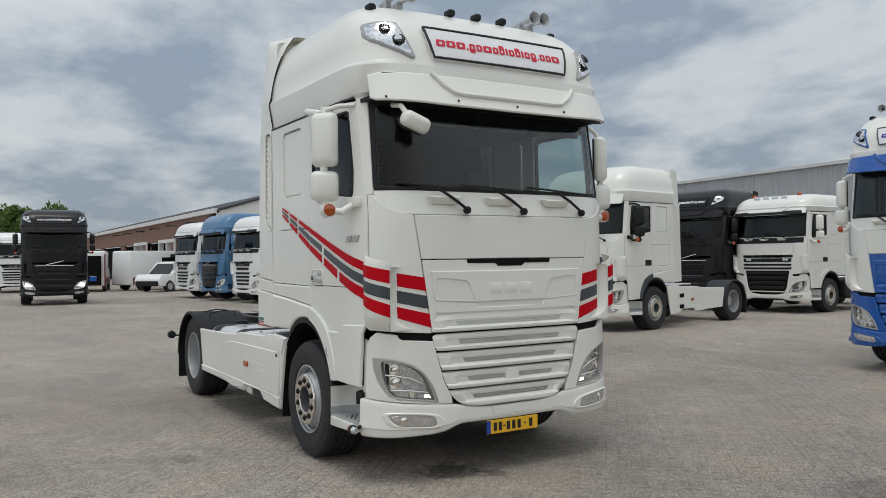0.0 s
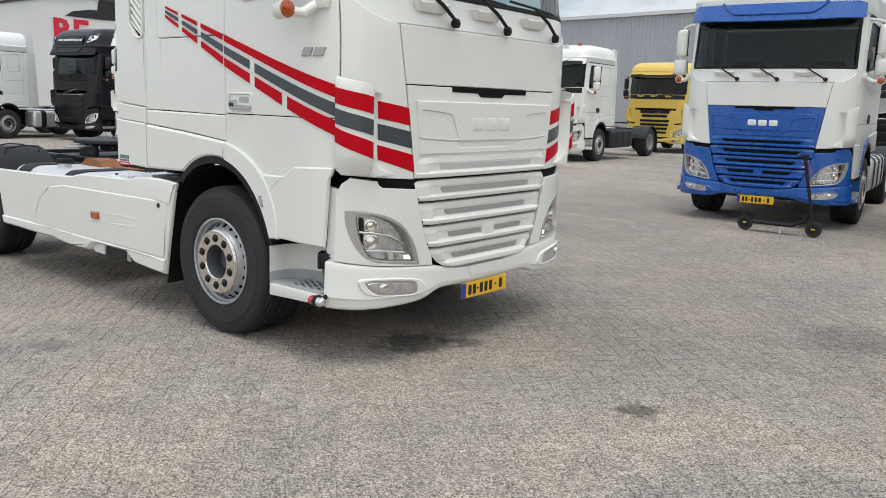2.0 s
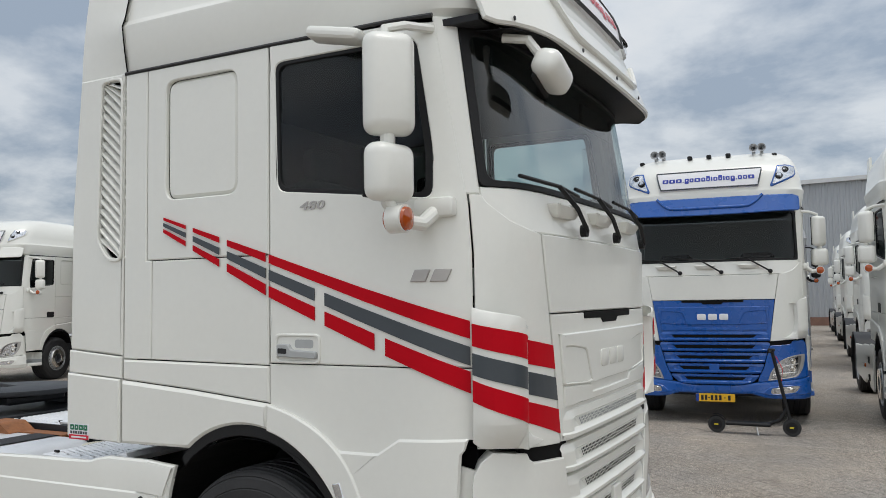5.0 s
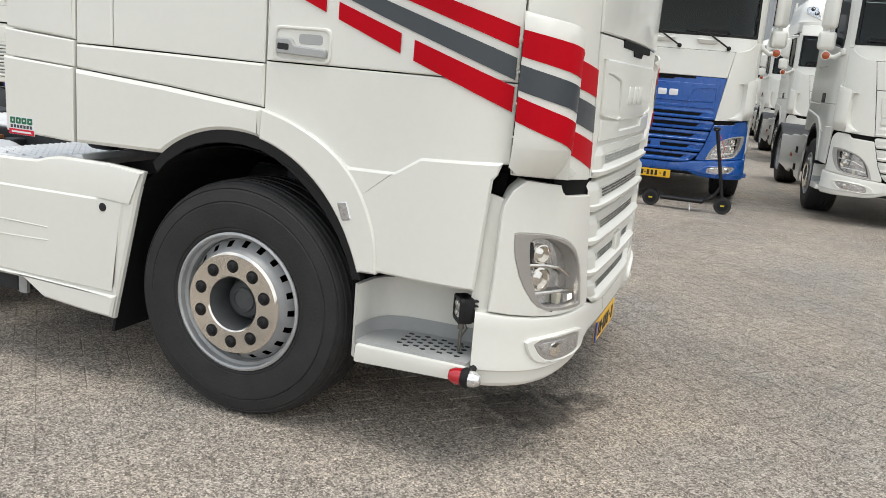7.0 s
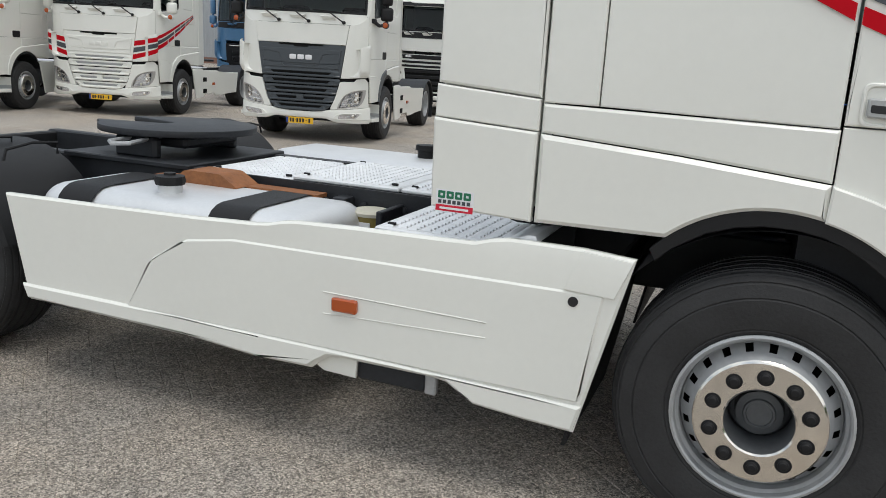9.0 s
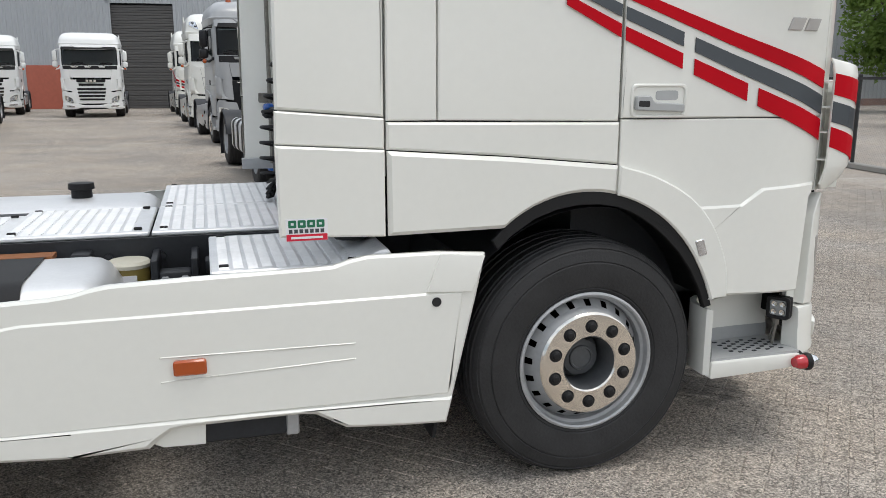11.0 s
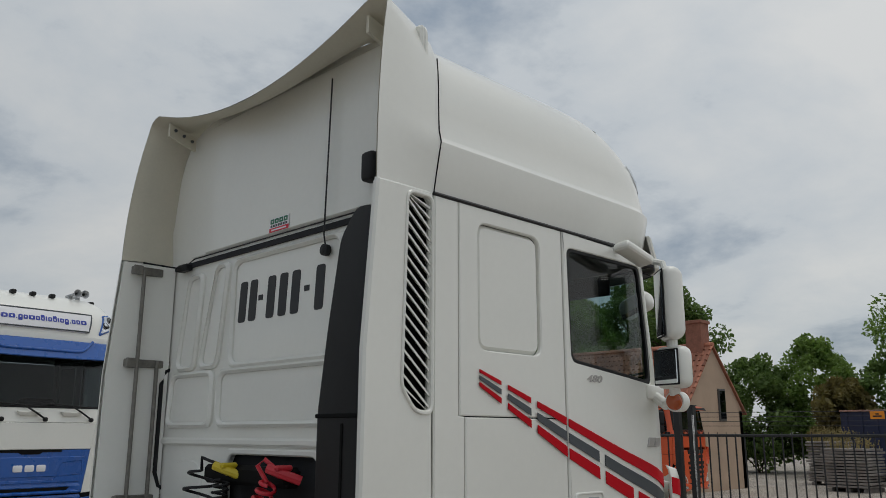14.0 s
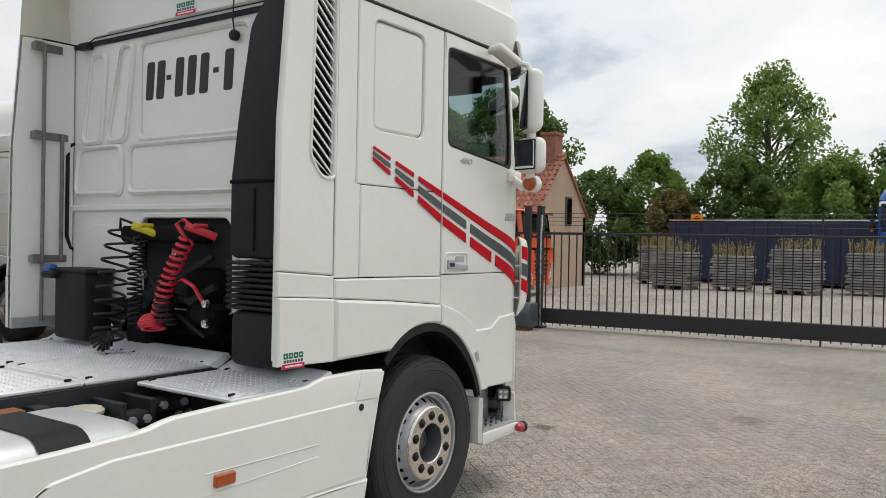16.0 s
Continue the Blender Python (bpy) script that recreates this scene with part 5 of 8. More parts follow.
            top = [(-0.462, 1.016), (-0.65, 1.03), (-0.93, 1.03), (-1.0, 1.018), (-1.06, 1.0), (-1.19, 0.996), (-1.56, 0.989), (-1.84, 0.980), (-1.90, 0.971), (-1.96, 0.956), (-2.03, 0.948), (-2.32, 0.936), (-2.9, 0.922), (ends - 0.06, 0.912)]
            bottom = [(ends + 0.06, 0.40), (-2.4, 0.385), (-2.02, 0.358), (-1.745, 0.362), (-1.715, 0.39), (-1.667, 0.424), (-1.60, 0.432), (-1.20, 0.432), (-1.139, 0.424), (-1.09, 0.395), (-1.022, 0.356), (-0.80, 0.338), (-0.622, 0.330)]
            sk = part("side_skirt", shell([top + bottom], skirt_at, -0.03, 0.0, 0.010, 0.4, 0.1), body, T, "smooth painted side skirt")
            if main:
                part("skirt_relief", shell([rounded([(-0.612, 0.455), (-2.72, 0.47), (-2.57, 0.72), (-2.38, 0.83), (-2.13, 0.865), (-0.556, 0.875)], 0.012)], skirt_at, -0.005, 0.008, 0.008, 0.4, 0.1), body, sk)
                part("skirt_sill", shell([[(-0.625, 0.338), (-0.600, 0.442), (-1.4, 0.462), (-2.6, 0.478), (ends + 0.03, 0.48), (ends + 0.06, 0.41), (-2.4, 0.395), (-2.02, 0.366), (-1.755, 0.371), (-1.72, 0.40), (-1.667, 0.434), (-1.60, 0.441), (-1.20, 0.441), (-1.139, 0.434), (-1.085, 0.402), (-1.02, 0.364), (-0.80, 0.346)]], skirt_at, -0.005, 0.014, 0.010, 0.4, 0.1), body, sk)
                for za, zb in ((0.708, 0.700), (0.616, 0.640)):
                    part("skirt_groove", shell([[(-1.69, za - 0.003), (-0.985, zb - 0.003), (-0.985, zb + 0.003), (-1.69, za + 0.003)]], skirt_at, 0.004, 0.0105, 0.002, 0.4, 0.1), body, sk)
                part("notch_flap", shell([[(-1.80, 0.405), (-1.545, 0.445), (-1.55, 0.345), (-1.70, 0.350)]], skirt_at, -0.045, -0.032, 0.002), body, sk)
                part("tool_box", boxes(((-1.40, side * 1.17, 0.415), (0.31, 0.12, 0.16), 0.01)), FRAME, sk, "dark box behind the skirt's notch")
                part("notch_bracket", boxes(((-1.225, side * 1.215, 0.385), (0.05, 0.03, 0.11), 0.006)), STEEL, sk)
                part("side_marker", shell([rounded([(-1.53, 0.638), (-1.645, 0.638), (-1.645, 0.695), (-1.53, 0.695)], 0.012)], skirt_at, 0.0, 0.026, 0.006), AMBER, sk, "amber side marker lamp")
                part("skirt_hole", shell([arc_pts(-0.666, 0.838, 0.019, 0, 340, 14)], skirt_at, 0.0, 0.012, 0.001), INK, sk)
                part("skirt_end", shell([[(-0.468, 1.008), (-0.648, 1.024), (-0.705, 0.880), (-0.522, 0.870)]], skirt_at, 0.0, 0.011, 0.001, 0.4, 0.1), body, sk)
            else:
                part("skirt_lamp", shell([rounded([(-1.53, 0.63), (-1.645, 0.63), (-1.645, 0.69), (-1.53, 0.69)], 0.012)], skirt_at, 0.0, 0.026, 0.006), AMBER, sk)
                part("skirt_step", shell([rounded([(-1.0, 0.45), (-1.2, 0.45), (-1.2, 0.55), (-1.0, 0.55)], 0.02)], skirt_at, 0.0, 0.008, 0.002), DARKGAP, sk)
                part("skirt_step", shell([rounded([(-1.0, 0.72), (-1.2, 0.72), (-1.2, 0.82), (-1.0, 0.82)], 0.02)], skirt_at, 0.0, 0.008, 0.002), DARKGAP, sk)
        else:
            tk = bmesh.new()
            box(tk, (-1.95, side * 0.92, 0.68), (1.9, 0.62, 0.6), 0.12, None, 4)
            tank = part("fuel_tank", tk, FRAME if low == "dark_tank" else TANK, T, "rounded fuel tank")
            tb = bmesh.new()
            for x in (-2.5, -1.95, -1.4):
                box(tb, (x, side * 0.92, 0.68), (0.05, 0.635, 0.615), 0.125, None, 4)
            part("tank_strap", tb, PLASTIC, tank)
    if not main:
        part("deck_plate", boxes(((-1.7, 0, 1.01), (1.5, 1.5, 0.03), 0.01)), ALU, T)
        fw = bmesh.new()
        lathe(fw, [(0.0, 0.0), (0.46, 0.0), (0.46, 0.05), (0.0, 0.05)], 24, Matrix.Translation((-chassis + 0.35, 0, 1.15)) @ Matrix.Rotation(radians(90), 4, "X"))
        part("fifth_wheel", fw, FRAME, T)
    return T


# ground
def ground_mat():
    m = mat("worn_clinker_paving", (0.288, 0.256, 0.220), 0.85, vary=0.22, scale=0.5, bump=0.5, fine=110, spots=0.4, obj_vary=0.06)
    n, l = m.node_tree.nodes, m.node_tree.links
    b = n["Principled BSDF"]
    src = b.inputs["Base Color"].links[0].from_socket
    geo = n.new("ShaderNodeNewGeometry")
    big = n.new("ShaderNodeTexNoise")
    big.inputs["Scale"].default_value, big.inputs["Detail"].default_value, big.inputs["Roughness"].default_value = 0.22, 6, 0.65
    l.new(geo.outputs["Position"], big.inputs["Vector"])
    rp = n.new("ShaderNodeMapRange")
    rp.inputs["From Min"].default_value, rp.inputs["From Max"].default_value = 0.38, 0.66
    rp.inputs["To Min"].default_value, rp.inputs["To Max"].default_value = 0.82, 1.18
    l.new(big.outputs["Fac"], rp.inputs["Value"])
    # exposed stone chips of two sizes, dulled where dust has settled
    chips = []
    for size, low, high in ((125, 0.38, 1.72), (260, 0.5, 1.5)):
        grit = n.new("ShaderNodeTexVoronoi")
        grit.inputs["Scale"].default_value = size
        l.new(geo.outputs["Position"], grit.inputs["Vector"])
        sep = n.new("ShaderNodeSeparateColor")
        l.new(grit.outputs["Color"], sep.inputs["Color"])
        gp = n.new("ShaderNodeMapRange")
        gp.inputs["To Min"].default_value, gp.inputs["To Max"].default_value = low, high
        l.new(sep.outputs["Red"], gp.inputs["Value"])
        chips.append(gp.outputs["Result"])
    clump = n.new("ShaderNodeTexNoise")
    clump.inputs["Scale"].default_value, clump.inputs["Detail"].default_value, clump.inputs["Roughness"].default_value = 16, 6, 0.75
    l.new(geo.outputs["Position"], clump.inputs["Vector"])
    cr = n.new("ShaderNodeMapRange")
    cr.inputs["From Min"].default_value, cr.inputs["From Max"].default_value = 0.32, 0.68
    cr.inputs["To Min"].default_value, cr.inputs["To Max"].default_value = 0.86, 1.14
    l.new(clump.outputs["Fac"], cr.inputs["Value"])
    chips.append(cr.outputs["Result"])
    mottle = n.new("ShaderNodeTexNoise")
    mottle.inputs["Scale"].default_value, mottle.inputs["Detail"].default_value, mottle.inputs["Roughness"].default_value = 3.1, 5, 0.7
    l.new(geo.outputs["Position"], mottle.inputs["Vector"])
    mr = n.new("ShaderNodeMapRange")
    mr.inputs["From Min"].default_value, mr.inputs["From Max"].default_value = 0.36, 0.66
    mr.inputs["To Min"].default_value, mr.inputs["To Max"].default_value = 0.88, 1.08
    l.new(mottle.outputs["Fac"], mr.inputs["Value"])
    chips.append(mr.outputs["Result"])
    coarse = chips[0]
    for more in chips[1:]:
        mc = n.new("ShaderNodeMath")
        mc.operation = "MULTIPLY"
        l.new(coarse, mc.inputs[0])
        l.new(more, mc.inputs[1])
        coarse = mc.outputs[0]
    dust = n.new("ShaderNodeTexNoise")
    dust.inputs["Scale"].default_value, dust.inputs["Detail"].default_value, dust.inputs["Roughness"].default_value = 0.6, 6, 0.6
    dm = n.new("ShaderNodeMapping")
    dm.inputs["Rotation"].default_value, dm.inputs["Scale"].default_value = (0, 0, radians(-20)), (0.55, 1.7, 1)
    l.new(geo.outputs["Position"], dm.inputs["Vector"])
    l.new(dm.outputs["Vector"], dust.inputs["Vector"])
    dr = n.new("ShaderNodeMapRange")
    dr.inputs["From Min"].default_value, dr.inputs["From Max"].default_value = 0.60, 0.70
    dr.inputs["To Min"].default_value, dr.inputs["To Max"].default_value = 0.0, 0.72
    l.new(dust.outputs["Fac"], dr.inputs["Value"])
    lay = n.new("ShaderNodeMix")
    l.new(dr.outputs["Result"], lay.inputs["Factor"])
    l.new(coarse, lay.inputs["A"])
    lay.inputs["B"].default_value = 1.22
    mu = n.new("ShaderNodeMath")
    mu.operation = "MULTIPLY"
    l.new(rp.outputs["Result"], mu.inputs[0])
    l.new(lay.outputs["Result"], mu.inputs[1])
    ri = n.new("ShaderNodeMapRange")
    ri.inputs["To Min"].default_value, ri.inputs["To Max"].default_value = 0.96, 1.04
    l.new(geo.outputs["Random Per Island"], ri.inputs["Value"])
    mu2 = n.new("ShaderNodeMath")
    mu2.operation = "MULTIPLY"
    l.new(mu.outputs[0], mu2.inputs[0])
    l.new(ri.outputs["Result"], mu2.inputs[1])
    last = mu2.outputs[0]
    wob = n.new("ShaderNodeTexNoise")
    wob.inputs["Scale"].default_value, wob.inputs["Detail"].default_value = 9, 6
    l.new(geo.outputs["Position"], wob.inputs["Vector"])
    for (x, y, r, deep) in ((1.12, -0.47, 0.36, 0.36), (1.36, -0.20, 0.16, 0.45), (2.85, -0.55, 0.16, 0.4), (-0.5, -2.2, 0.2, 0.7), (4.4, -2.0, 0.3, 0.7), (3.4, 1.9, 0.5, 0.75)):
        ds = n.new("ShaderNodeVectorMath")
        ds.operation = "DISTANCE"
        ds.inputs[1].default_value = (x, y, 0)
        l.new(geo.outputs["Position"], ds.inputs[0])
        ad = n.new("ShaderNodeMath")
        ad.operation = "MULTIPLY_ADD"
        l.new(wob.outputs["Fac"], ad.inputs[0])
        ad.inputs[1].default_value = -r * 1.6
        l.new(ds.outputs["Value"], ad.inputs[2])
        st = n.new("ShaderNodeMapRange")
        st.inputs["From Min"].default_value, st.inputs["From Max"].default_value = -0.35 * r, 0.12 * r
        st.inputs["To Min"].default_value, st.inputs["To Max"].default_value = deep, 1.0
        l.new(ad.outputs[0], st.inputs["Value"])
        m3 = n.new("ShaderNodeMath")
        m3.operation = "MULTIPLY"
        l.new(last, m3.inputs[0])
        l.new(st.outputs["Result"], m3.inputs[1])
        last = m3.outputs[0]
    # long pale scuffs across the yard
    for px, py, nx, ny, wide in ((-3.5, 9.4, 0.152, 0.988, 0.09), (-1.1, 6.46, 0.02, 1.0, 0.07)):
        dt = n.new("ShaderNodeVectorMath")
        dt.operation = "DOT_PRODUCT"
        dt.inputs[1].default_value = (nx, ny, 0)
        l.new(geo.outputs["Position"], dt.inputs[0])
        of = n.new("ShaderNodeMath")
        of.operation, of.inputs[1].default_value = "SUBTRACT", px * nx + py * ny
        l.new(dt.outputs["Value"], of.inputs[0])
        ab = n.new("ShaderNodeMath")
        ab.operation = "ABSOLUTE"
        l.new(of.outputs[0], ab.inputs[0])
        rag = n.new("ShaderNodeMath")
        rag.operation, rag.inputs[1].default_value = "MULTIPLY_ADD", wide * 2.2
        l.new(wob.outputs["Fac"], rag.inputs[0])
        l.new(ab.outputs[0], rag.inputs[2])
        st = n.new("ShaderNodeMapRange")
        st.inputs["From Min"].default_value, st.inputs["From Max"].default_value = wide * 1.0, wide * 1.7
        st.inputs["To Min"].default_value, st.inputs["To Max"].default_value = 1.38, 1.0
        l.new(rag.outputs[0], st.inputs["Value"])
        m4 = n.new("ShaderNodeMath")
        m4.operation = "MULTIPLY"
        l.new(last, m4.inputs[0])
        l.new(st.outputs["Result"], m4.inputs[1])
        last = m4.outputs[0]
    sc = n.new("ShaderNodeVectorMath")
    sc.operation = "SCALE"
    # broad patches, some ochre, some cool grey
    hue = n.new("ShaderNodeTexNoise")
    hue.inputs["Scale"].default_value, hue.inputs["Detail"].default_value = 0.9, 4
    l.new(geo.outputs["Position"], hue.inputs["Vector"])
    tint = n.new("ShaderNodeMix")
    tint.data_type = "RGBA"
    tint.inputs["A"].default_value, tint.inputs["B"].default_value = (0.98, 1.0, 1.03, 1), (1.03, 1.0, 0.965, 1)
    hr = n.new("ShaderNodeMapRange")
    hr.inputs["From Min"].default_value, hr.inputs["From Max"].default_value = 0.35, 0.65
    l.new(hue.outputs["Fac"], hr.inputs["Value"])
    l.new(hr.outputs["Result"], tint.inputs["Factor"])
    tm = n.new("ShaderNodeVectorMath")
    tm.operation = "MULTIPLY"
    l.new(src, tm.inputs[0])
    l.new(tint.outputs["Result"], tm.inputs[1])
    l.new(tm.outputs["Vector"], sc.inputs[0])
    l.new(last, sc.inputs["Scale"])
    l.new(sc.outputs["Vector"], b.inputs["Base Color"])
    return m


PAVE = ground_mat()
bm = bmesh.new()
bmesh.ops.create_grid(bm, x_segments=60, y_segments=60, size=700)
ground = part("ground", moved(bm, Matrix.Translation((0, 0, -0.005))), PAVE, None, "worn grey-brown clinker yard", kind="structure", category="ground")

# far warehouse of grey corrugated sheet with a roller door
SHEET = mat("grey_corrugated_sheet", (0.40, 0.42, 0.44), 0.5, 0.2, vary=0.06, scale=0.4)
SHEETW = mat("pale_corrugated_sheet", (0.62, 0.63, 0.63), 0.5, 0.1, vary=0.06, scale=0.4)
SHUTTER = mat("dark_shutter", (0.085, 0.082, 0.08), 0.55, vary=0.1)
BRICK = mat("brown_brickwork", (0.22, 0.125, 0.095), 0.85, vary=0.2, scale=2, bump=0.3, fine=14)
WALLW = mat("white_rendered_wall", (0.70, 0.70, 0.68), 0.8, vary=0.07, scale=0.3)
TARRED = mat("dark_roofing", (0.05, 0.052, 0.058), 0.8, vary=0.2)
REDDOOR = mat("faded_red_door", (0.40, 0.11, 0.07), 0.6, vary=0.1)


def corrugated(bm, x0, x1, z0, z1, pitch=0.33, depth=0.05):
    """Sheet wall along x with trapezoid ribs, facing -y."""
    xs = []
    x = x0
    while x < x1:
        for f, d in ((0.0, 0), (0.5, 0), (0.62, -depth), (0.88, -depth)):
            xs.append((x + f * pitch, d))
        x += pitch
    v0 = [bm.verts.new((a, d, z0)) for a, d in xs]
    v1 = [bm.verts.new((a, d, z1)) for a, d in xs]
    for i in range(len(xs) - 1):
        bm.faces.new((v0[i], v0[i + 1], v1[i + 1], v1[i]))


hall_m = Matrix.Translation((-4.7, 47.0, 0)) @ Matrix.Rotation(radians(-6), 4, "Z") @ Matrix.Diagonal((0.94, 0.94, 0.94, 1))
hall = thing("warehouse", hall_m, "long low warehouse clad in grey corrugated sheet", "building")
bm = bmesh.new()
corrugated(bm, -60, -1.9, 0.5, 8.6)
corrugated(bm, -1.9, 2.0, 6.3, 8.6)
corrugated(bm, 2.0, 70, 0.5, 8.6)
part("wall", bm, SHEET, hall, "grey corrugated sheet wall")
part("plinth", boxes(((-31, 0.05, 0.25), (58, 0.2, 0.5)), ((36, 0.05, 0.25), (68, 0.2, 0.5))), BRICK, hall, "low brick plinth")
part("roof", boxes(((5, 15, 8.7), (130, 30.6, 0.25))), SHEETW, hall, "flat roof with a pale edge")
part("inner_wall", boxes(((5, 0.6, 4.3), (130, 0.2, 8.6))), TARRED, hall)
bm = bmesh.new()
for i in range(40):
    box(bm, (0.05, 0.12, 0.08 + i * 0.155), (3.9, 0.05, 0.14), 0.02)
part("roller_door", bm, SHUTTER, hall, "dark roller shutter")
part("side_door", boxes(((-5.6, -0.06, 1.3), (2.2, 0.08, 2.6), 0.01)), REDDOOR, hall, "faded red door")
bm = bmesh.new()
lathe(bm, [(0.25, 8.7), (0.25, 10.0), (0.4, 10.05), (0.4, 10.25), (0, 10.3)], 12, Matrix.Translation((-14, 6, 0)) @ Matrix.Rotation(radians(90), 4, "X") @ Matrix.Diagonal((1, 1, -1, 1)))
part("chimney", bm, FRAME, hall)

# white arched warehouse with a brick front
shed = thing("arched_warehouse", Matrix.Translation((-43.6, 10.3, 0)) @ Matrix.Diagonal((0.76, 0.76, 0.71, 1)), "white arched warehouse with a brown brick front", "building")
bm = bmesh.new()
arch_top = [(0, 7.0), (2, 7.6), (6, 8.9), (10, 9.9), (14, 10.3), (18, 9.9), (22, 8.9), (26, 7.6), (28, 7.0)]
prism(bm, [(0, 0), (28, 0)] + arch_top[::-1], -0.3, 0.0, "x")
part("gable_wall", bm, WALLW, shed, "white rendered arched gable")
bm = bmesh.new()
outer = [(p[0], p[1] + 0.35) for p in arch_top]
for (a, b), (c, d) in zip(arch_top, arch_top[1:]):
    vs = [bm.verts.new(q) for q in ((0.15, a, b + 0.1), (0.15, c, d + 0.1), (-90, c, d + 0.1), (-90, a, b + 0.1))]
    bm.faces.new(vs)
    vs = [bm.verts.new(q) for q in ((0.15, a, b - 0.1), (0.15, c, d - 0.1), (0.15, c, d + 0.1), (0.15, a, b + 0.1))]
    bm.faces.new(vs)
part("roof", bm, TARRED, shed, "dark arched roof")
bm = bmesh.new()
box(bm, (-47, 0.15, 5.75), (90, 0.3, 2.1))
for x in (-4, -12.6, -26, -40, -56, -74):
    box(bm, (x - 2.2, 0.15, 2.4), (2.4, 0.3, 4.8))
part("brick_front", bm, BRICK, shed, "brown brick front")
part("eaves_board", boxes(((-45, -0.05, 6.95), (90, 0.5, 0.4))), WALLW, shed, "white eaves board")
for x in (-2.2, -11.0, -24.0):
    fr = part("doorway", boxes(((x - 6.6, 0.1, 4.75), (7.2, 0.5, 0.35)), ((x - 3.2, 0.1, 2.3), (0.4, 0.5, 4.6)), ((x - 10, 0.1, 2.3), (0.4, 0.5, 4.6)), ((x - 6.6, 0.1, 2.3), (0.3, 0.5, 4.6))), WALLW, shed, "white door frame")
# dark sheets that put the shade inside behind the doorways
part("dark_inside", boxes(((-45, 2.0, 2.4), (88, 0.2, 4.8)), ((-45, 14, 7.0), (88, 26, 0.1))), DARKGAP, shed)
for i in range(6):
    part("wall_lamp", boxes(((-6 - i * 7.5, -0.5, 6.2), (0.1, 0.9, 0.1)), ((-6 - i * 7.5, -0.95, 6.12), (0.3, 0.3, 0.12), 0.03)), FRAME, shed, "dark wall lamp on an arm")
letters = text_mesh("RE", 2.6, 0.03, 0.08, 1.0)
part("lettering", moved(letters, face_to(0.05, 12.0, 7.3, 1, 0)), REDINK, shed, "large red lettering")
bm = bmesh.new()
blob = [(11.6, 8.6), (12.2, 9.0), (13.4, 9.25), (14.2, 9.3), (14.3, 10.0), (14.9, 10.5), (15.6, 10.6), (16.6, 10.3), (17.0, 9.9), (16.9, 9.4), (16.6, 9.2), (16.9, 8.9), (16.4, 8.6), (14.4, 8.55)]
prism(bm, blob, 0.02, 0.06, "x")
part("painted_shape", bm, INK, shed, "black rounded sign shape")

# sliding gate, fence and posts
gate_mat = mat("black_gate_paint", (0.018, 0.018, 0.019), 0.42, vary=0.15)
gate = thing("sliding_gate", Matrix.Translation((10.85, 3.72, 0)) @ Matrix.Rotation(radians(8), 4, "Z"), "long black steel sliding gate", "gate")
part("beam", boxes(((0, -6.6, 0.255), (0.14, 13.4, 0.30), 0.012)), gate_mat, gate, "deep bottom beam")
part("rail", boxes(((0, -6.6, 1.93), (0.05, 13.4, 0.05), 0.01)), gate_mat, gate)
for i in range(83):
    def bar():
        b = bmesh.new()
        box(b, (0, 0, 0.985), (0.023, 0.023, 1.85))
        tube(b, [(0, 0, 1.90), (0, 0, 1.99)], 0.006, 5)
        return b
    alike("bar", "gate_bar", bar, gate_mat, gate, Matrix.Translation((0, -0.08 - i * 0.16, 0)))
fence = thing("bar_fence", Matrix.Translation((10.78, 3.95, 0)) @ Matrix.Rotation(radians(10), 4, "Z"), "black steel bar fence beside the gate", "fence")
part("beam", boxes(((0, 1.2, 0.25), (0.1, 2.4, 0.2), 0.01)), gate_mat, fence)
part("rail", boxes(((0, 1.2, 1.93), (0.05, 2.4, 0.05), 0.01)), gate_mat, fence)
for i in range(15):
    alike("bar", "gate_bar", bar, gate_mat, fence, Matrix.Translation((0, 0.12 + i * 0.158, 0)))
for (x, y, h) in ((10.82, 3.76, 2.46), (10.76, 4.02, 2.46), (10.38, 6.12, 2.25), (10.34, 6.38, 2.25)):
    p = part("gate_post", boxes(((x, y, h / 2), (0.12, 0.12, h), 0.008), ((x, y, h + 0.01), (0.14, 0.14, 0.02)), ((x, y, 0.02), (0.24, 0.24, 0.04))), gate_mat, None, "tall black steel gate post", category="post", group="gate posts")
bm = bmesh.new()
tube(bm, [(10.74, 3.70, 0.05), (10.74, 3.70, 2.3)], 0.02, 8)
part("conduit", bm, LAMP, None, "pale conduit pipe on the gate post", category="pipe")
cab1 = part("gate_cabinet", boxes(((10.22, 4.83, 0.53), (0.34, 0.58, 1.06), 0.015), ((10.22, 4.83, 1.075), (0.38, 0.62, 0.03), 0.01)), gate_mat, None, "black metal control cabinet by the fence", category="cabinet")
mb = bmesh.new()
prism(mb, rounded([(10.02, 0.06), (10.45, 0.06), (10.45, 0.54), (10.13, 0.54), (10.02, 0.38)], 0.05), 3.58, 4.15, bev=0.02)
motor = part("gate_motor", mb, CHAR, None, "dark rounded gate motor housing on the ground", category="gate motor")
part("motor_foot", boxes(((10.24, 3.86, 0.03), (0.3, 0.40, 0.06))), RUST, motor)
part("motor_label", boxes(((10.07, 3.86, 0.475), (0.004, 0.12, 0.025))), SIGNW, motor)
bm = bmesh.new()
for z in (2.10, 2.18, 2.26, 2.34):
    tube(bm, [(10.86, 3.7, z), (11.78, -2.8, z - 0.02), (12.70, -9.4, z)], 0.0045, 4)
for x, y in ((11.58, -1.42), (12.70, -9.4)):
    box(bm, (x, y, 1.19), (0.03, 0.03, 2.38))
part("fence_wire", bm, gate_mat, None, "strands of wire above the gate", category="wire")
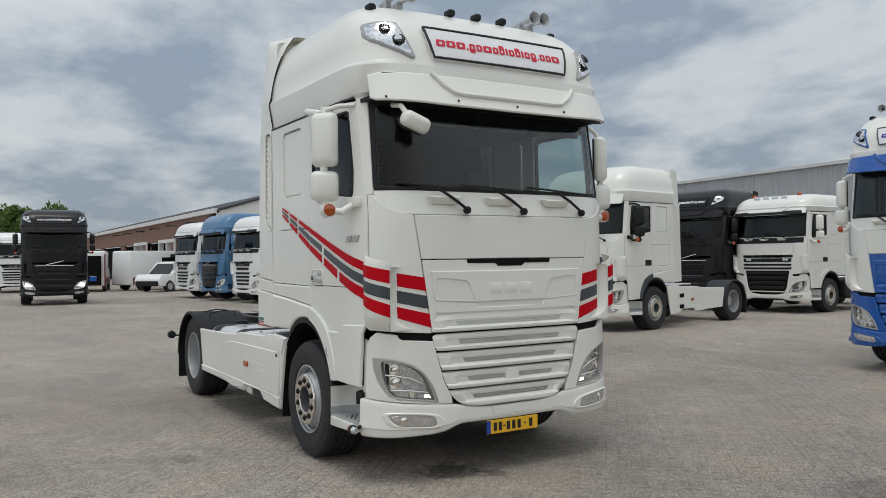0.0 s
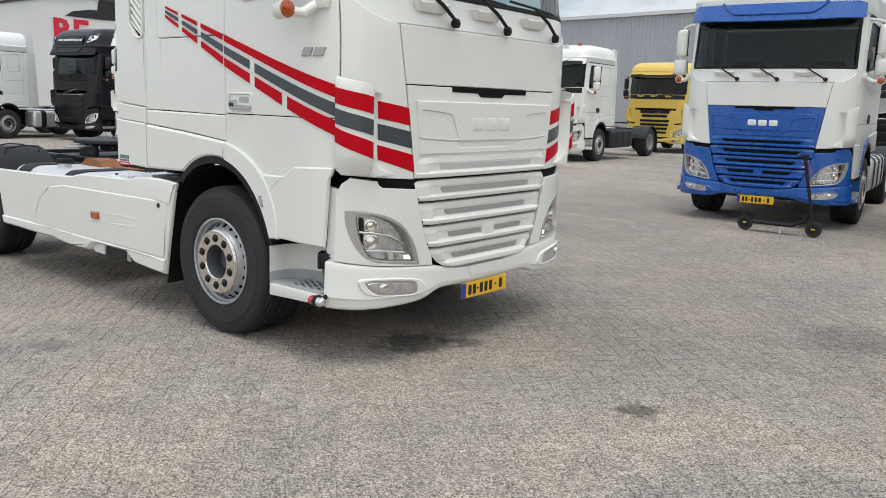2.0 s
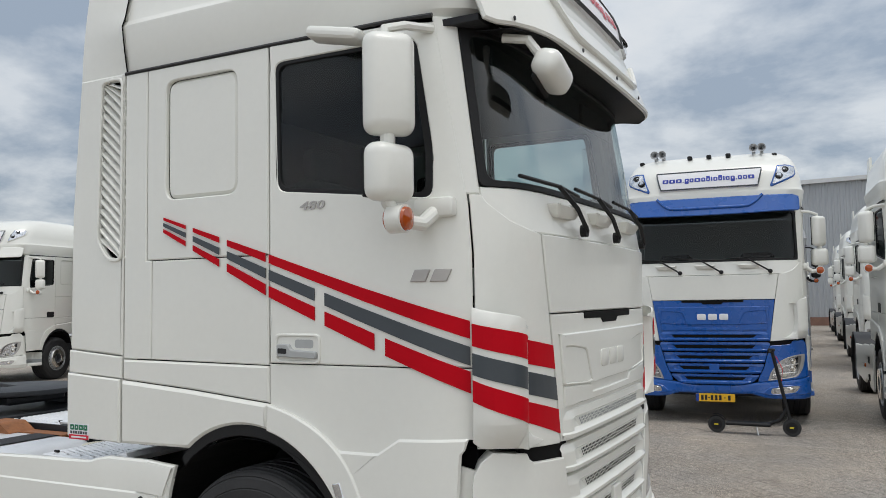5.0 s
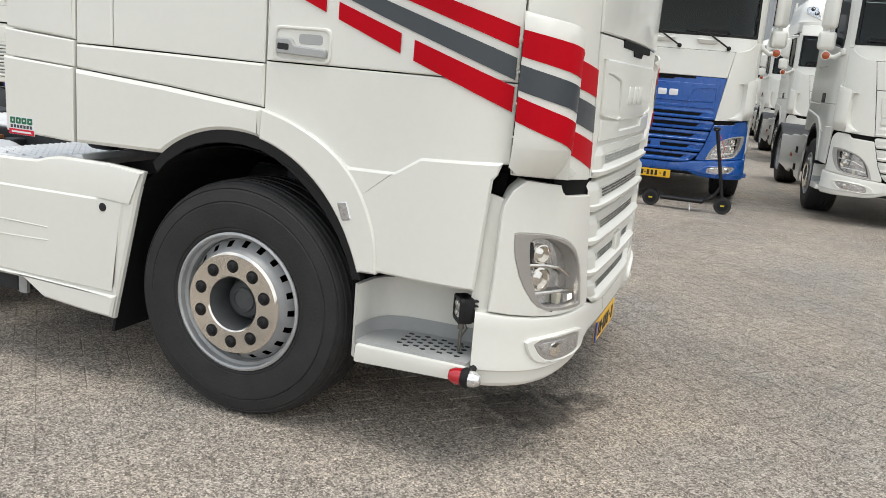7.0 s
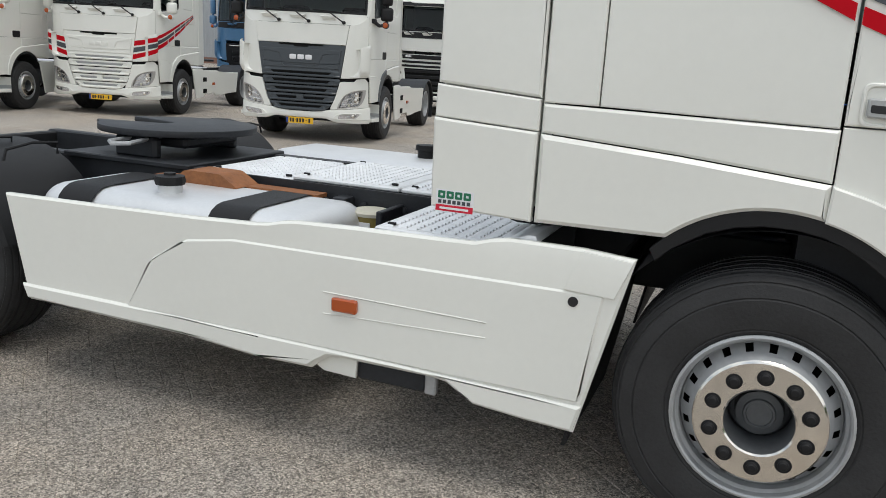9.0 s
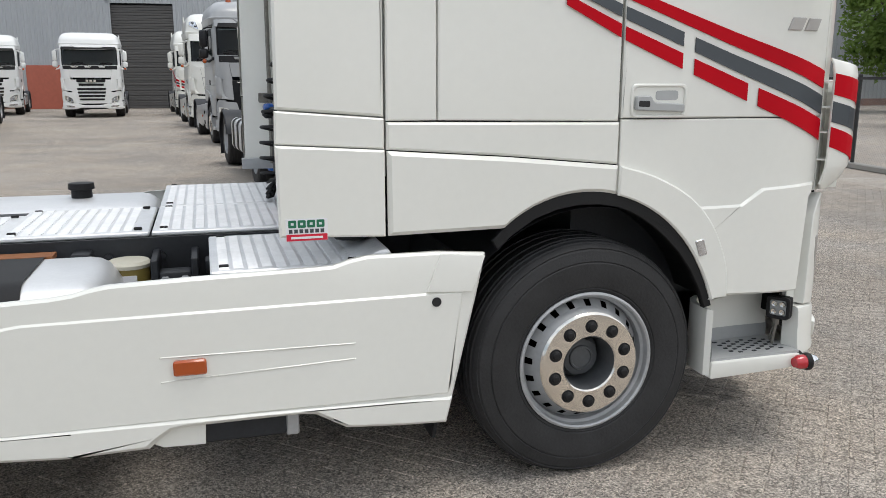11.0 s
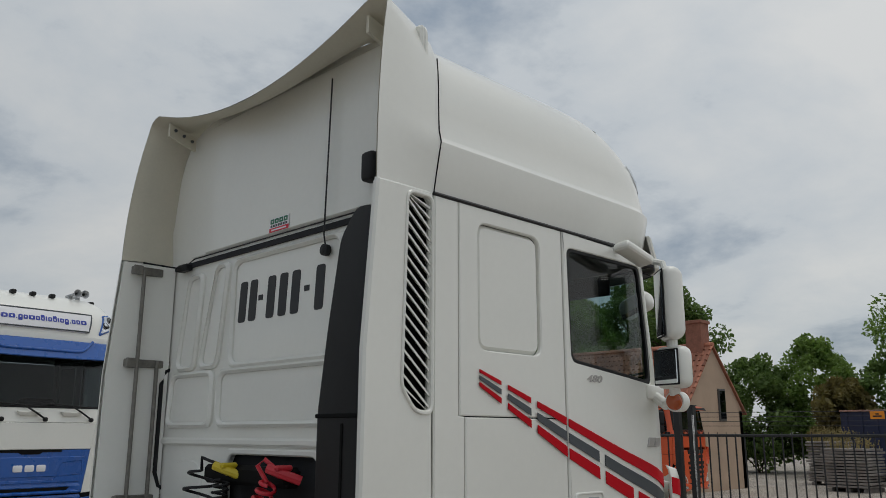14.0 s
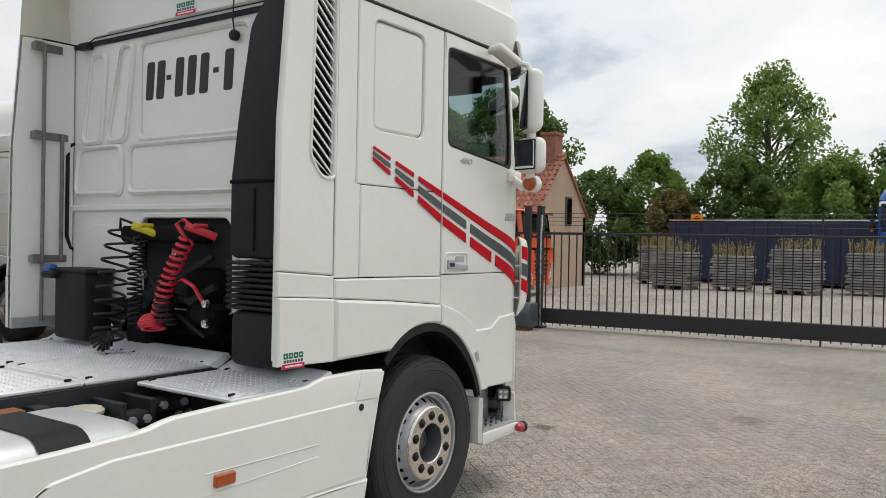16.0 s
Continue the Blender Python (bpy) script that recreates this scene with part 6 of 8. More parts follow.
sg = part("warning_sign", boxes(((11.24, 0.70, 2.26), (0.006, 0.22, 0.125), 0.002)), mat("orange_sign", (0.80, 0.26, 0.01), 0.4, vary=0.03), None, "small orange warning sign on the wire", category="sign")
part("sign_bar", boxes(((11.235, 0.70, 2.245), (0.004, 0.13, 0.022)), ((11.235, 0.70, 2.28), (0.004, 0.05, 0.02))), INK, sg)

# cottage with a clay-tile roof
TILE = mat("clay_roof_tile", (0.31, 0.125, 0.078), 0.85, vary=0.5, scale=1.6, bump=0.2, fine=40, obj_vary=0.5)
PLASTER = mat("aged_pink_plaster", (0.45, 0.33, 0.24), 0.85, vary=0.12, scale=1.2, bump=0.2)
OLDBRICK = mat("old_red_brick", (0.28, 0.12, 0.08), 0.85, vary=0.25, scale=5, bump=0.3, fine=20)
BLUEWOOD = mat("blue_painted_wood", (0.03, 0.14, 0.35), 0.5, vary=0.1)
house = thing("cottage", Matrix.Translation((22.7, 10.3, 0)), "old plastered cottage with a clay-tile roof", "house")
bm = bmesh.new()
W, LEN, EAVE, RIDGE = 4.3, 9.9, 2.85, 5.1
for y0 in (0.0, LEN - 0.25):
    bm = bmesh.new()
    prism(bm, [(0, 0), (W, 0), (W, EAVE), (W / 2, RIDGE), (0, EAVE)], y0, y0 + 0.25, "y")
    part("gable_wall", bm, PLASTER, house, "plastered gable")
bm = bmesh.new()
for y0, y1, z0, z1 in ((0.25, 2.0, 0, EAVE), (2.0, 3.0, 0, 0.9), (2.0, 3.0, 2.3, EAVE), (3.0, 4.2, 0, EAVE), (4.2, 5.4, 2.3, EAVE), (5.4, 8.0, 0, EAVE), (8.0, 9.0, 0, 0.9), (8.0, 9.0, 2.3, EAVE), (9.0, LEN - 0.25, 0, EAVE)):
    box(bm, (0.12, (y0 + y1) / 2, (z0 + z1) / 2), (0.24, y1 - y0, z1 - z0))
box(bm, (W - 0.12, LEN / 2, 1.4), (0.24, LEN, 2.8))
part("front_wall", bm, PLASTER, house, "plastered front wall")
wn1 = part("window", boxes(((0.1, 2.5, 1.6), (0.08, 1.0, 1.4), 0.01)), BLUEWOOD, house, "blue-framed window")
part("pane", boxes(((0.05, 2.27, 1.6), (0.02, 0.4, 1.2)), ((0.05, 2.73, 1.6), (0.02, 0.4, 1.2))), TINT, wn1)
wn2 = part("window", boxes(((0.1, 8.5, 1.6), (0.08, 1.0, 1.4), 0.01)), BLUEWOOD, house, "blue-framed window")
part("pane", boxes(((0.05, 8.5, 1.6), (0.02, 0.8, 1.2))), LAMP, wn2)
part("door", boxes(((0.12, 4.8, 1.15), (0.06, 1.2, 2.3), 0.01)), BLUEWOOD, house, "blue door")
gw = part("window", boxes(((W * 0.62, -0.02, 3.0), (0.5, 0.08, 1.15), 0.01)), SHUTTER, house, "small dark gable window")
part("pane", boxes(((W * 0.62, -0.07, 3.0), (0.38, 0.02, 1.0))), TINT, gw)
part("roof_deck", boxes(((W / 4 - 0.1, LEN / 2, (EAVE + RIDGE) / 2 - 0.06), (math.hypot(W / 2, RIDGE - EAVE) + 0.3, LEN + 0.2, 0.06), 0, Matrix.Rotation(-math.atan2(RIDGE - EAVE, W / 2), 4, "Y")), ((3 * W / 4 + 0.1, LEN / 2, (EAVE + RIDGE) / 2 - 0.06), (math.hypot(W / 2, RIDGE - EAVE) + 0.3, LEN + 0.2, 0.06), 0, Matrix.Rotation(math.atan2(RIDGE - EAVE, W / 2), 4, "Y"))), TILE, house, "roof deck")
bm = bmesh.new()
tube(bm, [(W / 2, y * 0.4 - 0.1, RIDGE + 0.05) for y in range(26)], 0.10, 8)
part("ridge", bm, TILE, house, "rounded ridge tiles")
for y in (0.5, LEN - 0.58):
    part("chimney", boxes(((W / 2, y, RIDGE + 0.3), (0.62, 0.62, 1.3), 0.01), ((W / 2, y, RIDGE + 0.92), (0.72, 0.72, 0.12), 0.01)), OLDBRICK, house, "short brick chimney")
part("gutter", boxes(((-0.22, LEN / 2, EAVE - 0.08), (0.1, LEN + 0.2, 0.08), 0.02)), FRAME, house)
# each clay tile of the roof slope that faces the yard
slope = math.atan2(RIDGE - EAVE, W / 2)
run = math.hypot(W / 2, RIDGE - EAVE) + 0.25
COLS, ROWS = 46, 12


def pantile():
    b = bmesh.new()
    pts = []
    for i in range(7):
        u = i / 6
        pts.append((u * 0.225 - 0.1125, 0.042 * math.sin(u * 2 * math.pi)))
    lo = [b.verts.new((-0.145, y, z + 0.05)) for y, z in pts]
    hi = [b.verts.new((0.145, y, z)) for y, z in pts]
    un = [b.verts.new((-0.145, y, z - 0.005)) for y, z in pts]
    for i in range(6):
        b.faces.new((lo[i], hi[i], hi[i + 1], lo[i + 1]))
        b.faces.new((un[i], lo[i], lo[i + 1], un[i + 1]))
    return b


trnd = random.Random(9)
for r in range(ROWS):
    d = -0.25 + (r + 0.5) * run / ROWS
    for c in range(COLS):
        m = Matrix.Translation((d * math.cos(slope), -0.12 + (c + 0.5) * 0.219, EAVE + d * math.sin(slope) + 0.03)) @ Matrix.Rotation(-slope, 4, "Y") @ Matrix.Rotation(trnd.uniform(-0.03, 0.03), 4, "Z")
        alike("roof_tile", "pantile", pantile, TILE, house, m)

# chain-link fence and a barrier board by the cottage
cl = thing("chain_link_fence", Matrix.Translation((10.32, 6.45, 0)) @ Matrix.Rotation(radians(-8), 4, "Z"), "grey chain-link fence with a dark top rail", "fence")
part("top_rail", boxes(((0, 3.5, 1.72), (0.05, 7.0, 0.05))), gate_mat, cl)
for y in (0.05, 2.4, 4.8, 7.0):
    part("fence_post", boxes(((0, y, 0.9), (0.06, 0.06, 1.8), 0.01)), gate_mat, cl)
bm = bmesh.new()
n = 110
for i in range(-24, n):
    for sgn in (0, 1):
        y0, y1 = i * 0.07, i * 0.07 + 1.65
        z0, z1 = (0.05, 1.7) if sgn == 0 else (1.7, 0.05)
        if y0 < 0:
            z0 += (-y0) * (1 if sgn == 0 else -1)
            y0 = 0
        if y1 > 7:
            z1 -= (y1 - 7) * (1 if sgn == 0 else -1)
            y1 = 7
        if y1 <= y0:
            continue
        vs = [bm.verts.new(q) for q in ((0, y0, z0 - 0.002), (0, y1, z1 - 0.002), (0.002, y1, z1 + 0.002), (0.002, y0, z0 + 0.002))]
        bm.faces.new(vs)
part("mesh", bm, GREYPL, cl, kind="stuff")
part("kerb", boxes(((0, 3.5, 0.05), (0.15, 7.0, 0.12), 0.02)), mat("grey_kerb", (0.3, 0.29, 0.27), 0.85), cl)
REDM = mat("red_machine_paint", (0.42, 0.015, 0.03), 0.45, vary=0.15)
bd = thing("barrier_board", pose(16.3, 10.3, 0, 0, 0, 125), "white barrier board with red squares on a post", "barrier")
part("post", boxes(((0, 0, 0.75), (0.05, 0.05, 1.5), 0.008)), STEEL, bd)
part("board", boxes(((0, -0.045, 0.72), (0.42, 0.03, 0.62), 0.005)), SIGNW, bd)
for z in (0.55, 0.88):
    part("red_square", boxes(((0, -0.064, z), (0.34, 0.006, 0.17))), REDINK, bd)

# dark blue trailer, pallets and yard clutter behind the gate
NAVY = mat("navy_tarpaulin", (0.018, 0.026, 0.065), 0.5, vary=0.15, scale=1.0)
WOOD = mat("weathered_wood", (0.25, 0.225, 0.205), 0.85, vary=0.4, scale=3, bump=0.3, fine=50, obj_vary=0.2)
tr = thing("container", Matrix.Translation((35.9, 3.4, 0)) @ Matrix.Diagonal((1.19, 1.19, 1.19, 1)), "long dark blue container with a pale top rail", "container")
part("body", boxes(((0, 0, 1.3), (2.4, 10.0, 2.3), 0.03)), NAVY, tr)
bm = bmesh.new()
for i in range(20):
    box(bm, (-1.22, -4.8 + i * 0.505, 1.3), (0.05, 0.10, 2.2))
part("rib", bm, NAVY, tr, kind="stuff")
part("top_rail", boxes(((-1.2, 0, 2.47), (0.1, 10.0, 0.06))), LAMP, tr, "pale top rail")
for y in (-4, 4):
    part("foot", boxes(((0, y, 0.08), (2.3, 0.3, 0.16))), FRAME, tr)
rnd = random.Random(4)
DRY = mat("dry_weed", (0.30, 0.24, 0.10), 0.9, vary=0.3)
for (x, y, h) in ((28.0, 6.8, 1.15), (28.9, 4.8, 1.1), (28.4, 2.35, 1.3), (30.1, 0.1, 1.25), (31.4, 8.8, 1.35)):
    pk = thing("board_stack", Matrix.Translation((x, y, 0)) @ Matrix.Rotation(rnd.uniform(-0.2, 0.2), 4, "Z") @ Matrix.Diagonal((1.22, 1.22, 1.22, 1)), "stack of weathered boards on a pallet", "wood stack", group="stacks behind the gate")
    n = int(h / 0.085)
    for i in range(n):
        part("board", boxes(((rnd.uniform(-0.03, 0.03), rnd.uniform(-0.04, 0.04), 0.12 + i * 0.085 + 0.03), (1.1, 1.25 + rnd.uniform(-0.1, 0.1), 0.06), 0.008)), WOOD, pk)
    part("pallet", boxes(((0, -0.5, 0.05), (1.1, 0.1, 0.1)), ((0, 0, 0.05), (1.1, 0.1, 0.1)), ((0, 0.5, 0.05), (1.1, 0.1, 0.1))), WOOD, pk)
    wd = bmesh.new()
    for q in range(70):
        a, b = rnd.uniform(-0.5, 0.5), rnd.uniform(-0.6, 0.6)
        hh = rnd.uniform(0.15, 0.6)
        c, d = a + rnd.uniform(-0.12, 0.12), b + rnd.uniform(-0.12, 0.12)
        v = [wd.verts.new(p) for p in ((a, b - 0.012, h), (a, b + 0.012, h), (c, d, h + hh))]
        wd.faces.new(v)
        for s in range(4):
            f = 0.5 + 0.12 * s
            e = Vector((a + (c - a) * f, b + (d - b) * f, h + hh * f))
            o = Vector((rnd.uniform(-0.07, 0.07), rnd.uniform(-0.07, 0.07), 0.04))
            wd.faces.new([wd.verts.new(p) for p in (e, e + o, e + Vector((0, 0, 0.05)))])
    part("weed_tuft", wd, DRY, pk, "dry weeds", kind="stuff")


# trees
BARK = mat("bark", (0.10, 0.075, 0.05), 0.9, vary=0.3, bump=0.5)


def leaf_mat(name, colour):
    m = mat(name, colour, 0.55, vary=0.4, scale=0.9, fine=3.0)
    n, l = m.node_tree.nodes, m.node_tree.links
    b = n["Principled BSDF"]
    tl, mix = n.new("ShaderNodeBsdfTranslucent"), n.new("ShaderNodeMixShader")
    mix.inputs[0].default_value = 0.5
    l.new(b.inputs["Base Color"].links[0].from_socket, tl.inputs["Color"])
    l.new(b.outputs[0], mix.inputs[1])
    l.new(tl.outputs[0], mix.inputs[2])
    l.new(mix.outputs[0], n["Material Output"].inputs["Surface"])
    return m


LEAF = leaf_mat("leaf_green", (0.18, 0.28, 0.062))
LEAF2 = leaf_mat("dark_leaf_green", (0.13, 0.205, 0.052))
LEAF3 = leaf_mat("russet_leaf", (0.19, 0.16, 0.05))


def leaf_cloud(rnd, clumps, per, size):
    """Many small leaves round the given clumps (centre, radius)."""
    vs, fs = [], []
    for c, r in clumps:
        for i in range(per):
            d = Vector((rnd.gauss(0, 1), rnd.gauss(0, 1), rnd.gauss(0, 1))).normalized() * r * (rnd.random() ** 0.45)
            p = Vector(c) + d
            n = Vector((rnd.gauss(0, 1), rnd.gauss(0, 1), rnd.gauss(0.6, 1))).normalized()
            a = n.orthogonal().normalized()
            b = n.cross(a)
            t = rnd.uniform(0, 6.28)
            a, b = a * math.cos(t) + b * math.sin(t), b * math.cos(t) - a * math.sin(t)
            s = size * rnd.uniform(0.6, 1.3)
            k = len(vs)
            vs += [tuple(p - a * s), tuple(p + b * s * 0.55), tuple(p + a * s), tuple(p - b * s * 0.55)]
            fs.append((k, k + 1, k + 2, k + 3))
    return vs, fs


def tree(x, y, h, w, seed, mt, label, trunk=True, clear=0.25, per=150, n=60, size=0.16):
    rnd = random.Random(seed)
    T = thing("tree" if trunk else "bush", Matrix.Translation((x, y, 0)), label, "tree" if trunk else "bush", "trees behind the yard")
    tips = []
    bm = bmesh.new()
    if trunk:
        top = Vector((rnd.uniform(-0.3, 0.3), rnd.uniform(-0.3, 0.3), h * 0.8))
        pts = [Vector((0, 0, -0.1)), Vector((0.05, 0.1, h * 0.2)), top * 0.55, top]
        for a, b, r in zip(pts, pts[1:], (0.03 * h, 0.024 * h, 0.014 * h)):
            tube(bm, [a, b], r, 7)
    for i in range(n):
        f = (i + 0.5) / n
        z = h * (clear + (1 - clear) * f) if trunk else h * (0.12 + 0.8 * f)
        prof = math.sin(math.pi * min(1, 0.12 + 0.86 * f)) ** 0.7
        a = i * 2.4 + rnd.uniform(-0.5, 0.5)
        r = w * 0.5 * prof * rnd.uniform(0.35, 1.0)
        c = Vector((r * math.cos(a), r * math.sin(a), z + rnd.uniform(-0.03, 0.03) * h))
        tips.append((c, w * rnd.uniform(0.085, 0.15)))
        if trunk and i % 2 == 0:
            tube(bm, [Vector((0, 0, max(h * 0.18, z - r * 0.7))), c * 0.6 + Vector((0, 0, z * 0.38)), c], 0.006 * h, 5)
    if trunk:
        part("trunk", bm, BARK, T, "trunk with limbs")
    else:
        for k in range(5):
            q = tips[(k * 7 + 3) % len(tips)][0]
            tube(bm, [Vector((0.12 * math.cos(k * 1.3), 0.12 * math.sin(k * 1.3), -0.05)), Vector((q.x * 0.4, q.y * 0.4, q.z * 0.5)), q], 0.03, 5)
        part("stem", bm, BARK, T, "branching stems")
    vs, fs = leaf_cloud(rnd, tips, per, size)
    me = bpy.data.meshes.new("crown")
    me.from_pydata(vs, [], fs)
    me.materials.append(mt)
    cr = new("crown", me)
    cr.parent = T
    return tagged(cr, "leafy crown with gaps", kind="stuff") and T


tree(43.5, 6.8, 11.3, 7.2, 1, LEAF, "broad green tree with an open crown", per=150, n=85, size=0.13)
spots = [(43, 30, 11, 7.5, LEAF), (46.5, 26.5, 12, 7, LEAF2), (36.5, 24.5, 9.4, 6.4, LEAF), (39.8, 20.6, 10.4, 6.6, LEAF2), (46, 37, 10, 7, LEAF2), (34.5, 31.5, 9.0, 6.6, LEAF), (29, 37, 9, 6.5, LEAF2)]
for i, (x, y, h, w, mt) in enumerate(spots):
    tree(x, y, h, w, 10 + i, mt, "tall green tree behind the cottage", per=270, n=75, size=0.15)
for i in range(-3, 16):
    y = 18 - i * 2.6
    tree(37.5 + (i % 3) * 2.0, y, (5.2 + (i * 7 % 5) * 0.5) * (0.8 if i == 3 else 1), 3.8 if i == 3 else 5.4, 40 + i, LEAF3 if i == 3 else (LEAF, LEAF2, LEAF)[i % 3], "dense green bush along the yard", trunk=False, per=300, n=46, size=0.125)
for i in range(6):
    tree(-128 + i * 3, -14 + i * 4.5, 9, 9, 80 + i, LEAF2, "distant green tree beyond the yard", per=150, n=40, size=0.28)


# trucks
def at(x, y, rz, s=1.0):
    return pose(x, y, 0, 0, 0, rz) @ Matrix.Diagonal((s, s, s, 1))


tractor("truck", "white tractor unit with blue grille and bumper", at(0.50, 9.10, -84.5), bumper=BLUE, grille=BLUE, visor=BLUE, sign=BLUEINK, horns=True, chassis=3.8, low="tank", flare=BLUE)
white = tractor("truck", "plain white tractor unit in a row", at(3.95, 9.05, -84.5), chassis=3.8, sign=BLUEINK, group="row of white trucks")
for x, y in ((3.6, 18.1), (3.1, 26.5), (2.6, 34.8), (-0.75, 27.1)):
    copy_thing(white, at(x, y, -84.5))
grey = tractor("truck", "silver-grey tractor unit with black mirrors", at(-0.05, 18.9, -84), body=GREYP, style="volvo", mirrors=BLACKP, beacons=True, roof=0.7, chassis=3.8, plate=False)
striped = tractor("truck", "white tractor unit with red and grey stripes", at(-14.0, 11.1, -76), stripes=True, chassis=3.8, group="trucks along the yard")
copy_thing(striped, at(-1.5, 37.9, -84))
tractor("truck", "white tractor unit with dark grille and arches", at(-8.35, 10.2, -79), grille=CHAR, mirrors=PLASTIC, flare=CHAR, chassis=3.8, group="trucks along the yard")
copy_thing(white, at(-16.5, 9.0, -75))
black = tractor("truck", "black tractor unit with tall roof", at(-11.8, 17.8, -80), body=BLACKP, style="volvo", mirrors=BLACKP, sign=SIGNW, chassis=3.8, plate=False)
tractor("truck", "black tractor unit with its headlights lit", at(-32.5, 0.0, -5, 1.04), body=BLACKP, style="volvo", mirrors=BLACKP, sign=SIGNW, chassis=3.8, drl=True, plate=False)
copy_thing(black, at(-24.2, 10.9, -80))
sb = tractor("truck", "light blue tractor unit with dark grille", at(-14.8, 17.9, -78), body=SKYBLUE, style="volvo", mirrors=SKYBLUE, chassis=3.8, plate=False)
copy_thing(sb, at(-30.2, 7.4, -80))
tractor("truck", "white tractor unit with amber beacons and black grille", at(-9.3, 18.65, -85), style="xf105", roof=0.62, beacons=True, low="dark_tank", chassis=4.6, plate=False)
tractor("truck", "yellow tractor unit with purple band", at(-9.8, 27.4, -84), body=YELLOW, style="man", roof=0.6, low="tank", chassis=3.6, plate=False, mirrors=PLASTIC)
man = tractor("truck", "white tractor unit parked before the roller door", at(-6.2, 36.6, -88), body=WHITE2, style="man", roof=0.75, chassis=3.6, low="tank", plate=False)
for x, y, r in ((-26.9, 7.9, -80), (-33.8, 7.1, -80), (-29.6, 18.3, -60), (-50.5, -0.5, -5), (-11.0, 39.6, -84)):
    copy_thing(man, at(x, y, r))
orange = tractor("truck", "orange day-cab truck behind the gate", at(19.6, 9.65, -86, 0.9), body=ORANGE, style="man", roof=0.12, low="tank", chassis=3.4, plate=False, mirrors=PLASTIC, flare=PLASTIC)
part("chassis_deck", boxes(((-2.75, 0, 1.06), (2.3, 0.95, 0.22), 0.03), ((-3.9, 0, 1.0), (0.5, 1.5, 0.16), 0.02)), REDM, orange, "red painted chassis deck")
part("rear_board", boxes(((-4.2, -0.55, 1.45), (0.06, 0.85, 0.62), 0.02)), PLASTIC, orange, "flat black board")
tractor("truck", "blue and white truck behind the gate", at(33.4, -1.3, 178, 1.15), body=BLUE, style="man", roof=0.7, visor=WHITE2, low="tank", chassis=3.6, plate=False, mirrors=PLASTIC)

# the truck that the camera walks round
T = tractor("truck", "white tractor unit with red and grey stripes, tall roof", Matrix(), stripes=True, main=True, sign=REDINK, horns=True, chassis=4.05)


# details of the truck in front: writing, deflectors, rear wall
def on_side(bm, x, z, d=0.006, side=-1):
    """Lay a mesh in the xy plane on the cab's side, its middle at (x, z)."""
    for v in bm.verts:
        v.co = Vector(cab_at(side * sx(x + v.co.x), z + v.co.y, d + v.co.z))
    return bm


model = text_mesh("480", 0.054, 0.002, 0.001, 1.0, 0.2)
part("model_number", on_side(moved(model, Matrix.Diagonal((1.7, 1, 1, 1))), 0.36, 2.243), SILVER, T, "silver model number")
for x0 in (0.915, 1.005):
    bm = shell([rounded([(-0.055, -0.026), (0.028, -0.026), (0.055, 0.026), (-0.028, 0.026)], 0.004)], lambda u, v, d: cab_at(-sx(x0 + u * 0.85), 1.91 + v, d), 0.0, 0.012, 0.003)
    part("door_emblem", bm, SILVER, T, "plain silver block in place of a type mark")

# side deflectors behind the cab, with slanted louvres
for side in (-1, 1):
    vent = rounded([(-1.035, 2.15), (-0.96, 2.055), (-0.872, 2.05), (-0.872, 2.995), (-1.012, 2.995)], 0.035)
    back = -1.25 if side < 0 else -1.255
    body_loop = [(back, 1.575), (-0.857, 1.545), (-0.857, 3.03), (back + 0.06, 3.03), (back + 0.005, 2.3)]
    ex = panel("side_deflector", [body_loop, vent], WHITE, T, 0.004, -0.02, 0.01, side=side, label="white side deflector with louvres")
    panel("deflector_waist", [[(-1.255, 1.452), (-0.857, 1.428), (-0.857, 1.54), (-1.252, 1.57)]], WHITE, ex, 0.008, -0.02, 0.006, side=side)
    panel("deflector_foot", [[(-1.25, 1.115), (-0.857, 1.10), (-0.857, 1.424), (-1.255, 1.448)]], WHITE, ex, 0.020, -0.02, 0.008, side=side)
    rim = rounded([(-1.05, 2.14), (-0.965, 2.035), (-0.858, 2.03), (-0.858, 3.012), (-1.025, 3.012)], 0.045)
    panel("louvre_rim", [rim, vent], WHITE, ex, 0.014, 0.0, 0.005, side=side)
    panel("louvre_backing", [rim], DARKGAP, ex, -0.045, -0.05, 0.0, side=side)
    for i in range(19):
        z = 2.04 + i * 0.0525
        x0, x1 = -1.045 , -0.862
        bm = bmesh.new()
        q = [(x0, z + 0.115), (x1, z - 0.045), (x1, z - 0.032), (x0, z + 0.128)]
        q = [(x, min(3.01, max(2.035, zz))) for x, zz in q]
        if abs(q[0][1] - q[3][1]) < 0.003 and abs(q[1][1] - q[2][1]) < 0.003:
            continue
        a = [bm.verts.new((x, side * 1.248, zz)) for x, zz in q]
        b = [bm.verts.new((x + 0.030, side * 1.214, zz)) for x, zz in q]
        bm.faces.new(a)
        for k in range(4):
            bm.faces.new((a[k], a[(k + 1) % 4], b[(k + 1) % 4], b[k]))
        part("louvre", bm, WHITE, ex)
    # inner face of the deflector
    inn = bmesh.new()
    prism(inn, [(back + 0.01, 1.14), (-0.87, 1.14), (-0.87, 3.02), (back + 0.07, 3.02), (back + 0.015, 2.3)], side * 1.18, side * 1.192)
    for v in inn.verts:
        v.co.y += side * (0.03 if v.co.x < -1.0 else -0.04)
    part("inner_skin", inn, WHITE, ex, "plain inner skin")
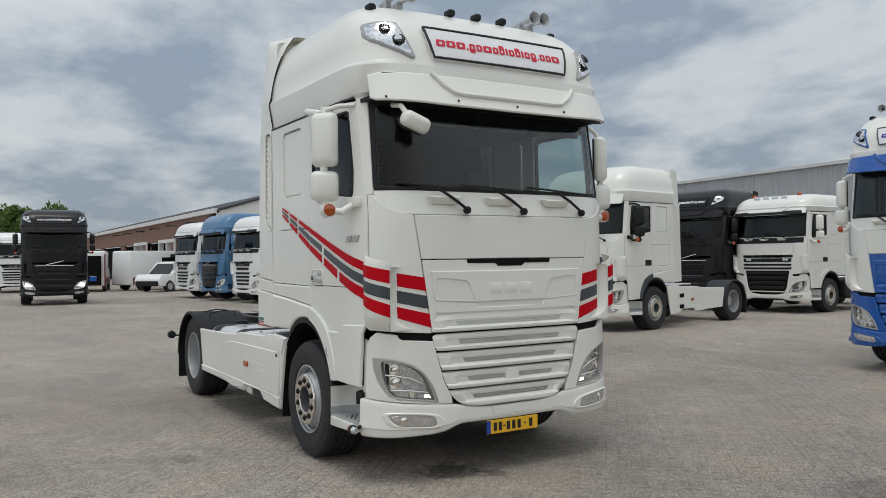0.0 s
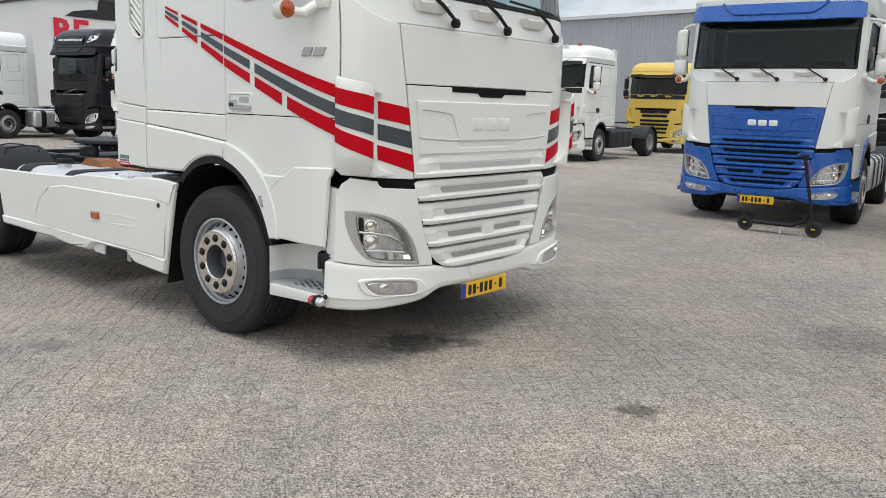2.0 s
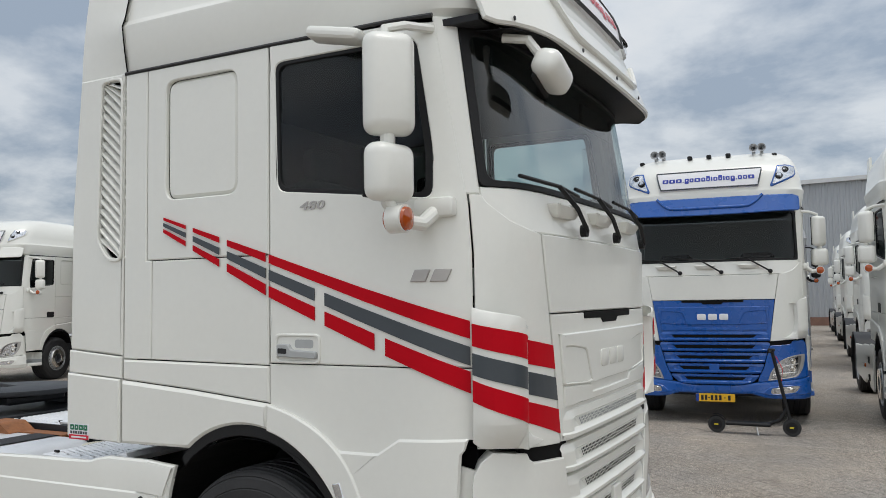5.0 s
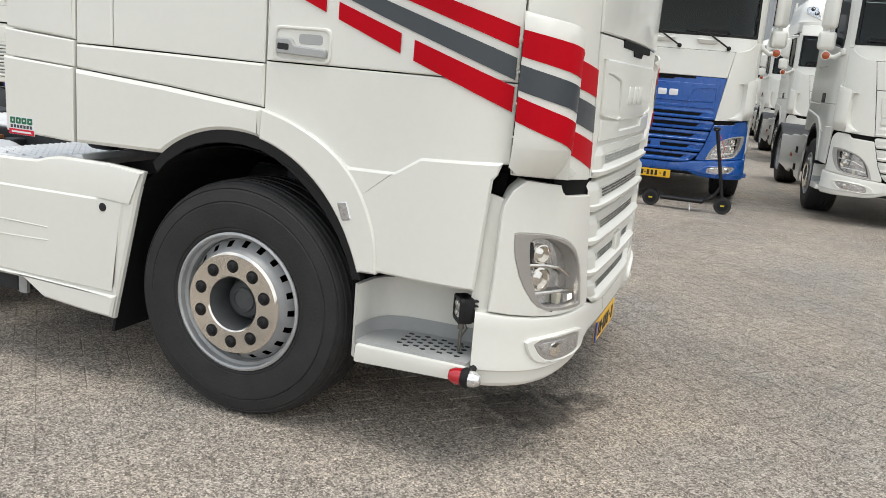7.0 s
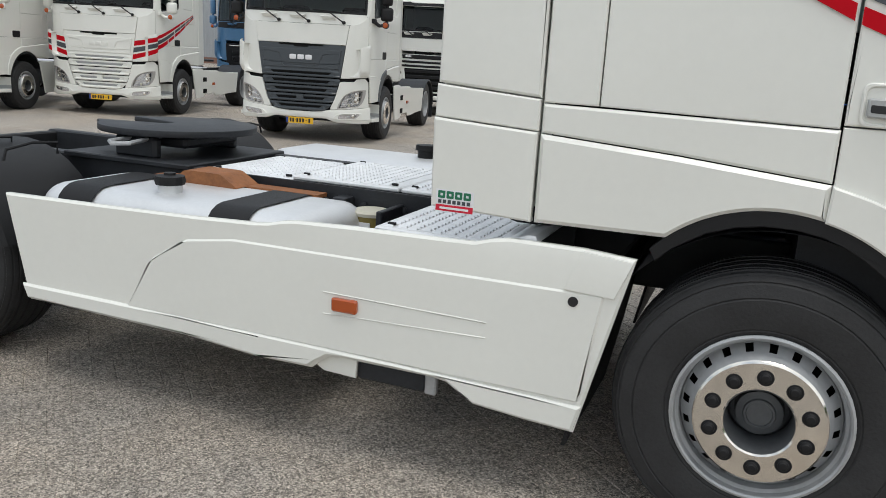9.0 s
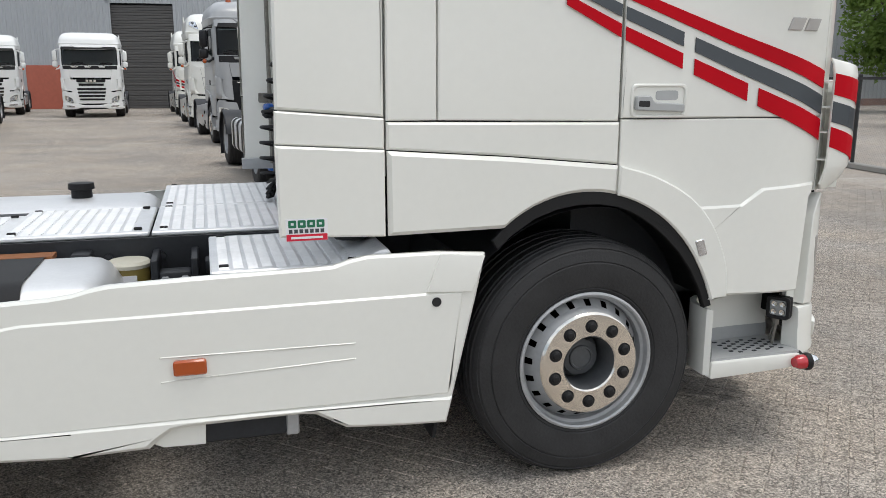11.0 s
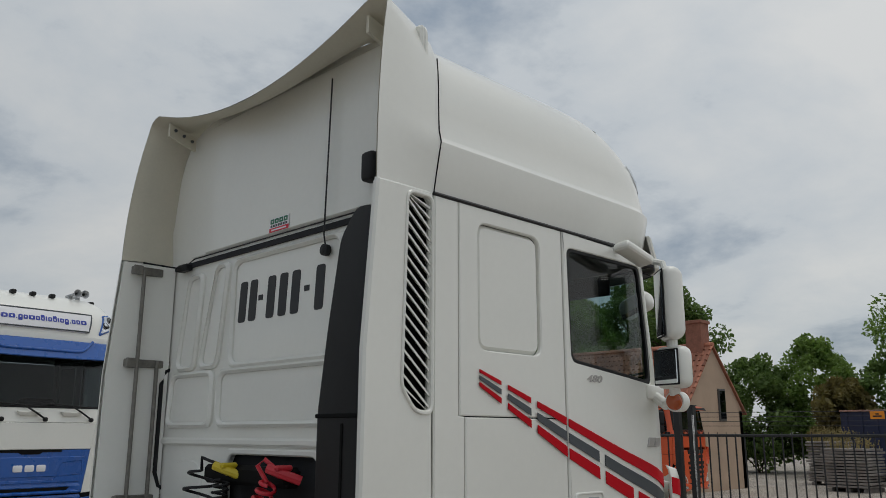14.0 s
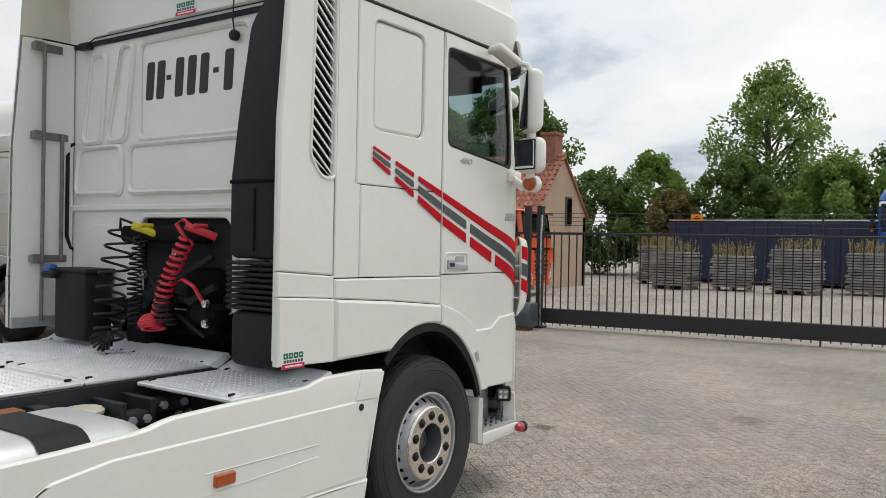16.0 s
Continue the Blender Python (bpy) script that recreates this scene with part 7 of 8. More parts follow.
# stays and brackets inside the left deflector
for z, xr in ((2.965, -0.95), (2.38, -0.845), (1.565, -0.835)):
    part("bracket", boxes((((-1.15 + xr) / 2, 1.165, z), (xr + 1.15, 0.035, 0.05), 0.004), ((-1.12, 1.14, z), (0.06, 0.02, 0.06), 0.004)), WORN, T, "worn grey steel bracket")
for x0, x1, z0, z1 in ((-1.08, -1.08, 1.15, 2.97), (-0.95, -0.95, 1.56, 2.40)):
    bm = bmesh.new()
    tube(bm, [(x0, 1.14, z0), (x1, 1.14, z1)], 0.013, 8)
    part("stay_rod", bm, WORN, T, "thin grey stay rod")
bm = bmesh.new()
tube(bm, [(-0.80, 1.15, 2.37), (-0.88, 1.15, 2.34), (-0.905, 1.15, 2.26), (-0.905, 1.15, 1.72), (-0.88, 1.15, 1.64), (-0.78, 1.15, 1.58)], 0.014, 8)
part("stay_tube", bm, PLASTIC, T, "bent black stay tube")
part("foot_plate", boxes(((-1.10, 1.165, 1.15), (0.34, 0.03, 0.07), 0.004)), STEEL, T)

# rear wall with pressed frames and a low opening
RX = -0.86


def rear_at(u, v, d):
    return (RX - d, -u, v)


def rear(name, loops, mt, parent, d1=0.0, d0=-0.02, bev=0.008, label=""):
    return part(name, shell(loops, rear_at, d0, d1, bev), mt, parent, label)


wall = rear("rear_wall", [[(-1.19, 1.32), (-0.37, 1.32), (-0.37, 1.78), (-0.33, 1.84), (0.44, 1.84), (0.49, 1.78), (0.49, 1.32), (1.2, 1.32), (1.2, 3.034), (-1.19, 3.034)]], WHITE, T, label="white pressed rear wall")
for lp in (rounded([(-0.38, 2.35), (0.60, 2.35), (0.60, 2.93), (-0.38, 2.93)], 0.06), rounded([(-0.48, 2.02), (0.60, 2.02), (0.60, 2.29), (-0.48, 2.29)], 0.05),
           rounded([(-0.72, 2.36), (-0.55, 2.36), (-0.48, 2.93), (-0.60, 2.93)], 0.05), rounded([(-1.0, 2.36), (-0.82, 2.36), (-0.78, 2.90), (-0.92, 2.90)], 0.05),
           rounded([(-1.08, 2.02), (-0.60, 2.02), (-0.60, 2.29), (-1.05, 2.29)], 0.05)):
    us, vs = [q[0] for q in lp], [q[1] for q in lp]
    mu, mv, hu, hv = (min(us) + max(us)) / 2, (min(vs) + max(vs)) / 2, (max(us) - min(us)) / 2, (max(vs) - min(vs)) / 2
    grow = [(mu + (q[0] - mu) * (hu + 0.032) / hu, mv + (q[1] - mv) * (hv + 0.032) / hv) for q in lp]
    rear("pressed_ridge", [grow, lp], WHITE, wall, 0.030, -0.002, 0.015)
    rear("pressed_panel", [lp], WHITE, wall, 0.006, -0.002, 0.002)
rear("ledge", [[(-1.17, 1.885), (0.62, 1.885), (0.62, 1.93), (-1.17, 1.93)]], WHITE, wall, 0.022, -0.002, 0.012)
rear("opening_rim", [rounded([(-0.42, 1.30), (0.54, 1.30), (0.54, 1.80), (0.47, 1.875), (-0.37, 1.875), (-0.42, 1.80)], 0.03), rounded([(-0.37, 1.29), (0.49, 1.29), (0.49, 1.78), (0.44, 1.84), (-0.33, 1.84), (-0.37, 1.78)], 0.03)], WHITE, wall, 0.018, -0.01, 0.008)
rear("hollow", [rounded([(-1.0, 1.36), (-0.62, 1.36), (-0.66, 1.76), (-0.74, 1.80), (-0.92, 1.80), (-0.98, 1.76)], 0.05)], WHITE, wall, 0.008, -0.002, 0.007)
for x0 in (-0.345, -0.24, -0.06, 0.055, 0.17, 0.385):
    rear("number_bar", [rounded([(x0, 2.575), (x0 + 0.075, 2.575), (x0 + 0.09, 2.81), (x0 + 0.015, 2.81)], 0.02)], INK, wall, 0.0085, 0.006, 0.0, "black bar in place of a number")
for x0 in (-0.14, 0.295):
    rear("number_bar", [[(x0, 2.685), (x0 + 0.045, 2.685), (x0 + 0.045, 2.715), (x0, 2.715)]], INK, wall, 0.0085, 0.006, 0.0)
seam = bmesh.new()
tube(seam, [(RX - 0.012, 1.05, 2.99), (RX - 0.012, 0.9, 3.035), (RX - 0.012, 0.0, 3.037), (RX - 0.012, -0.9, 3.035)], 0.004, 6)
part("roof_seal", seam, INK, T, "black roof seal")

# roof rear: wall, fairing and its aged inside
rw = part("roof_rear_wall", shell([rounded([(-0.98, 3.04), (1.19, 3.04), (1.19, 3.90), (-0.80, 3.90), (-0.92, 3.86)], 0.06)], rear_at, -0.02, 0.002, 0.01), WHITE, T, "plain roof rear wall")
rear("raised_field", [rounded([(-0.78, 3.045), (1.185, 3.045), (1.185, 3.895), (-0.68, 3.895)], 0.03)], WHITE, rw, 0.016, -0.002, 0.012)


def fair_edge(a):
    """The fairing's rear edge: a from 0 at the right foot to 1 at the left foot; (x, y, z)."""
    t = abs(2 * a - 1)
    s = -1 if a < 0.5 else 1
    if t > 0.55:
        f = (t - 0.55) / 0.45
        return (-1.19 + 0.09 * (1 - f) ** 2, s * (1.245 - 0.055 * (1 - f) ** 1.5), 3.03 + 0.90 * (1 - f))
    if t > 0.42:
        f = (t - 0.42) / 0.13
        q = radians(90 * f)
        return (-1.10, s * (1.07 + 0.12 * math.sin(q)), 3.93 + 0.06 * math.cos(q))
    y = t / 0.42 * 1.07
    return (-1.10, s * y, 3.79 + 0.20 * (y / 1.07) ** 2)


def fair_front(a):
    t = abs(2 * a - 1)
    s = -1 if a < 0.5 else 1
    if t > 0.55:
        f = (t - 0.55) / 0.45
        z = 3.03 + 0.735 * (1 - f)
        w = float(np.interp(z, (3.03, 3.12, 3.27, 3.30, 3.312, 3.45, 3.56, 3.66, 3.77), (1.240, 1.256, 1.282, 1.272, 1.266, 1.246, 1.226, 1.200, 1.158)))
        lean = 0.09 * ((z - 3.03) / 0.735) ** 2.5
        return (-0.846 + lean, s * (w + 0.006 * lean / 0.09), z)
    y = t / 0.55 * 1.155
    return (-0.846 + 0.09 * max(0.0, min(1.0, (y - 0.75) / 0.3)), s * y, float(np.interp(y, (0, 0.60, 0.80, 0.95, 1.05, 1.11, 1.155), (3.975, 3.97, 3.965, 3.965, 3.945, 3.88, 3.765))))


for nm, mt, off in (("roof_fairing", WHITE, 0.0), ("fairing_inside", BEIGE, 0.022)):
    bm = bmesh.new()
    rows = []
    N = 56
    for k in range(6):
        row = []
        for i in range(N + 1):
            a = i / N
            p, q = Vector(fair_front(a)), Vector(fair_edge(a))
            f = k / 5
            v = p.lerp(q, f)
            t = abs(2 * a - 1)
            v.z -= 0.05 * math.sin(math.pi * f) * (1 if t < 0.5 else 0)
            c = Vector((v.x, 0, 3.3))
            v += (c - v).normalized() * off * (1 if k < 5 else 0.3)
            row.append(bm.verts.new(v))
        rows.append(row)
    for r0, r1 in zip(rows, rows[1:]):
        for i in range(N):
            bm.faces.new((r0[i], r0[i + 1], r1[i + 1], r1[i]))
    part(nm, bm, mt, T, "white roof fairing" if off == 0 else "cream inside of the roof fairing", smooth=0.9)
for y in (-1.0, 1.0):
    gs = bmesh.new()
    prism(gs, [(-1.06, 3.93), (-0.87, 3.87), (-0.87, 3.78), (-1.06, 3.84)], y - 0.01, y + 0.01)
    part("gusset", gs, BEIGE, T, "cream gusset plate")
for s in (-1, 1):
    sm = bmesh.new()
    front = [Vector(fair_front(0.5 - s * -0.5 * (0.56 + 0.44 * i / 12))) for i in range(13)]
    tube(sm, [p + Vector((0.002, s * 0.001, 0)) for p in front], 0.0035, 5)
    part("fairing_seam", sm, DARKGAP, T, "thin dark seam before the fairing")
for i in range(3):
    bh = bmesh.new()
    lathe(bh, [(0.012, 0), (0.010, 0.008), (0, 0.009)], 8, Matrix.Translation((-1.02 + i * 0.06, 0.988, 3.885 - i * 0.022)) @ Matrix.Diagonal((1, -1, 1, 1)))
    part("gusset_bolt", bh, CHAR, T)
ant = bmesh.new()
tube(ant, [(RX - 0.03, -0.505, 2.86), (RX - 0.05, -0.508, 2.95), (RX - 0.05, -0.535, 3.80)], 0.0045, 6)
part("antenna", ant, INK, T, "thin black antenna")
ab = bmesh.new()
lathe(ab, [(0.03, 0.0), (0.03, 0.03), (0.0, 0.035)], 14, Matrix.Translation((RX - 0.02, -0.505, 2.87)) @ Matrix.Rotation(radians(90), 4, "Z"))
part("antenna_base", ab, PLASTIC, T)
part("rear_lamp", boxes(((RX - 0.05, -0.875, 3.225), (0.08, 0.09, 0.15), 0.022, None, 3)), PLASTIC, T, "small black rear work lamp")
clip = bmesh.new()
tube(clip, [(RX - 0.02, 0.95, 2.97), (-1.08, 1.17, 3.02)], 0.006, 6)
box(clip, (RX - 0.03, 0.98, 2.985), (0.05, 0.12, 0.045), 0.008)
part("fairing_stay", clip, PLASTIC, T)


def dealer_badge(parent, where, w, h):
    """A small badge: green blocks, grey blocks and a red band, with no words."""
    g = part("badge", shell([rrect(-w / 2, -h / 2, w / 2, h / 2)], where, 0.0, 0.002, 0.0), SIGNW, parent, "small white badge with green, grey and red blocks")
    for i in range(4):
        x = -w * 0.44 + i * w * 0.225
        part("badge_block", shell([rounded([(x, 0.10 * h), (x + w * 0.19, 0.10 * h), (x + w * 0.19, 0.44 * h), (x, 0.44 * h)], 0.004, 2), rrect(x + w * 0.06, 0.21 * h, x + w * 0.13, 0.33 * h)], where, 0.002, 0.0035, 0.0), GREENINK, g)
    for i in range(7):
        x = -w * 0.43 + i * w * 0.126
        part("badge_block", shell([rrect(x, -0.14 * h, x + w * 0.085, 0.03 * h)], where, 0.002, 0.0035, 0.0), CHAR, g)
    part("badge_band", shell([rrect(-w * 0.49, -0.49 * h, w * 0.49, -0.20 * h)], where, 0.002, 0.0035, 0.0), REDINK, g)
    part("badge_line", shell([rrect(-w * 0.38, -0.40 * h, w * 0.38, -0.30 * h)], where, 0.0035, 0.0045, 0.0), SIGNW, g)


dealer_badge(T, lambda u, v, d: cab_at(-sx(-1.152 + u), 1.142 + v, 0.0195 + d), 0.152, 0.082)
dealer_badge(T, lambda u, v, d: rear_at(0.05 + u, 3.095 + v, 0.018 + d), 0.19, 0.08)

# black intake duct behind the cab, with a ribbed bellows
duct = bmesh.new()
prism(duct, rounded([(0.60, 1.62), (0.98, 1.62), (1.0, 2.0), (1.02, 3.0), (0.86, 3.02), (0.74, 2.88), (0.66, 2.45), (0.60, 2.05)], 0.05), 0.0, 0.11, "x", 0.02)
for v in duct.verts:
    v.co = Vector((RX - 0.02 - v.co.x, -v.co.y, v.co.z))
d0 = part("intake_duct", duct, PLASTIC, T, "tall black air intake duct")
part("duct_joint", boxes(((RX - 0.075, -0.80, 2.035), (0.125, 0.40, 0.02), 0.005)), DARKGAP, d0)
part("duct_groove", boxes(((RX - 0.13, -0.80, 1.83), (0.01, 0.018, 0.34), 0.003)), DARKGAP, d0)
for i in range(9):
    part("bellows_rib", boxes(((RX - 0.08, -0.82, 1.355 + i * 0.03), (0.17, 0.42, 0.02), 0.008)), PLASTIC, d0)
part("duct_foot", boxes(((RX - 0.08, -0.85, 1.19), (0.18, 0.40, 0.30), 0.05, None, 3)), PLASTIC, d0)

# cab inside
part("bulkhead", boxes(((-0.80, 0, 2.2), (0.05, 2.36, 1.7))), SEAT, T, "dark inner rear wall")
part("headliner", boxes(((0.15, 0, 3.0), (2.05, 2.36, 0.03))), SEAT, T, "dark headliner")
part("cab_floor", boxes(((0.12, 0, 1.36), (1.95, 2.3, 0.06))), SEAT, T)
part("bunk", boxes(((-0.5, 0, 1.75), (0.55, 2.2, 0.5), 0.06)), SEAT, T, "dark bunk")
part("dashboard", boxes(((1.02, 0, 2.10), (0.42, 2.1, 0.28), 0.08, None, 3), ((0.82, 0.55, 2.12), (0.3, 0.6, 0.3), 0.06)), PLASTIC, T, "black dashboard")
for y in (-0.62, 0.62):
    se = part("seat", boxes(((0.25, y, 1.75), (0.5, 0.5, 0.16), 0.05, None, 2), ((0.0, y, 2.12), (0.14, 0.48, 0.66), 0.05, None, 2)), SEAT, T, "dark fabric seat")
    part("headrest", boxes(((-0.03, y, 2.54), (0.10, 0.28, 0.18), 0.04, None, 2)), SEAT, se)
sw = bmesh.new()
tube(sw, [Vector((0.62, 0.62, 2.27)) + Matrix.Rotation(radians(-55), 4, "Y") @ Vector((0, 0.22 * math.cos(a), 0.22 * math.sin(a))) for a in [2 * math.pi * i / 24 for i in range(25)]], 0.016, 6, False)
tube(sw, [(0.62, 0.42, 2.27), (0.62, 0.82, 2.27)], 0.02, 6)
tube(sw, [(0.62, 0.62, 2.27), (0.80, 0.62, 2.12)], 0.03, 6)
part("steering_wheel", sw, PLASTIC, T, "black steering wheel")
for y in (-0.62, 0.1, 0.7):
    part("sun_blind", boxes(((1.10, y, 2.90), (0.02, 0.55, 0.14), 0.005)), SEAT, T)

# front mirror over the windscreen corner
fm = bmesh.new()
fmr = Matrix.Rotation(radians(-20), 4, "X") @ Matrix.Rotation(radians(18), 4, "Y")
box(fm, (1.40, -0.905, 2.795), (0.13, 0.24, 0.13), 0.05, fmr, 4)
tube(fm, [(1.21, -1.0, 2.95), (1.32, -0.985, 2.93), (1.385, -0.95, 2.83)], 0.022, 8)
fmo = part("front_mirror", fm, WHITE, T, "white kerb mirror above the windscreen")
part("mirror_glass", boxes(((1.352, -0.90, 2.765), (0.02, 0.18, 0.085), 0.008, fmr)), PLASTIC, fmo)
km = bmesh.new()
box(km, (0.60, -1.39, 2.95), (0.28, 0.11, 0.055), 0.025, Matrix.Rotation(radians(12), 4, "Y") @ Matrix.Rotation(radians(-8), 4, "X"), 3)
tube(km, [(0.62, -1.24, 3.0), (0.62, -1.35, 2.98)], 0.02, 8)
part("kerb_mirror", km, WHITE, T, "white kerb mirror over the door window")

# lamp, beacon and markers on the step
wm = Matrix.Translation((0.985, -1.20, 0.660)) @ Matrix.Rotation(radians(-55), 4, "Z")
wl0 = part("work_lamp", moved(boxes(((0, 0.028, 0), (0.105, 0.05, 0.105), 0.016, None, 2)), wm), PLASTIC, T, "small square black work lamp on the step")
for i in range(5):
    part("cooling_rib", moved(boxes(((0, 0.056, -0.04 + i * 0.02), (0.09, 0.022, 0.006), 0.002)), wm), PLASTIC, wl0)
part("lamp_rim", moved(shell([rounded([(-0.052, -0.052), (0.052, -0.052), (0.052, 0.052), (-0.052, 0.052)], 0.02), rounded([(-0.036, -0.036), (0.036, -0.036), (0.036, 0.036), (-0.036, 0.036)], 0.012)], lambda u, v, d: (u, -d, v), -0.01, 0.008, 0.003), wm), PLASTIC, wl0)
part("lens", moved(boxes(((0, 0.001, 0), (0.074, 0.006, 0.074), 0.002)), wm), GREYPL, wl0, "grey lamp face")
for u in (-0.018, 0.018):
    for v in (-0.018, 0.018):
        bm = bmesh.new()
        lathe(bm, [(0.014, 0.0), (0.012, 0.003), (0.004, 0.001), (0, 0.003)], 10, wm @ Matrix.Translation((u, -0.003, v)) @ Matrix.Diagonal((1, -1, 1, 1)))
        part("led", bm, CHROME, wl0)
st = bmesh.new()
tube(st, [(0.995, -1.18, 0.612), (0.995, -1.18, 0.575)], 0.014, 8)
tube(st, [(0.995, -1.18, 0.575), (0.99, -1.17, 0.48)], 0.007, 6)
tube(st, [(0.985, -1.15, 0.62), (1.01, -1.15, 0.57), (0.985, -1.16, 0.52), (1.0, -1.14, 0.485)], 0.004, 5)
part("lamp_stem", st, WORN, wl0)
bl = bmesh.new()
lathe(bl, [(0.0, -0.05), (0.022, -0.05), (0.032, -0.03), (0.034, 0.0)], 16, Matrix.Translation((1.06, -1.305, 0.43)) @ Matrix.Rotation(radians(-90), 4, "Z"))
bl0 = part("outline_lamp", bl, REDLENS, T, "red and clear outline lamp on the step edge")
b2 = bmesh.new()
lathe(b2, [(0.036, 0.0), (0.04, 0.01), (0.04, 0.025), (0.034, 0.03)], 16, Matrix.Translation((1.06, -1.305, 0.43)) @ Matrix.Rotation(radians(-90), 4, "Z"))
tube(b2, [(1.08, -1.30, 0.43), (1.08, -1.24, 0.45)], 0.015, 8)
part("rubber_collar", b2, PLASTIC, bl0)
b3 = bmesh.new()
lathe(b3, [(0.032, 0.03), (0.03, 0.05), (0.02, 0.07), (0.0, 0.072)], 16, Matrix.Translation((1.06, -1.305, 0.43)) @ Matrix.Rotation(radians(-90), 4, "Z"))
part("clear_end", b3, LAMP, bl0)
panel("wing_marker", [rounded([(0.474, 1.012), (0.516, 1.022), (0.540, 0.952), (0.500, 0.944)], 0.008)], LAMP, T, 0.0295, 0.0, 0.003, side=-1, label="clear wing marker lamp")
rl = bmesh.new()
tube(rl, [(-4.62, -1.0, 0.72), (-4.68, -1.33, 0.74)], 0.012, 6)
lathe(rl, [(0.0, -0.04), (0.05, -0.03), (0.055, 0.02), (0.0, 0.03)], 14, Matrix.Translation((-4.68, -1.35, 0.75)) @ Matrix.Rotation(radians(90), 4, "Z"))
part("stalk_lamp", rl, PLASTIC, T, "black lamp on a stalk")

# catwalk plates
def tread_plate(x0, x1, y0, y1, z, along="x"):
    p = part("deck_plate", boxes((((x0 + x1) / 2, (y0 + y1) / 2, z), (x1 - x0, y1 - y0, 0.022), 0.006)), ALU, T, "perforated aluminium catwalk plate")
    tr = bmesh.new()
    n = int((y1 - y0 - 0.05) / 0.038)
    m = int((x1 - x0 - 0.06) / 0.052)
    for i in range(m):
        for k in range(n):
            cx, cy = x0 + 0.05 + i * 0.052, y0 + 0.035 + k * 0.038 + (0.019 if i % 2 else 0)
            if cy > y1 - 0.03:
                continue
            a = [tr.verts.new(q) for q in ((cx - 0.02, cy - 0.011, z + 0.0112), (cx + 0.02, cy - 0.011, z + 0.0112), (cx + 0.016, cy, z + 0.019), (cx - 0.016, cy, z + 0.019), (cx + 0.02, cy + 0.011, z + 0.0112), (cx - 0.02, cy + 0.011, z + 0.0112))]
            tr.faces.new((a[0], a[1], a[2], a[3]))
            tr.faces.new((a[3], a[2], a[4], a[5]))
            tr.faces.new((a[0], a[3], a[5]))
            tr.faces.new((a[1], a[4], a[2]))
    part("tread", tr, ALU, p, kind="stuff")
    for cx in (x0 + 0.05, x1 - 0.05):
        for cy in (y0 + 0.06, y1 - 0.06):
            part("clip", boxes(((cx, cy, z + 0.018), (0.035, 0.015, 0.012), 0.003)), PLASTIC, p)
    return p


tread_plate(-1.74, -0.95, -0.47, 0.28, 1.01)
tread_plate(-2.36, -1.75, -0.47, 0.28, 1.01)
tread_plate(-2.92, -2.37, -0.47, 0.28, 0.99)
tread_plate(-1.74, -0.95, 0.285, 1.20, 1.01)
tread_plate(-1.50, -0.92, -1.235, -0.52, 0.985)
fl = bmesh.new()
prism(fl, [(-1.03, 1.018), (-0.925, 1.075), (-0.89, 1.078), (-0.87, 1.05), (-0.97, 0.99)], -0.5, 1.2, "y", 0.006)
prism(fl, [(-0.99, 0.992), (-0.87, 1.045), (-0.84, 1.046), (-0.825, 1.02), (-0.93, 0.97)], -1.235, -0.505, "y", 0.006)
part("deck_upstand", fl, ALU, T, "bent aluminium upstand")
sd = bmesh.new()
box(sd, (-1.9, -0.49, 0.90), (2.1, 0.02, 0.20))
for i in range(8):
    lathe(sd, [(0.018, 0), (0.018, 0.02), (0, 0.022)], 8, Matrix.Translation((-2.8 + i * 0.22, -0.5, 0.92)) @ Matrix.Diagonal((1, -1, 1, 1)))
for x in (-1.72, -1.56):
    box(sd, (x, -0.62, 0.84), (0.03, 0.26, 0.22), 0.005)
part("frame_plate", sd, FRAME, T, "dark frame side with bolts")
for x, y, z, w, h in ((-1.64, -0.70, 0.86, 0.13, 0.07), (-1.42, -0.66, 0.90, 0.20, 0.06), (-1.30, -0.58, 0.82, 0.10, 0.16), (-2.02, -0.54, 0.90, 0.08, 0.12)):
    fb = part("frame_bracket", boxes(((x, y, z), (w, 0.10, h), 0.012, None, 2)), FRAME, T, "dark steel bracket")
    for k in (-0.3, 0.3):
        bm = bmesh.new()
        lathe(bm, [(0.022, 0), (0.020, 0.018), (0, 0.02)], 6, Matrix.Translation((x + k * w, y - 0.05, z)) @ Matrix.Diagonal((1, -1, 1, 1)))
        part("bolt_head", bm, STEEL, fb)

# right fuel tank, straps, cap, and the filter pot beside it
tk = bmesh.new()
box(tk, (-2.62, -0.86, 0.67), (1.55, 0.66, 0.58), 0.13, None, 5)
tank = part("fuel_tank", tk, TANK, T, "silver aluminium fuel tank")
for x in (-3.12, -2.25):
    bm = bmesh.new()
    box(bm, (x, -0.86, 0.67), (0.06, 0.675, 0.595), 0.135, None, 5)
    part("tank_strap", bm, PLASTIC, tank, "black rubber tank strap")
cp = bmesh.new()
lathe(cp, [(0.058, 0.93), (0.058, 1.00)], 20, Matrix.Translation((-2.72, -0.98, 0)) @ Matrix.Rotation(radians(90), 4, "X") @ Matrix.Diagonal((1, 1, -1, 1)))
part("filler_neck", cp, TANK, tank)
cp = bmesh.new()
lathe(cp, [(0.07, 0.998), (0.074, 1.013), (0.07, 1.038), (0.03, 1.043), (0.028, 1.053), (0, 1.053)], 12, Matrix.Translation((-2.72, -0.98, 0)) @ Matrix.Rotation(radians(90), 4, "X") @ Matrix.Diagonal((1, 1, -1, 1)))
part("tank_cap", cp, PLASTIC, tank, "black ribbed tank cap")
tk = bmesh.new()
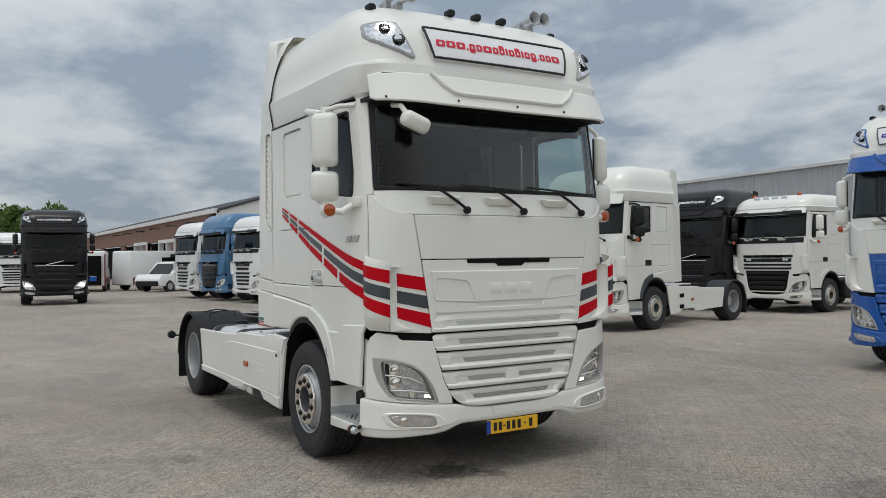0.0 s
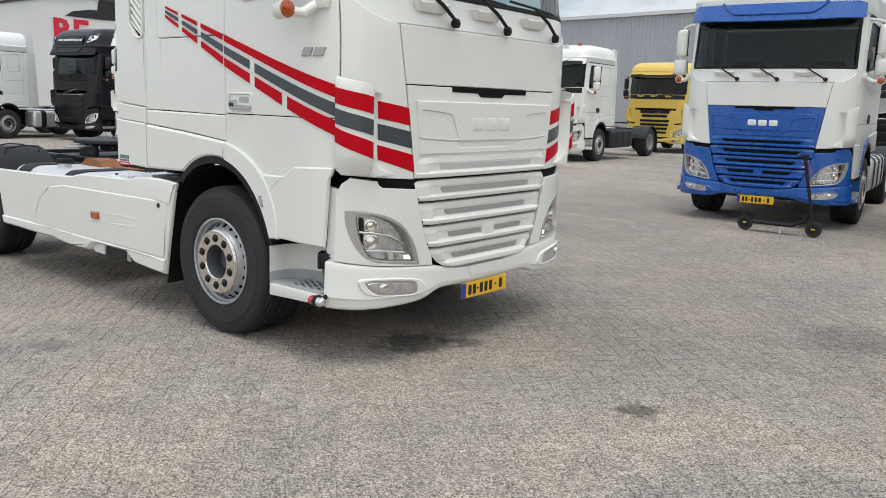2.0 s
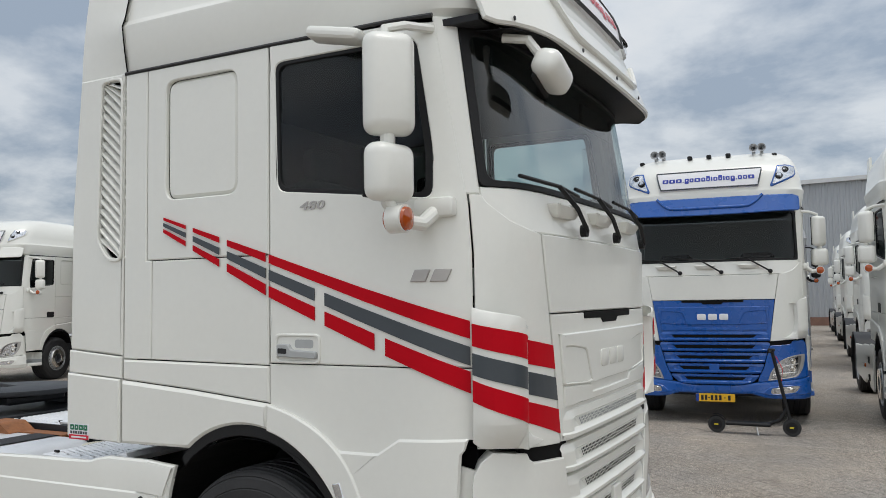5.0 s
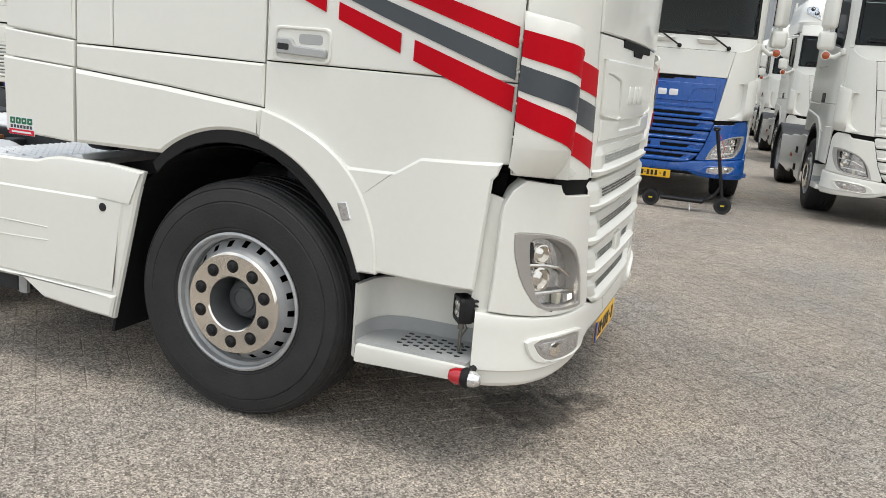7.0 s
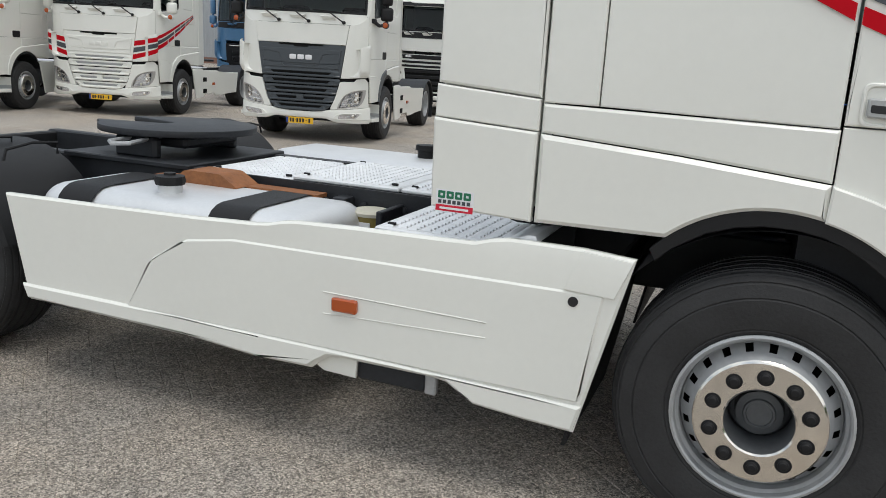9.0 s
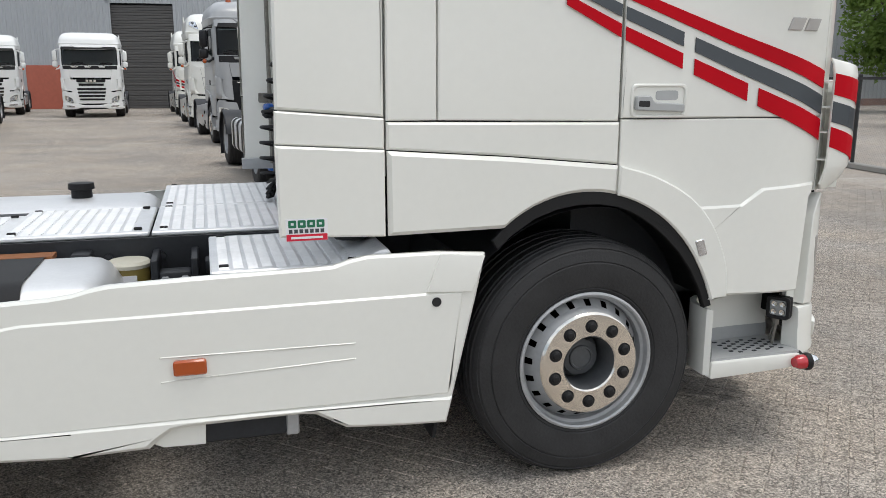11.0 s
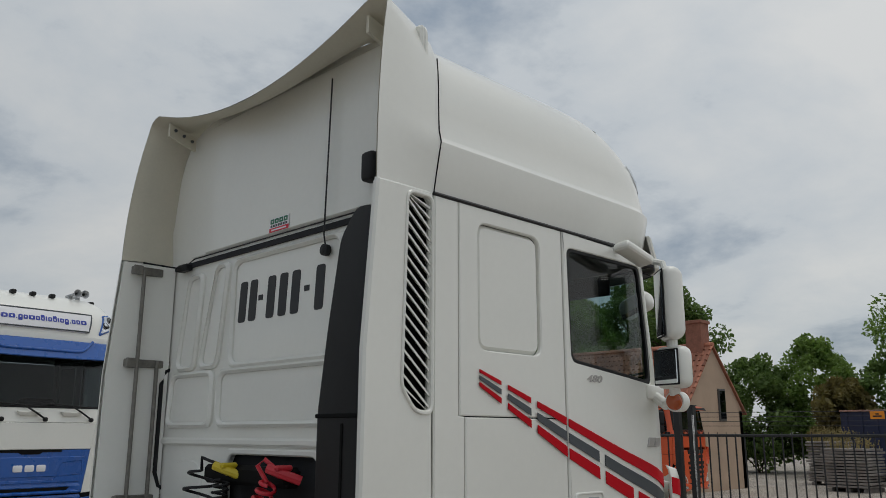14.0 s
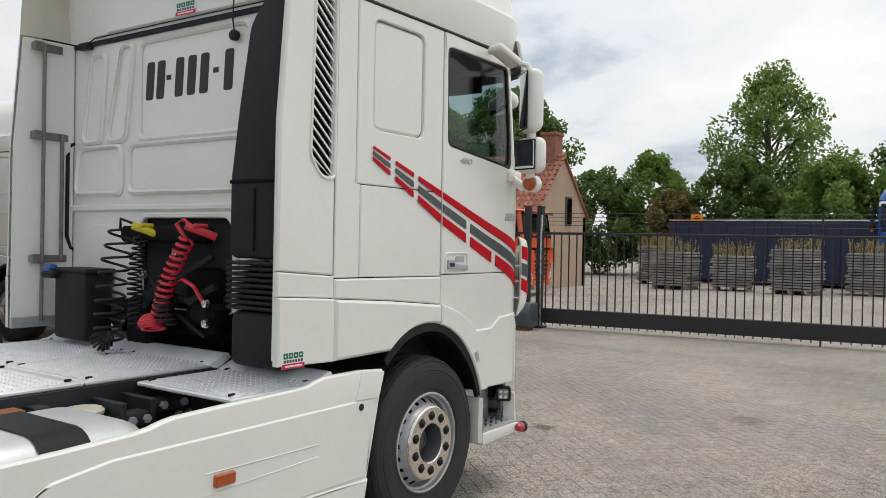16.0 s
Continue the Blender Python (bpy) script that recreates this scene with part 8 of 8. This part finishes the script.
box(tk, (-2.5, 0.86, 0.70), (1.5, 0.66, 0.60), 0.13, None, 5)
tank2 = part("fuel_tank", tk, TANK, T, "silver aluminium fuel tank")
cp = bmesh.new()
lathe(cp, [(0.058, 0.98), (0.058, 1.045), (0.074, 1.05), (0.07, 1.085), (0, 1.09)], 14, Matrix.Translation((-2.2, 0.92, 0)) @ Matrix.Rotation(radians(90), 4, "X") @ Matrix.Diagonal((1, 1, -1, 1)))
part("tank_cap", cp, PLASTIC, tank2)
pot = bmesh.new()
lathe(pot, [(0.085, 0.72), (0.085, 0.935)], 20, Matrix.Translation((-1.83, -0.60, -0.035)) @ Matrix.Rotation(radians(90), 4, "X") @ Matrix.Diagonal((1, 1, -1, 1)))
pot0 = part("filter_pot", pot, mat("ochre_filter", (0.25, 0.19, 0.05), 0.4, vary=0.15), T, "ochre filter pot with a pale lid")
pot = bmesh.new()
lathe(pot, [(0.09, 0.935), (0.092, 0.95), (0.08, 0.962), (0, 0.964)], 20, Matrix.Translation((-1.83, -0.60, -0.035)) @ Matrix.Rotation(radians(90), 4, "X") @ Matrix.Diagonal((1, 1, -1, 1)))
part("pot_lid", pot, BEIGE, pot0)
part("pot_label", boxes(((-1.83, -0.686, 0.815), (0.07, 0.006, 0.12))), SIGNW, pot0)
rb = bmesh.new()
prism(rb, rounded([(-2.92, 0.96), (-2.85, 1.025), (-2.63, 1.025), (-2.52, 0.96)], 0.02), -0.72, -0.53)
box(rb, (-2.62, -0.58, 0.955), (1.0, 0.1, 0.02))
part("rusty_cover", rb, RUST, T, "rusty brown cover on the frame")

# fifth wheel on its mounting
fw = bmesh.new()
ring = arc_pts(-3.47, 0.0, 0.47, -150, 150, 30)
loop = ring + [(-3.97, 0.16), (-3.54, 0.045), (-3.54, -0.045), (-3.97, -0.16)]
prism(fw, loop, 1.130, 1.170, "z", 0.008)
fw0 = part("fifth_wheel", fw, FRAME, T, "greasy black fifth wheel plate")
part("fifth_wheel_base", boxes(((-3.47, 0, 0.99), (0.9, 0.96, 0.03), 0.006), ((-3.47, -0.36, 1.06), (0.30, 0.07, 0.13), 0.02), ((-3.47, 0.36, 1.06), (0.30, 0.07, 0.13), 0.02), ((-3.35, 0, 1.09), (0.26, 0.5, 0.07), 0.02)), FRAME, fw0)
lv = bmesh.new()
tube(lv, [(-3.5, -0.2, 1.12), (-3.5, -0.55, 1.10), (-3.42, -0.62, 1.10), (-3.36, -0.55, 1.10), (-3.40, -0.2, 1.12)], 0.013, 6)
part("release_handle", lv, STEEL, fw0, "steel release handle")
part("rear_crossmember", boxes(((-4.9, 0, 0.85), (0.08, 1.0, 0.26), 0.01), ((-4.96, -0.8, 0.80), (0.08, 0.45, 0.16), 0.02), ((-4.96, 0.8, 0.80), (0.08, 0.45, 0.16), 0.02)), PLASTIC, T, "rear crossmember with lamp boxes")
for side in (-1, 1):
    for x in (-3.62, -3.95):
        hb = bmesh.new()
        tube(hb, [(x, side * 0.80, 1.04), (x, side * 0.80, 1.10), (x - 0.01, side * 0.95, 1.11), (x - 0.02, side * 1.1, 1.085), (x - 0.02, side * 1.12, 1.03)], 0.008, 6)
        part("mudguard_strap", hb, PLASTIC, T)

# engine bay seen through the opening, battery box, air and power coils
# the bay's shade is put into the engine's near-black colour
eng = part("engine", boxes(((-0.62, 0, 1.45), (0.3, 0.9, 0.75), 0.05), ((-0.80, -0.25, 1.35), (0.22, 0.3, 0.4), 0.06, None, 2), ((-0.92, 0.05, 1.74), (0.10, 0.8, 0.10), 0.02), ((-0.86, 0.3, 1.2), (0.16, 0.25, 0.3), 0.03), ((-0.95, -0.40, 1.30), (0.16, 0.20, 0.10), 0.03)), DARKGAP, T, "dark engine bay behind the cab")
for i, (z, y) in enumerate(((1.36, -0.47), (1.25, -0.47), (1.62, -0.2), (1.5, 0.1))):
    bm = bmesh.new()
    lathe(bm, [(0.026, 0), (0.022, 0.02), (0, 0.022)], 10, Matrix.Translation((-1.03, y, z)) @ Matrix.Rotation(radians(90), 4, "Z"))
    part("bolt_head", bm, LAMP, eng)
for pts, r in (([(-0.95, -0.42, 1.62), (-1.05, -0.25, 1.50), (-1.02, 0.0, 1.42), (-0.95, 0.2, 1.3)], 0.02), ([(-0.92, 0.3, 1.7), (-1.0, 0.12, 1.5), (-0.98, -0.1, 1.3), (-0.9, -0.3, 1.15)], 0.014), ([(-0.95, -0.45, 1.45), (-1.0, -0.3, 1.36), (-0.98, -0.1, 1.38), (-0.9, 0.1, 1.2)], 0.025)):
    bm = bmesh.new()
    tube(bm, pts, r, 8)
    part("hose", bm, PLASTIC, eng, "black hose")
bb = part("battery_box", boxes(((-0.99, 0.80, 1.28), (0.20, 0.36, 0.44), 0.03, None, 2), ((-0.99, 0.80, 1.50), (0.22, 0.40, 0.03), 0.01), ((-1.09, 0.98, 1.47), (0.1, 0.14, 0.05), 0.015)), PLASTIC, T, "black box behind the cab")
part("box_cap", boxes(((-1.10, 1.0, 1.51), (0.07, 0.08, 0.05), 0.02, None, 2)), BLUE, bb, "blue cap")


def coil(p, q, r, turns, wire, n=14):
    """A hanging coil from p to q."""
    p, q = Vector(p), Vector(q)
    d = (q - p)
    ax = d.normalized()
    u = ax.orthogonal().normalized()
    w = ax.cross(u)
    pts = []
    for i in range(int(turns * n) + 1):
        a = 2 * math.pi * i / n
        f = i / (turns * n)
        sag = Vector((-0.03 * math.sin(math.pi * f), 0, 0))
        pts.append(p + d * f + sag + r * (math.cos(a) * u + math.sin(a) * w))
    bm = bmesh.new()
    tube(bm, pts, wire, 6)
    return bm


part("air_coil", coil((-1.03, -0.30, 1.72), (-1.05, -0.06, 1.22), 0.042, 14, 0.010), HOSE_R, T, "red coiled air hose")
part("air_coil", coil((-1.05, -0.03, 1.26), (-1.06, -0.05, 1.19), 0.06, 5, 0.012), HOSE_R, T, "bunched red hose end")
part("power_coil", coil((-1.05, 0.28, 1.76), (-1.12, 0.31, 1.10), 0.082, 8, 0.0085), PLASTIC, T, "black coiled cable")
part("power_coil", coil((-1.02, 0.15, 1.72), (-1.04, 0.15, 1.18), 0.038, 18, 0.007), PLASTIC, T, "black coiled cable")
part("power_coil", coil((-1.02, -0.12, 1.50), (-1.04, -0.14, 1.22), 0.05, 10, 0.010), PLASTIC, T, "black coiled cable")
for i in range(8):
    a = radians(-160 + 140 * i / 7)
    fan = bmesh.new()
    tube(fan, [(-1.12, 0.31, 1.15), (-1.16 + 0.02 * math.sin(a), 0.31 + 0.125 * math.cos(a), 1.15 + 0.11 * math.sin(a)), (-1.15, 0.31 + 0.115 * math.cos(a + 0.13), 1.15 + 0.10 * math.sin(a + 0.13)), (-1.11, 0.31, 1.15)], 0.0075, 5)
    part("cable_loop", fan, PLASTIC, T)
for y, mt, nm in ((0.14, HOSE_Y, "yellow coupling"), (-0.36, HOSE_R, "red coupling")):
    bm = bmesh.new()
    tube(bm, [(-0.93, y - 0.06, 1.73), (-1.02, y, 1.77), (-1.05, y + 0.05, 1.79)], 0.024, 8)
    box(bm, (-1.0, y - 0.01, 1.79), (0.10, 0.03, 0.03), 0.01)
    part("coupling", bm, mt, T, nm)
for pts in ([(-0.97, -0.36, 1.74), (-1.03, -0.25, 1.83), (-1.05, -0.22, 1.80), (-1.03, -0.28, 1.72)], [(-1.0, -0.22, 1.52), (-1.03, -0.15, 1.50), (-1.05, -0.1, 1.42)], [(-1.0, -0.40, 1.36), (-1.03, -0.36, 1.45), (-1.04, -0.27, 1.49), (-1.05, -0.18, 1.47), (-1.05, -0.14, 1.41)]):
    bm = bmesh.new()
    tube(bm, pts, 0.012, 8)
    part("air_hose", bm, HOSE_R, T, "red air hose")
bm = bmesh.new()
tube(bm, [(-1.02, 0.17, 1.79), (-1.08, 0.27, 1.83), (-1.06, 0.3, 1.76)], 0.009, 6)
part("cable", bm, PLASTIC, T)


# kick scooter left before the blue truck
sc = thing("kick_scooter", Matrix.Translation((0.745, 7.06, 0)), "black electric kick scooter standing on the paving", "scooter")
part("deck", boxes(((0.40, 0, 0.135), (0.56, 0.15, 0.045), 0.015)), PLASTIC, sc)
for x in (0.0, 0.92):
    bm = bmesh.new()
    lathe(bm, [(0.07, -0.022), (0.105, -0.022), (0.112, 0.0), (0.105, 0.022), (0.07, 0.022)], 24, Matrix.Translation((x, 0, 0.112)))
    w0 = part("wheel", bm, RUBBER, sc)
    bm = bmesh.new()
    lathe(bm, [(0.0, -0.024), (0.072, -0.02), (0.072, 0.02), (0, 0.024)], 16, Matrix.Translation((x, 0, 0.112)))
    part("rim", bm, PLASTIC, w0)
    part("reflector", boxes(((x, -0.026, 0.112), (0.05, 0.004, 0.02), 0.001)), HOSE_Y, w0)
bm = bmesh.new()
tube(bm, [(0.92, 0, 0.112), (0.88, 0, 0.30), (0.72, 0, 1.06)], 0.022, 8)
tube(bm, [(0.66, 0, 0.15), (0.78, 0, 0.20), (0.86, 0, 0.34)], 0.022, 8)
part("stem", bm, PLASTIC, sc, "black folding stem")
bm = bmesh.new()
tube(bm, [(0.70, -0.24, 1.08), (0.72, 0, 1.07), (0.70, 0.24, 1.08)], 0.016, 8)
box(bm, (0.71, 0, 1.09), (0.09, 0.07, 0.04), 0.01)
part("handlebar", bm, PLASTIC, sc)
bm = bmesh.new()
tube(bm, [(0.76, -0.02, 1.02), (0.84, -0.03, 0.85), (0.82, -0.02, 0.70)], 0.005, 5)
part("cable", bm, HOSE_R, sc, "thin red cable")
bm = bmesh.new()
pts = arc_pts(0, 0.112, 0.135, 30, 165, 8)
for (a, b), (c, d) in zip(pts, pts[1:]):
    bm.faces.new([bm.verts.new(q) for q in ((a, -0.03, b), (c, -0.03, d), (c, 0.03, d), (a, 0.03, b))])
part("rear_fender", bm, PLASTIC, sc)
bm = bmesh.new()
tube(bm, [(0.50, -0.05, 0.12), (0.53, -0.13, 0.01)], 0.008, 6)
part("kickstand", bm, STEEL, sc)


# vans by the brick warehouse
def van(name, label, m, L, H, colour, band=None, opening="", nose=0.35):
    V = thing(name, m, label, "van")
    prof = [(-L / 2, 0.35), (L / 2 - 0.05, 0.35), (L / 2, 0.75), (L / 2 - 0.25, 1.05), (L / 2 - nose * 2.3, H * 0.56), (L / 2 - nose * 4.2, H * 0.97), (L / 2 - nose * 5, H), (-L / 2 + 0.1, H)]
    bm = bmesh.new()
    prism(bm, rounded(prof, 0.12), -0.95, 0.95, "y", 0.06)
    b = part("body", bm, colour, V)
    ws = bmesh.new()
    x0, z0, x1, z1 = L / 2 - nose * 2.4, H * 0.58, L / 2 - nose * 4.0, H * 0.93
    ws.faces.new([ws.verts.new(q) for q in ((x0 + 0.04, -0.8, z0), (x0 + 0.04, 0.8, z0), (x1 + 0.04, 0.75, z1), (x1 + 0.04, -0.75, z1))])
    part("windscreen", ws, INK, b)
    for side in (-1, 1):
        part("side_window", shell([rounded([(x0 - 0.15, z0), (x1 - 0.05, z1 - 0.05), (x1 - 0.75, z1 - 0.05), (x1 - 0.75, z0)], 0.05)], lambda u, v, d: (u, side * (0.955 + d), v), -0.01, 0.0, 0.0), INK, b)
        if band:
            part("band", boxes(((-0.2, side * 0.955, 0.62), (L - 0.9, 0.01, 0.42))), band, b, "dark red band")
        if opening == "side":
            # thin dark sheet on the closed side paints the shaded interior
            part("load_bay", boxes(((-0.1 + L * 0.1, side * 0.958, H * 0.5), (1.25, 0.01, H * 0.66))), DARKGAP, b, "open side door")
        for x in (-L / 2 + 0.95, L / 2 - 0.9):
            bm = bmesh.new()
            lathe(bm, [(0.0, 0.0), (0.2, 0.0), (0.21, 0.02), (0.33, 0.02), (0.34, -0.02), (0.34, -0.2)], 24, Matrix.Translation((x, side * 0.955, 0.34)) @ Matrix.Diagonal((1, side, 1, 1)))
            w0 = part("wheel", bm, RUBBER, V)
            bm = bmesh.new()
            lathe(bm, [(0.0, 0.02), (0.19, 0.012), (0.21, 0.03)], 20, Matrix.Translation((x, side * 0.955, 0.34)) @ Matrix.Diagonal((1, side, 1, 1)))
            part("hub_cap", bm, STEEL, w0)
    part("bumper", boxes(((L / 2 - 0.02, 0, 0.5), (0.14, 1.7, 0.3), 0.05)), PLASTIC, V)
    if opening == "rear":
        # the rear opening's inner shade, painted as a flat dark sheet
        part("load_bay", boxes(((-L / 2 - 0.005, 0, H * 0.52), (0.01, 1.5, H * 0.72))), DARKGAP, b, "open dark load bay")
        for side in (-1, 1):
            part("rear_door", boxes(((-L / 2 - 0.3, side * 0.98, H * 0.52), (0.75, 0.05, H * 0.8), 0.02)), band or colour, V, "open rear door")
        part("tool_crate", boxes(((-L / 2 - 0.02, -0.3, 0.8), (0.2, 0.4, 0.3), 0.02)), BLUE, V)
    return V


van("panel_van", "white panel van with a red band, rear doors open", at(-49.3, 3.85, 168), 5.6, 2.5, WHITE2, mat("dark_red_band", (0.16, 0.02, 0.02), 0.4), "rear")
van("panel_van", "white panel van with lettering bars, side door open", at(-48.4, 7.6, 115), 5.2, 2.5, WHITE2, mat("maroon_band", (0.12, 0.025, 0.02), 0.4), "side")
van("small_van", "small white delivery van", at(-44.6, 7.8, -54), 4.4, 1.8, WHITE2, None, "", 0.45)


# herringbone clinkers of the yard near the truck
BW = 0.105
brnd = random.Random(12)
turn = Matrix.Rotation(radians(-43), 4, "Z")


def brick_shape(lx, ly):
    """Corner points of one clinker with worn edges: top, then foot."""
    g, e = 0.0015, 0.0035
    a, b = lx / 2 - g, ly / 2 - g
    top = [(-a + e, -b + e, 0), (a - e, -b + e, 0), (a - e, b - e, 0), (-a + e, b - e, 0)]
    foot = [(-a, -b, -0.0045), (a, -b, -0.0045), (a, b, -0.0045), (-a, b, -0.0045)]
    return top + foot


FACES = [(0, 1, 2, 3), (4, 5, 1, 0), (5, 6, 2, 1), (6, 7, 3, 2), (7, 4, 0, 3)]
SHAPES = {k: brick_shape(*k) for k in ((2 * BW, BW), (BW, 2 * BW))}
vs, fs, near = [], [], []
for i in range(-150, 150):
    for j in range(-150, 150):
        q = (i - j) % 4
        if q == 0:
            c, k = Vector(((i + 1) * BW, (j + 0.5) * BW, 0)), (2 * BW, BW)
        elif q == 3:
            c, k = Vector(((i + 0.5) * BW, (j + 1) * BW, 0)), (BW, 2 * BW)
        else:
            continue
        p = turn @ c
        if not (-5.0 < p.x < 8.9 and -5.6 < p.y < 8.0):
            continue
        p.z = brnd.uniform(-0.0014, 0.0)
        lean = Matrix.Rotation(brnd.uniform(-0.004, 0.004), 4, "X") @ Matrix.Rotation(brnd.uniform(-0.012, 0.012), 4, "Z")
        m = Matrix.Translation(p) @ turn @ lean
        if -1.5 < p.x < 1.6 and -3.3 < p.y < -1.25 and len(near) < 300:
            near.append((m, k))
            continue
        n = len(vs)
        vs += [tuple(m @ Vector(s)) for s in SHAPES[k]]
        fs += [tuple(n + f for f in face) for face in FACES]
me = bpy.data.meshes.new("paving_rest")
me.from_pydata(vs, [], fs)
me.materials.append(PAVE)
rest = new("paving_rest", me)
rest.parent = ground
tagged(rest, "herringbone clinkers", kind="stuff")
brick_me = {}
for k, pts in SHAPES.items():
    brick_me[k] = bpy.data.meshes.new("clinker")
    brick_me[k].from_pydata(pts, [], FACES)
    brick_me[k].materials.append(PAVE)
for m, k in near:
    ob = new("clinker", brick_me[k])
    ob.parent = ground
    ob.matrix_basis = m
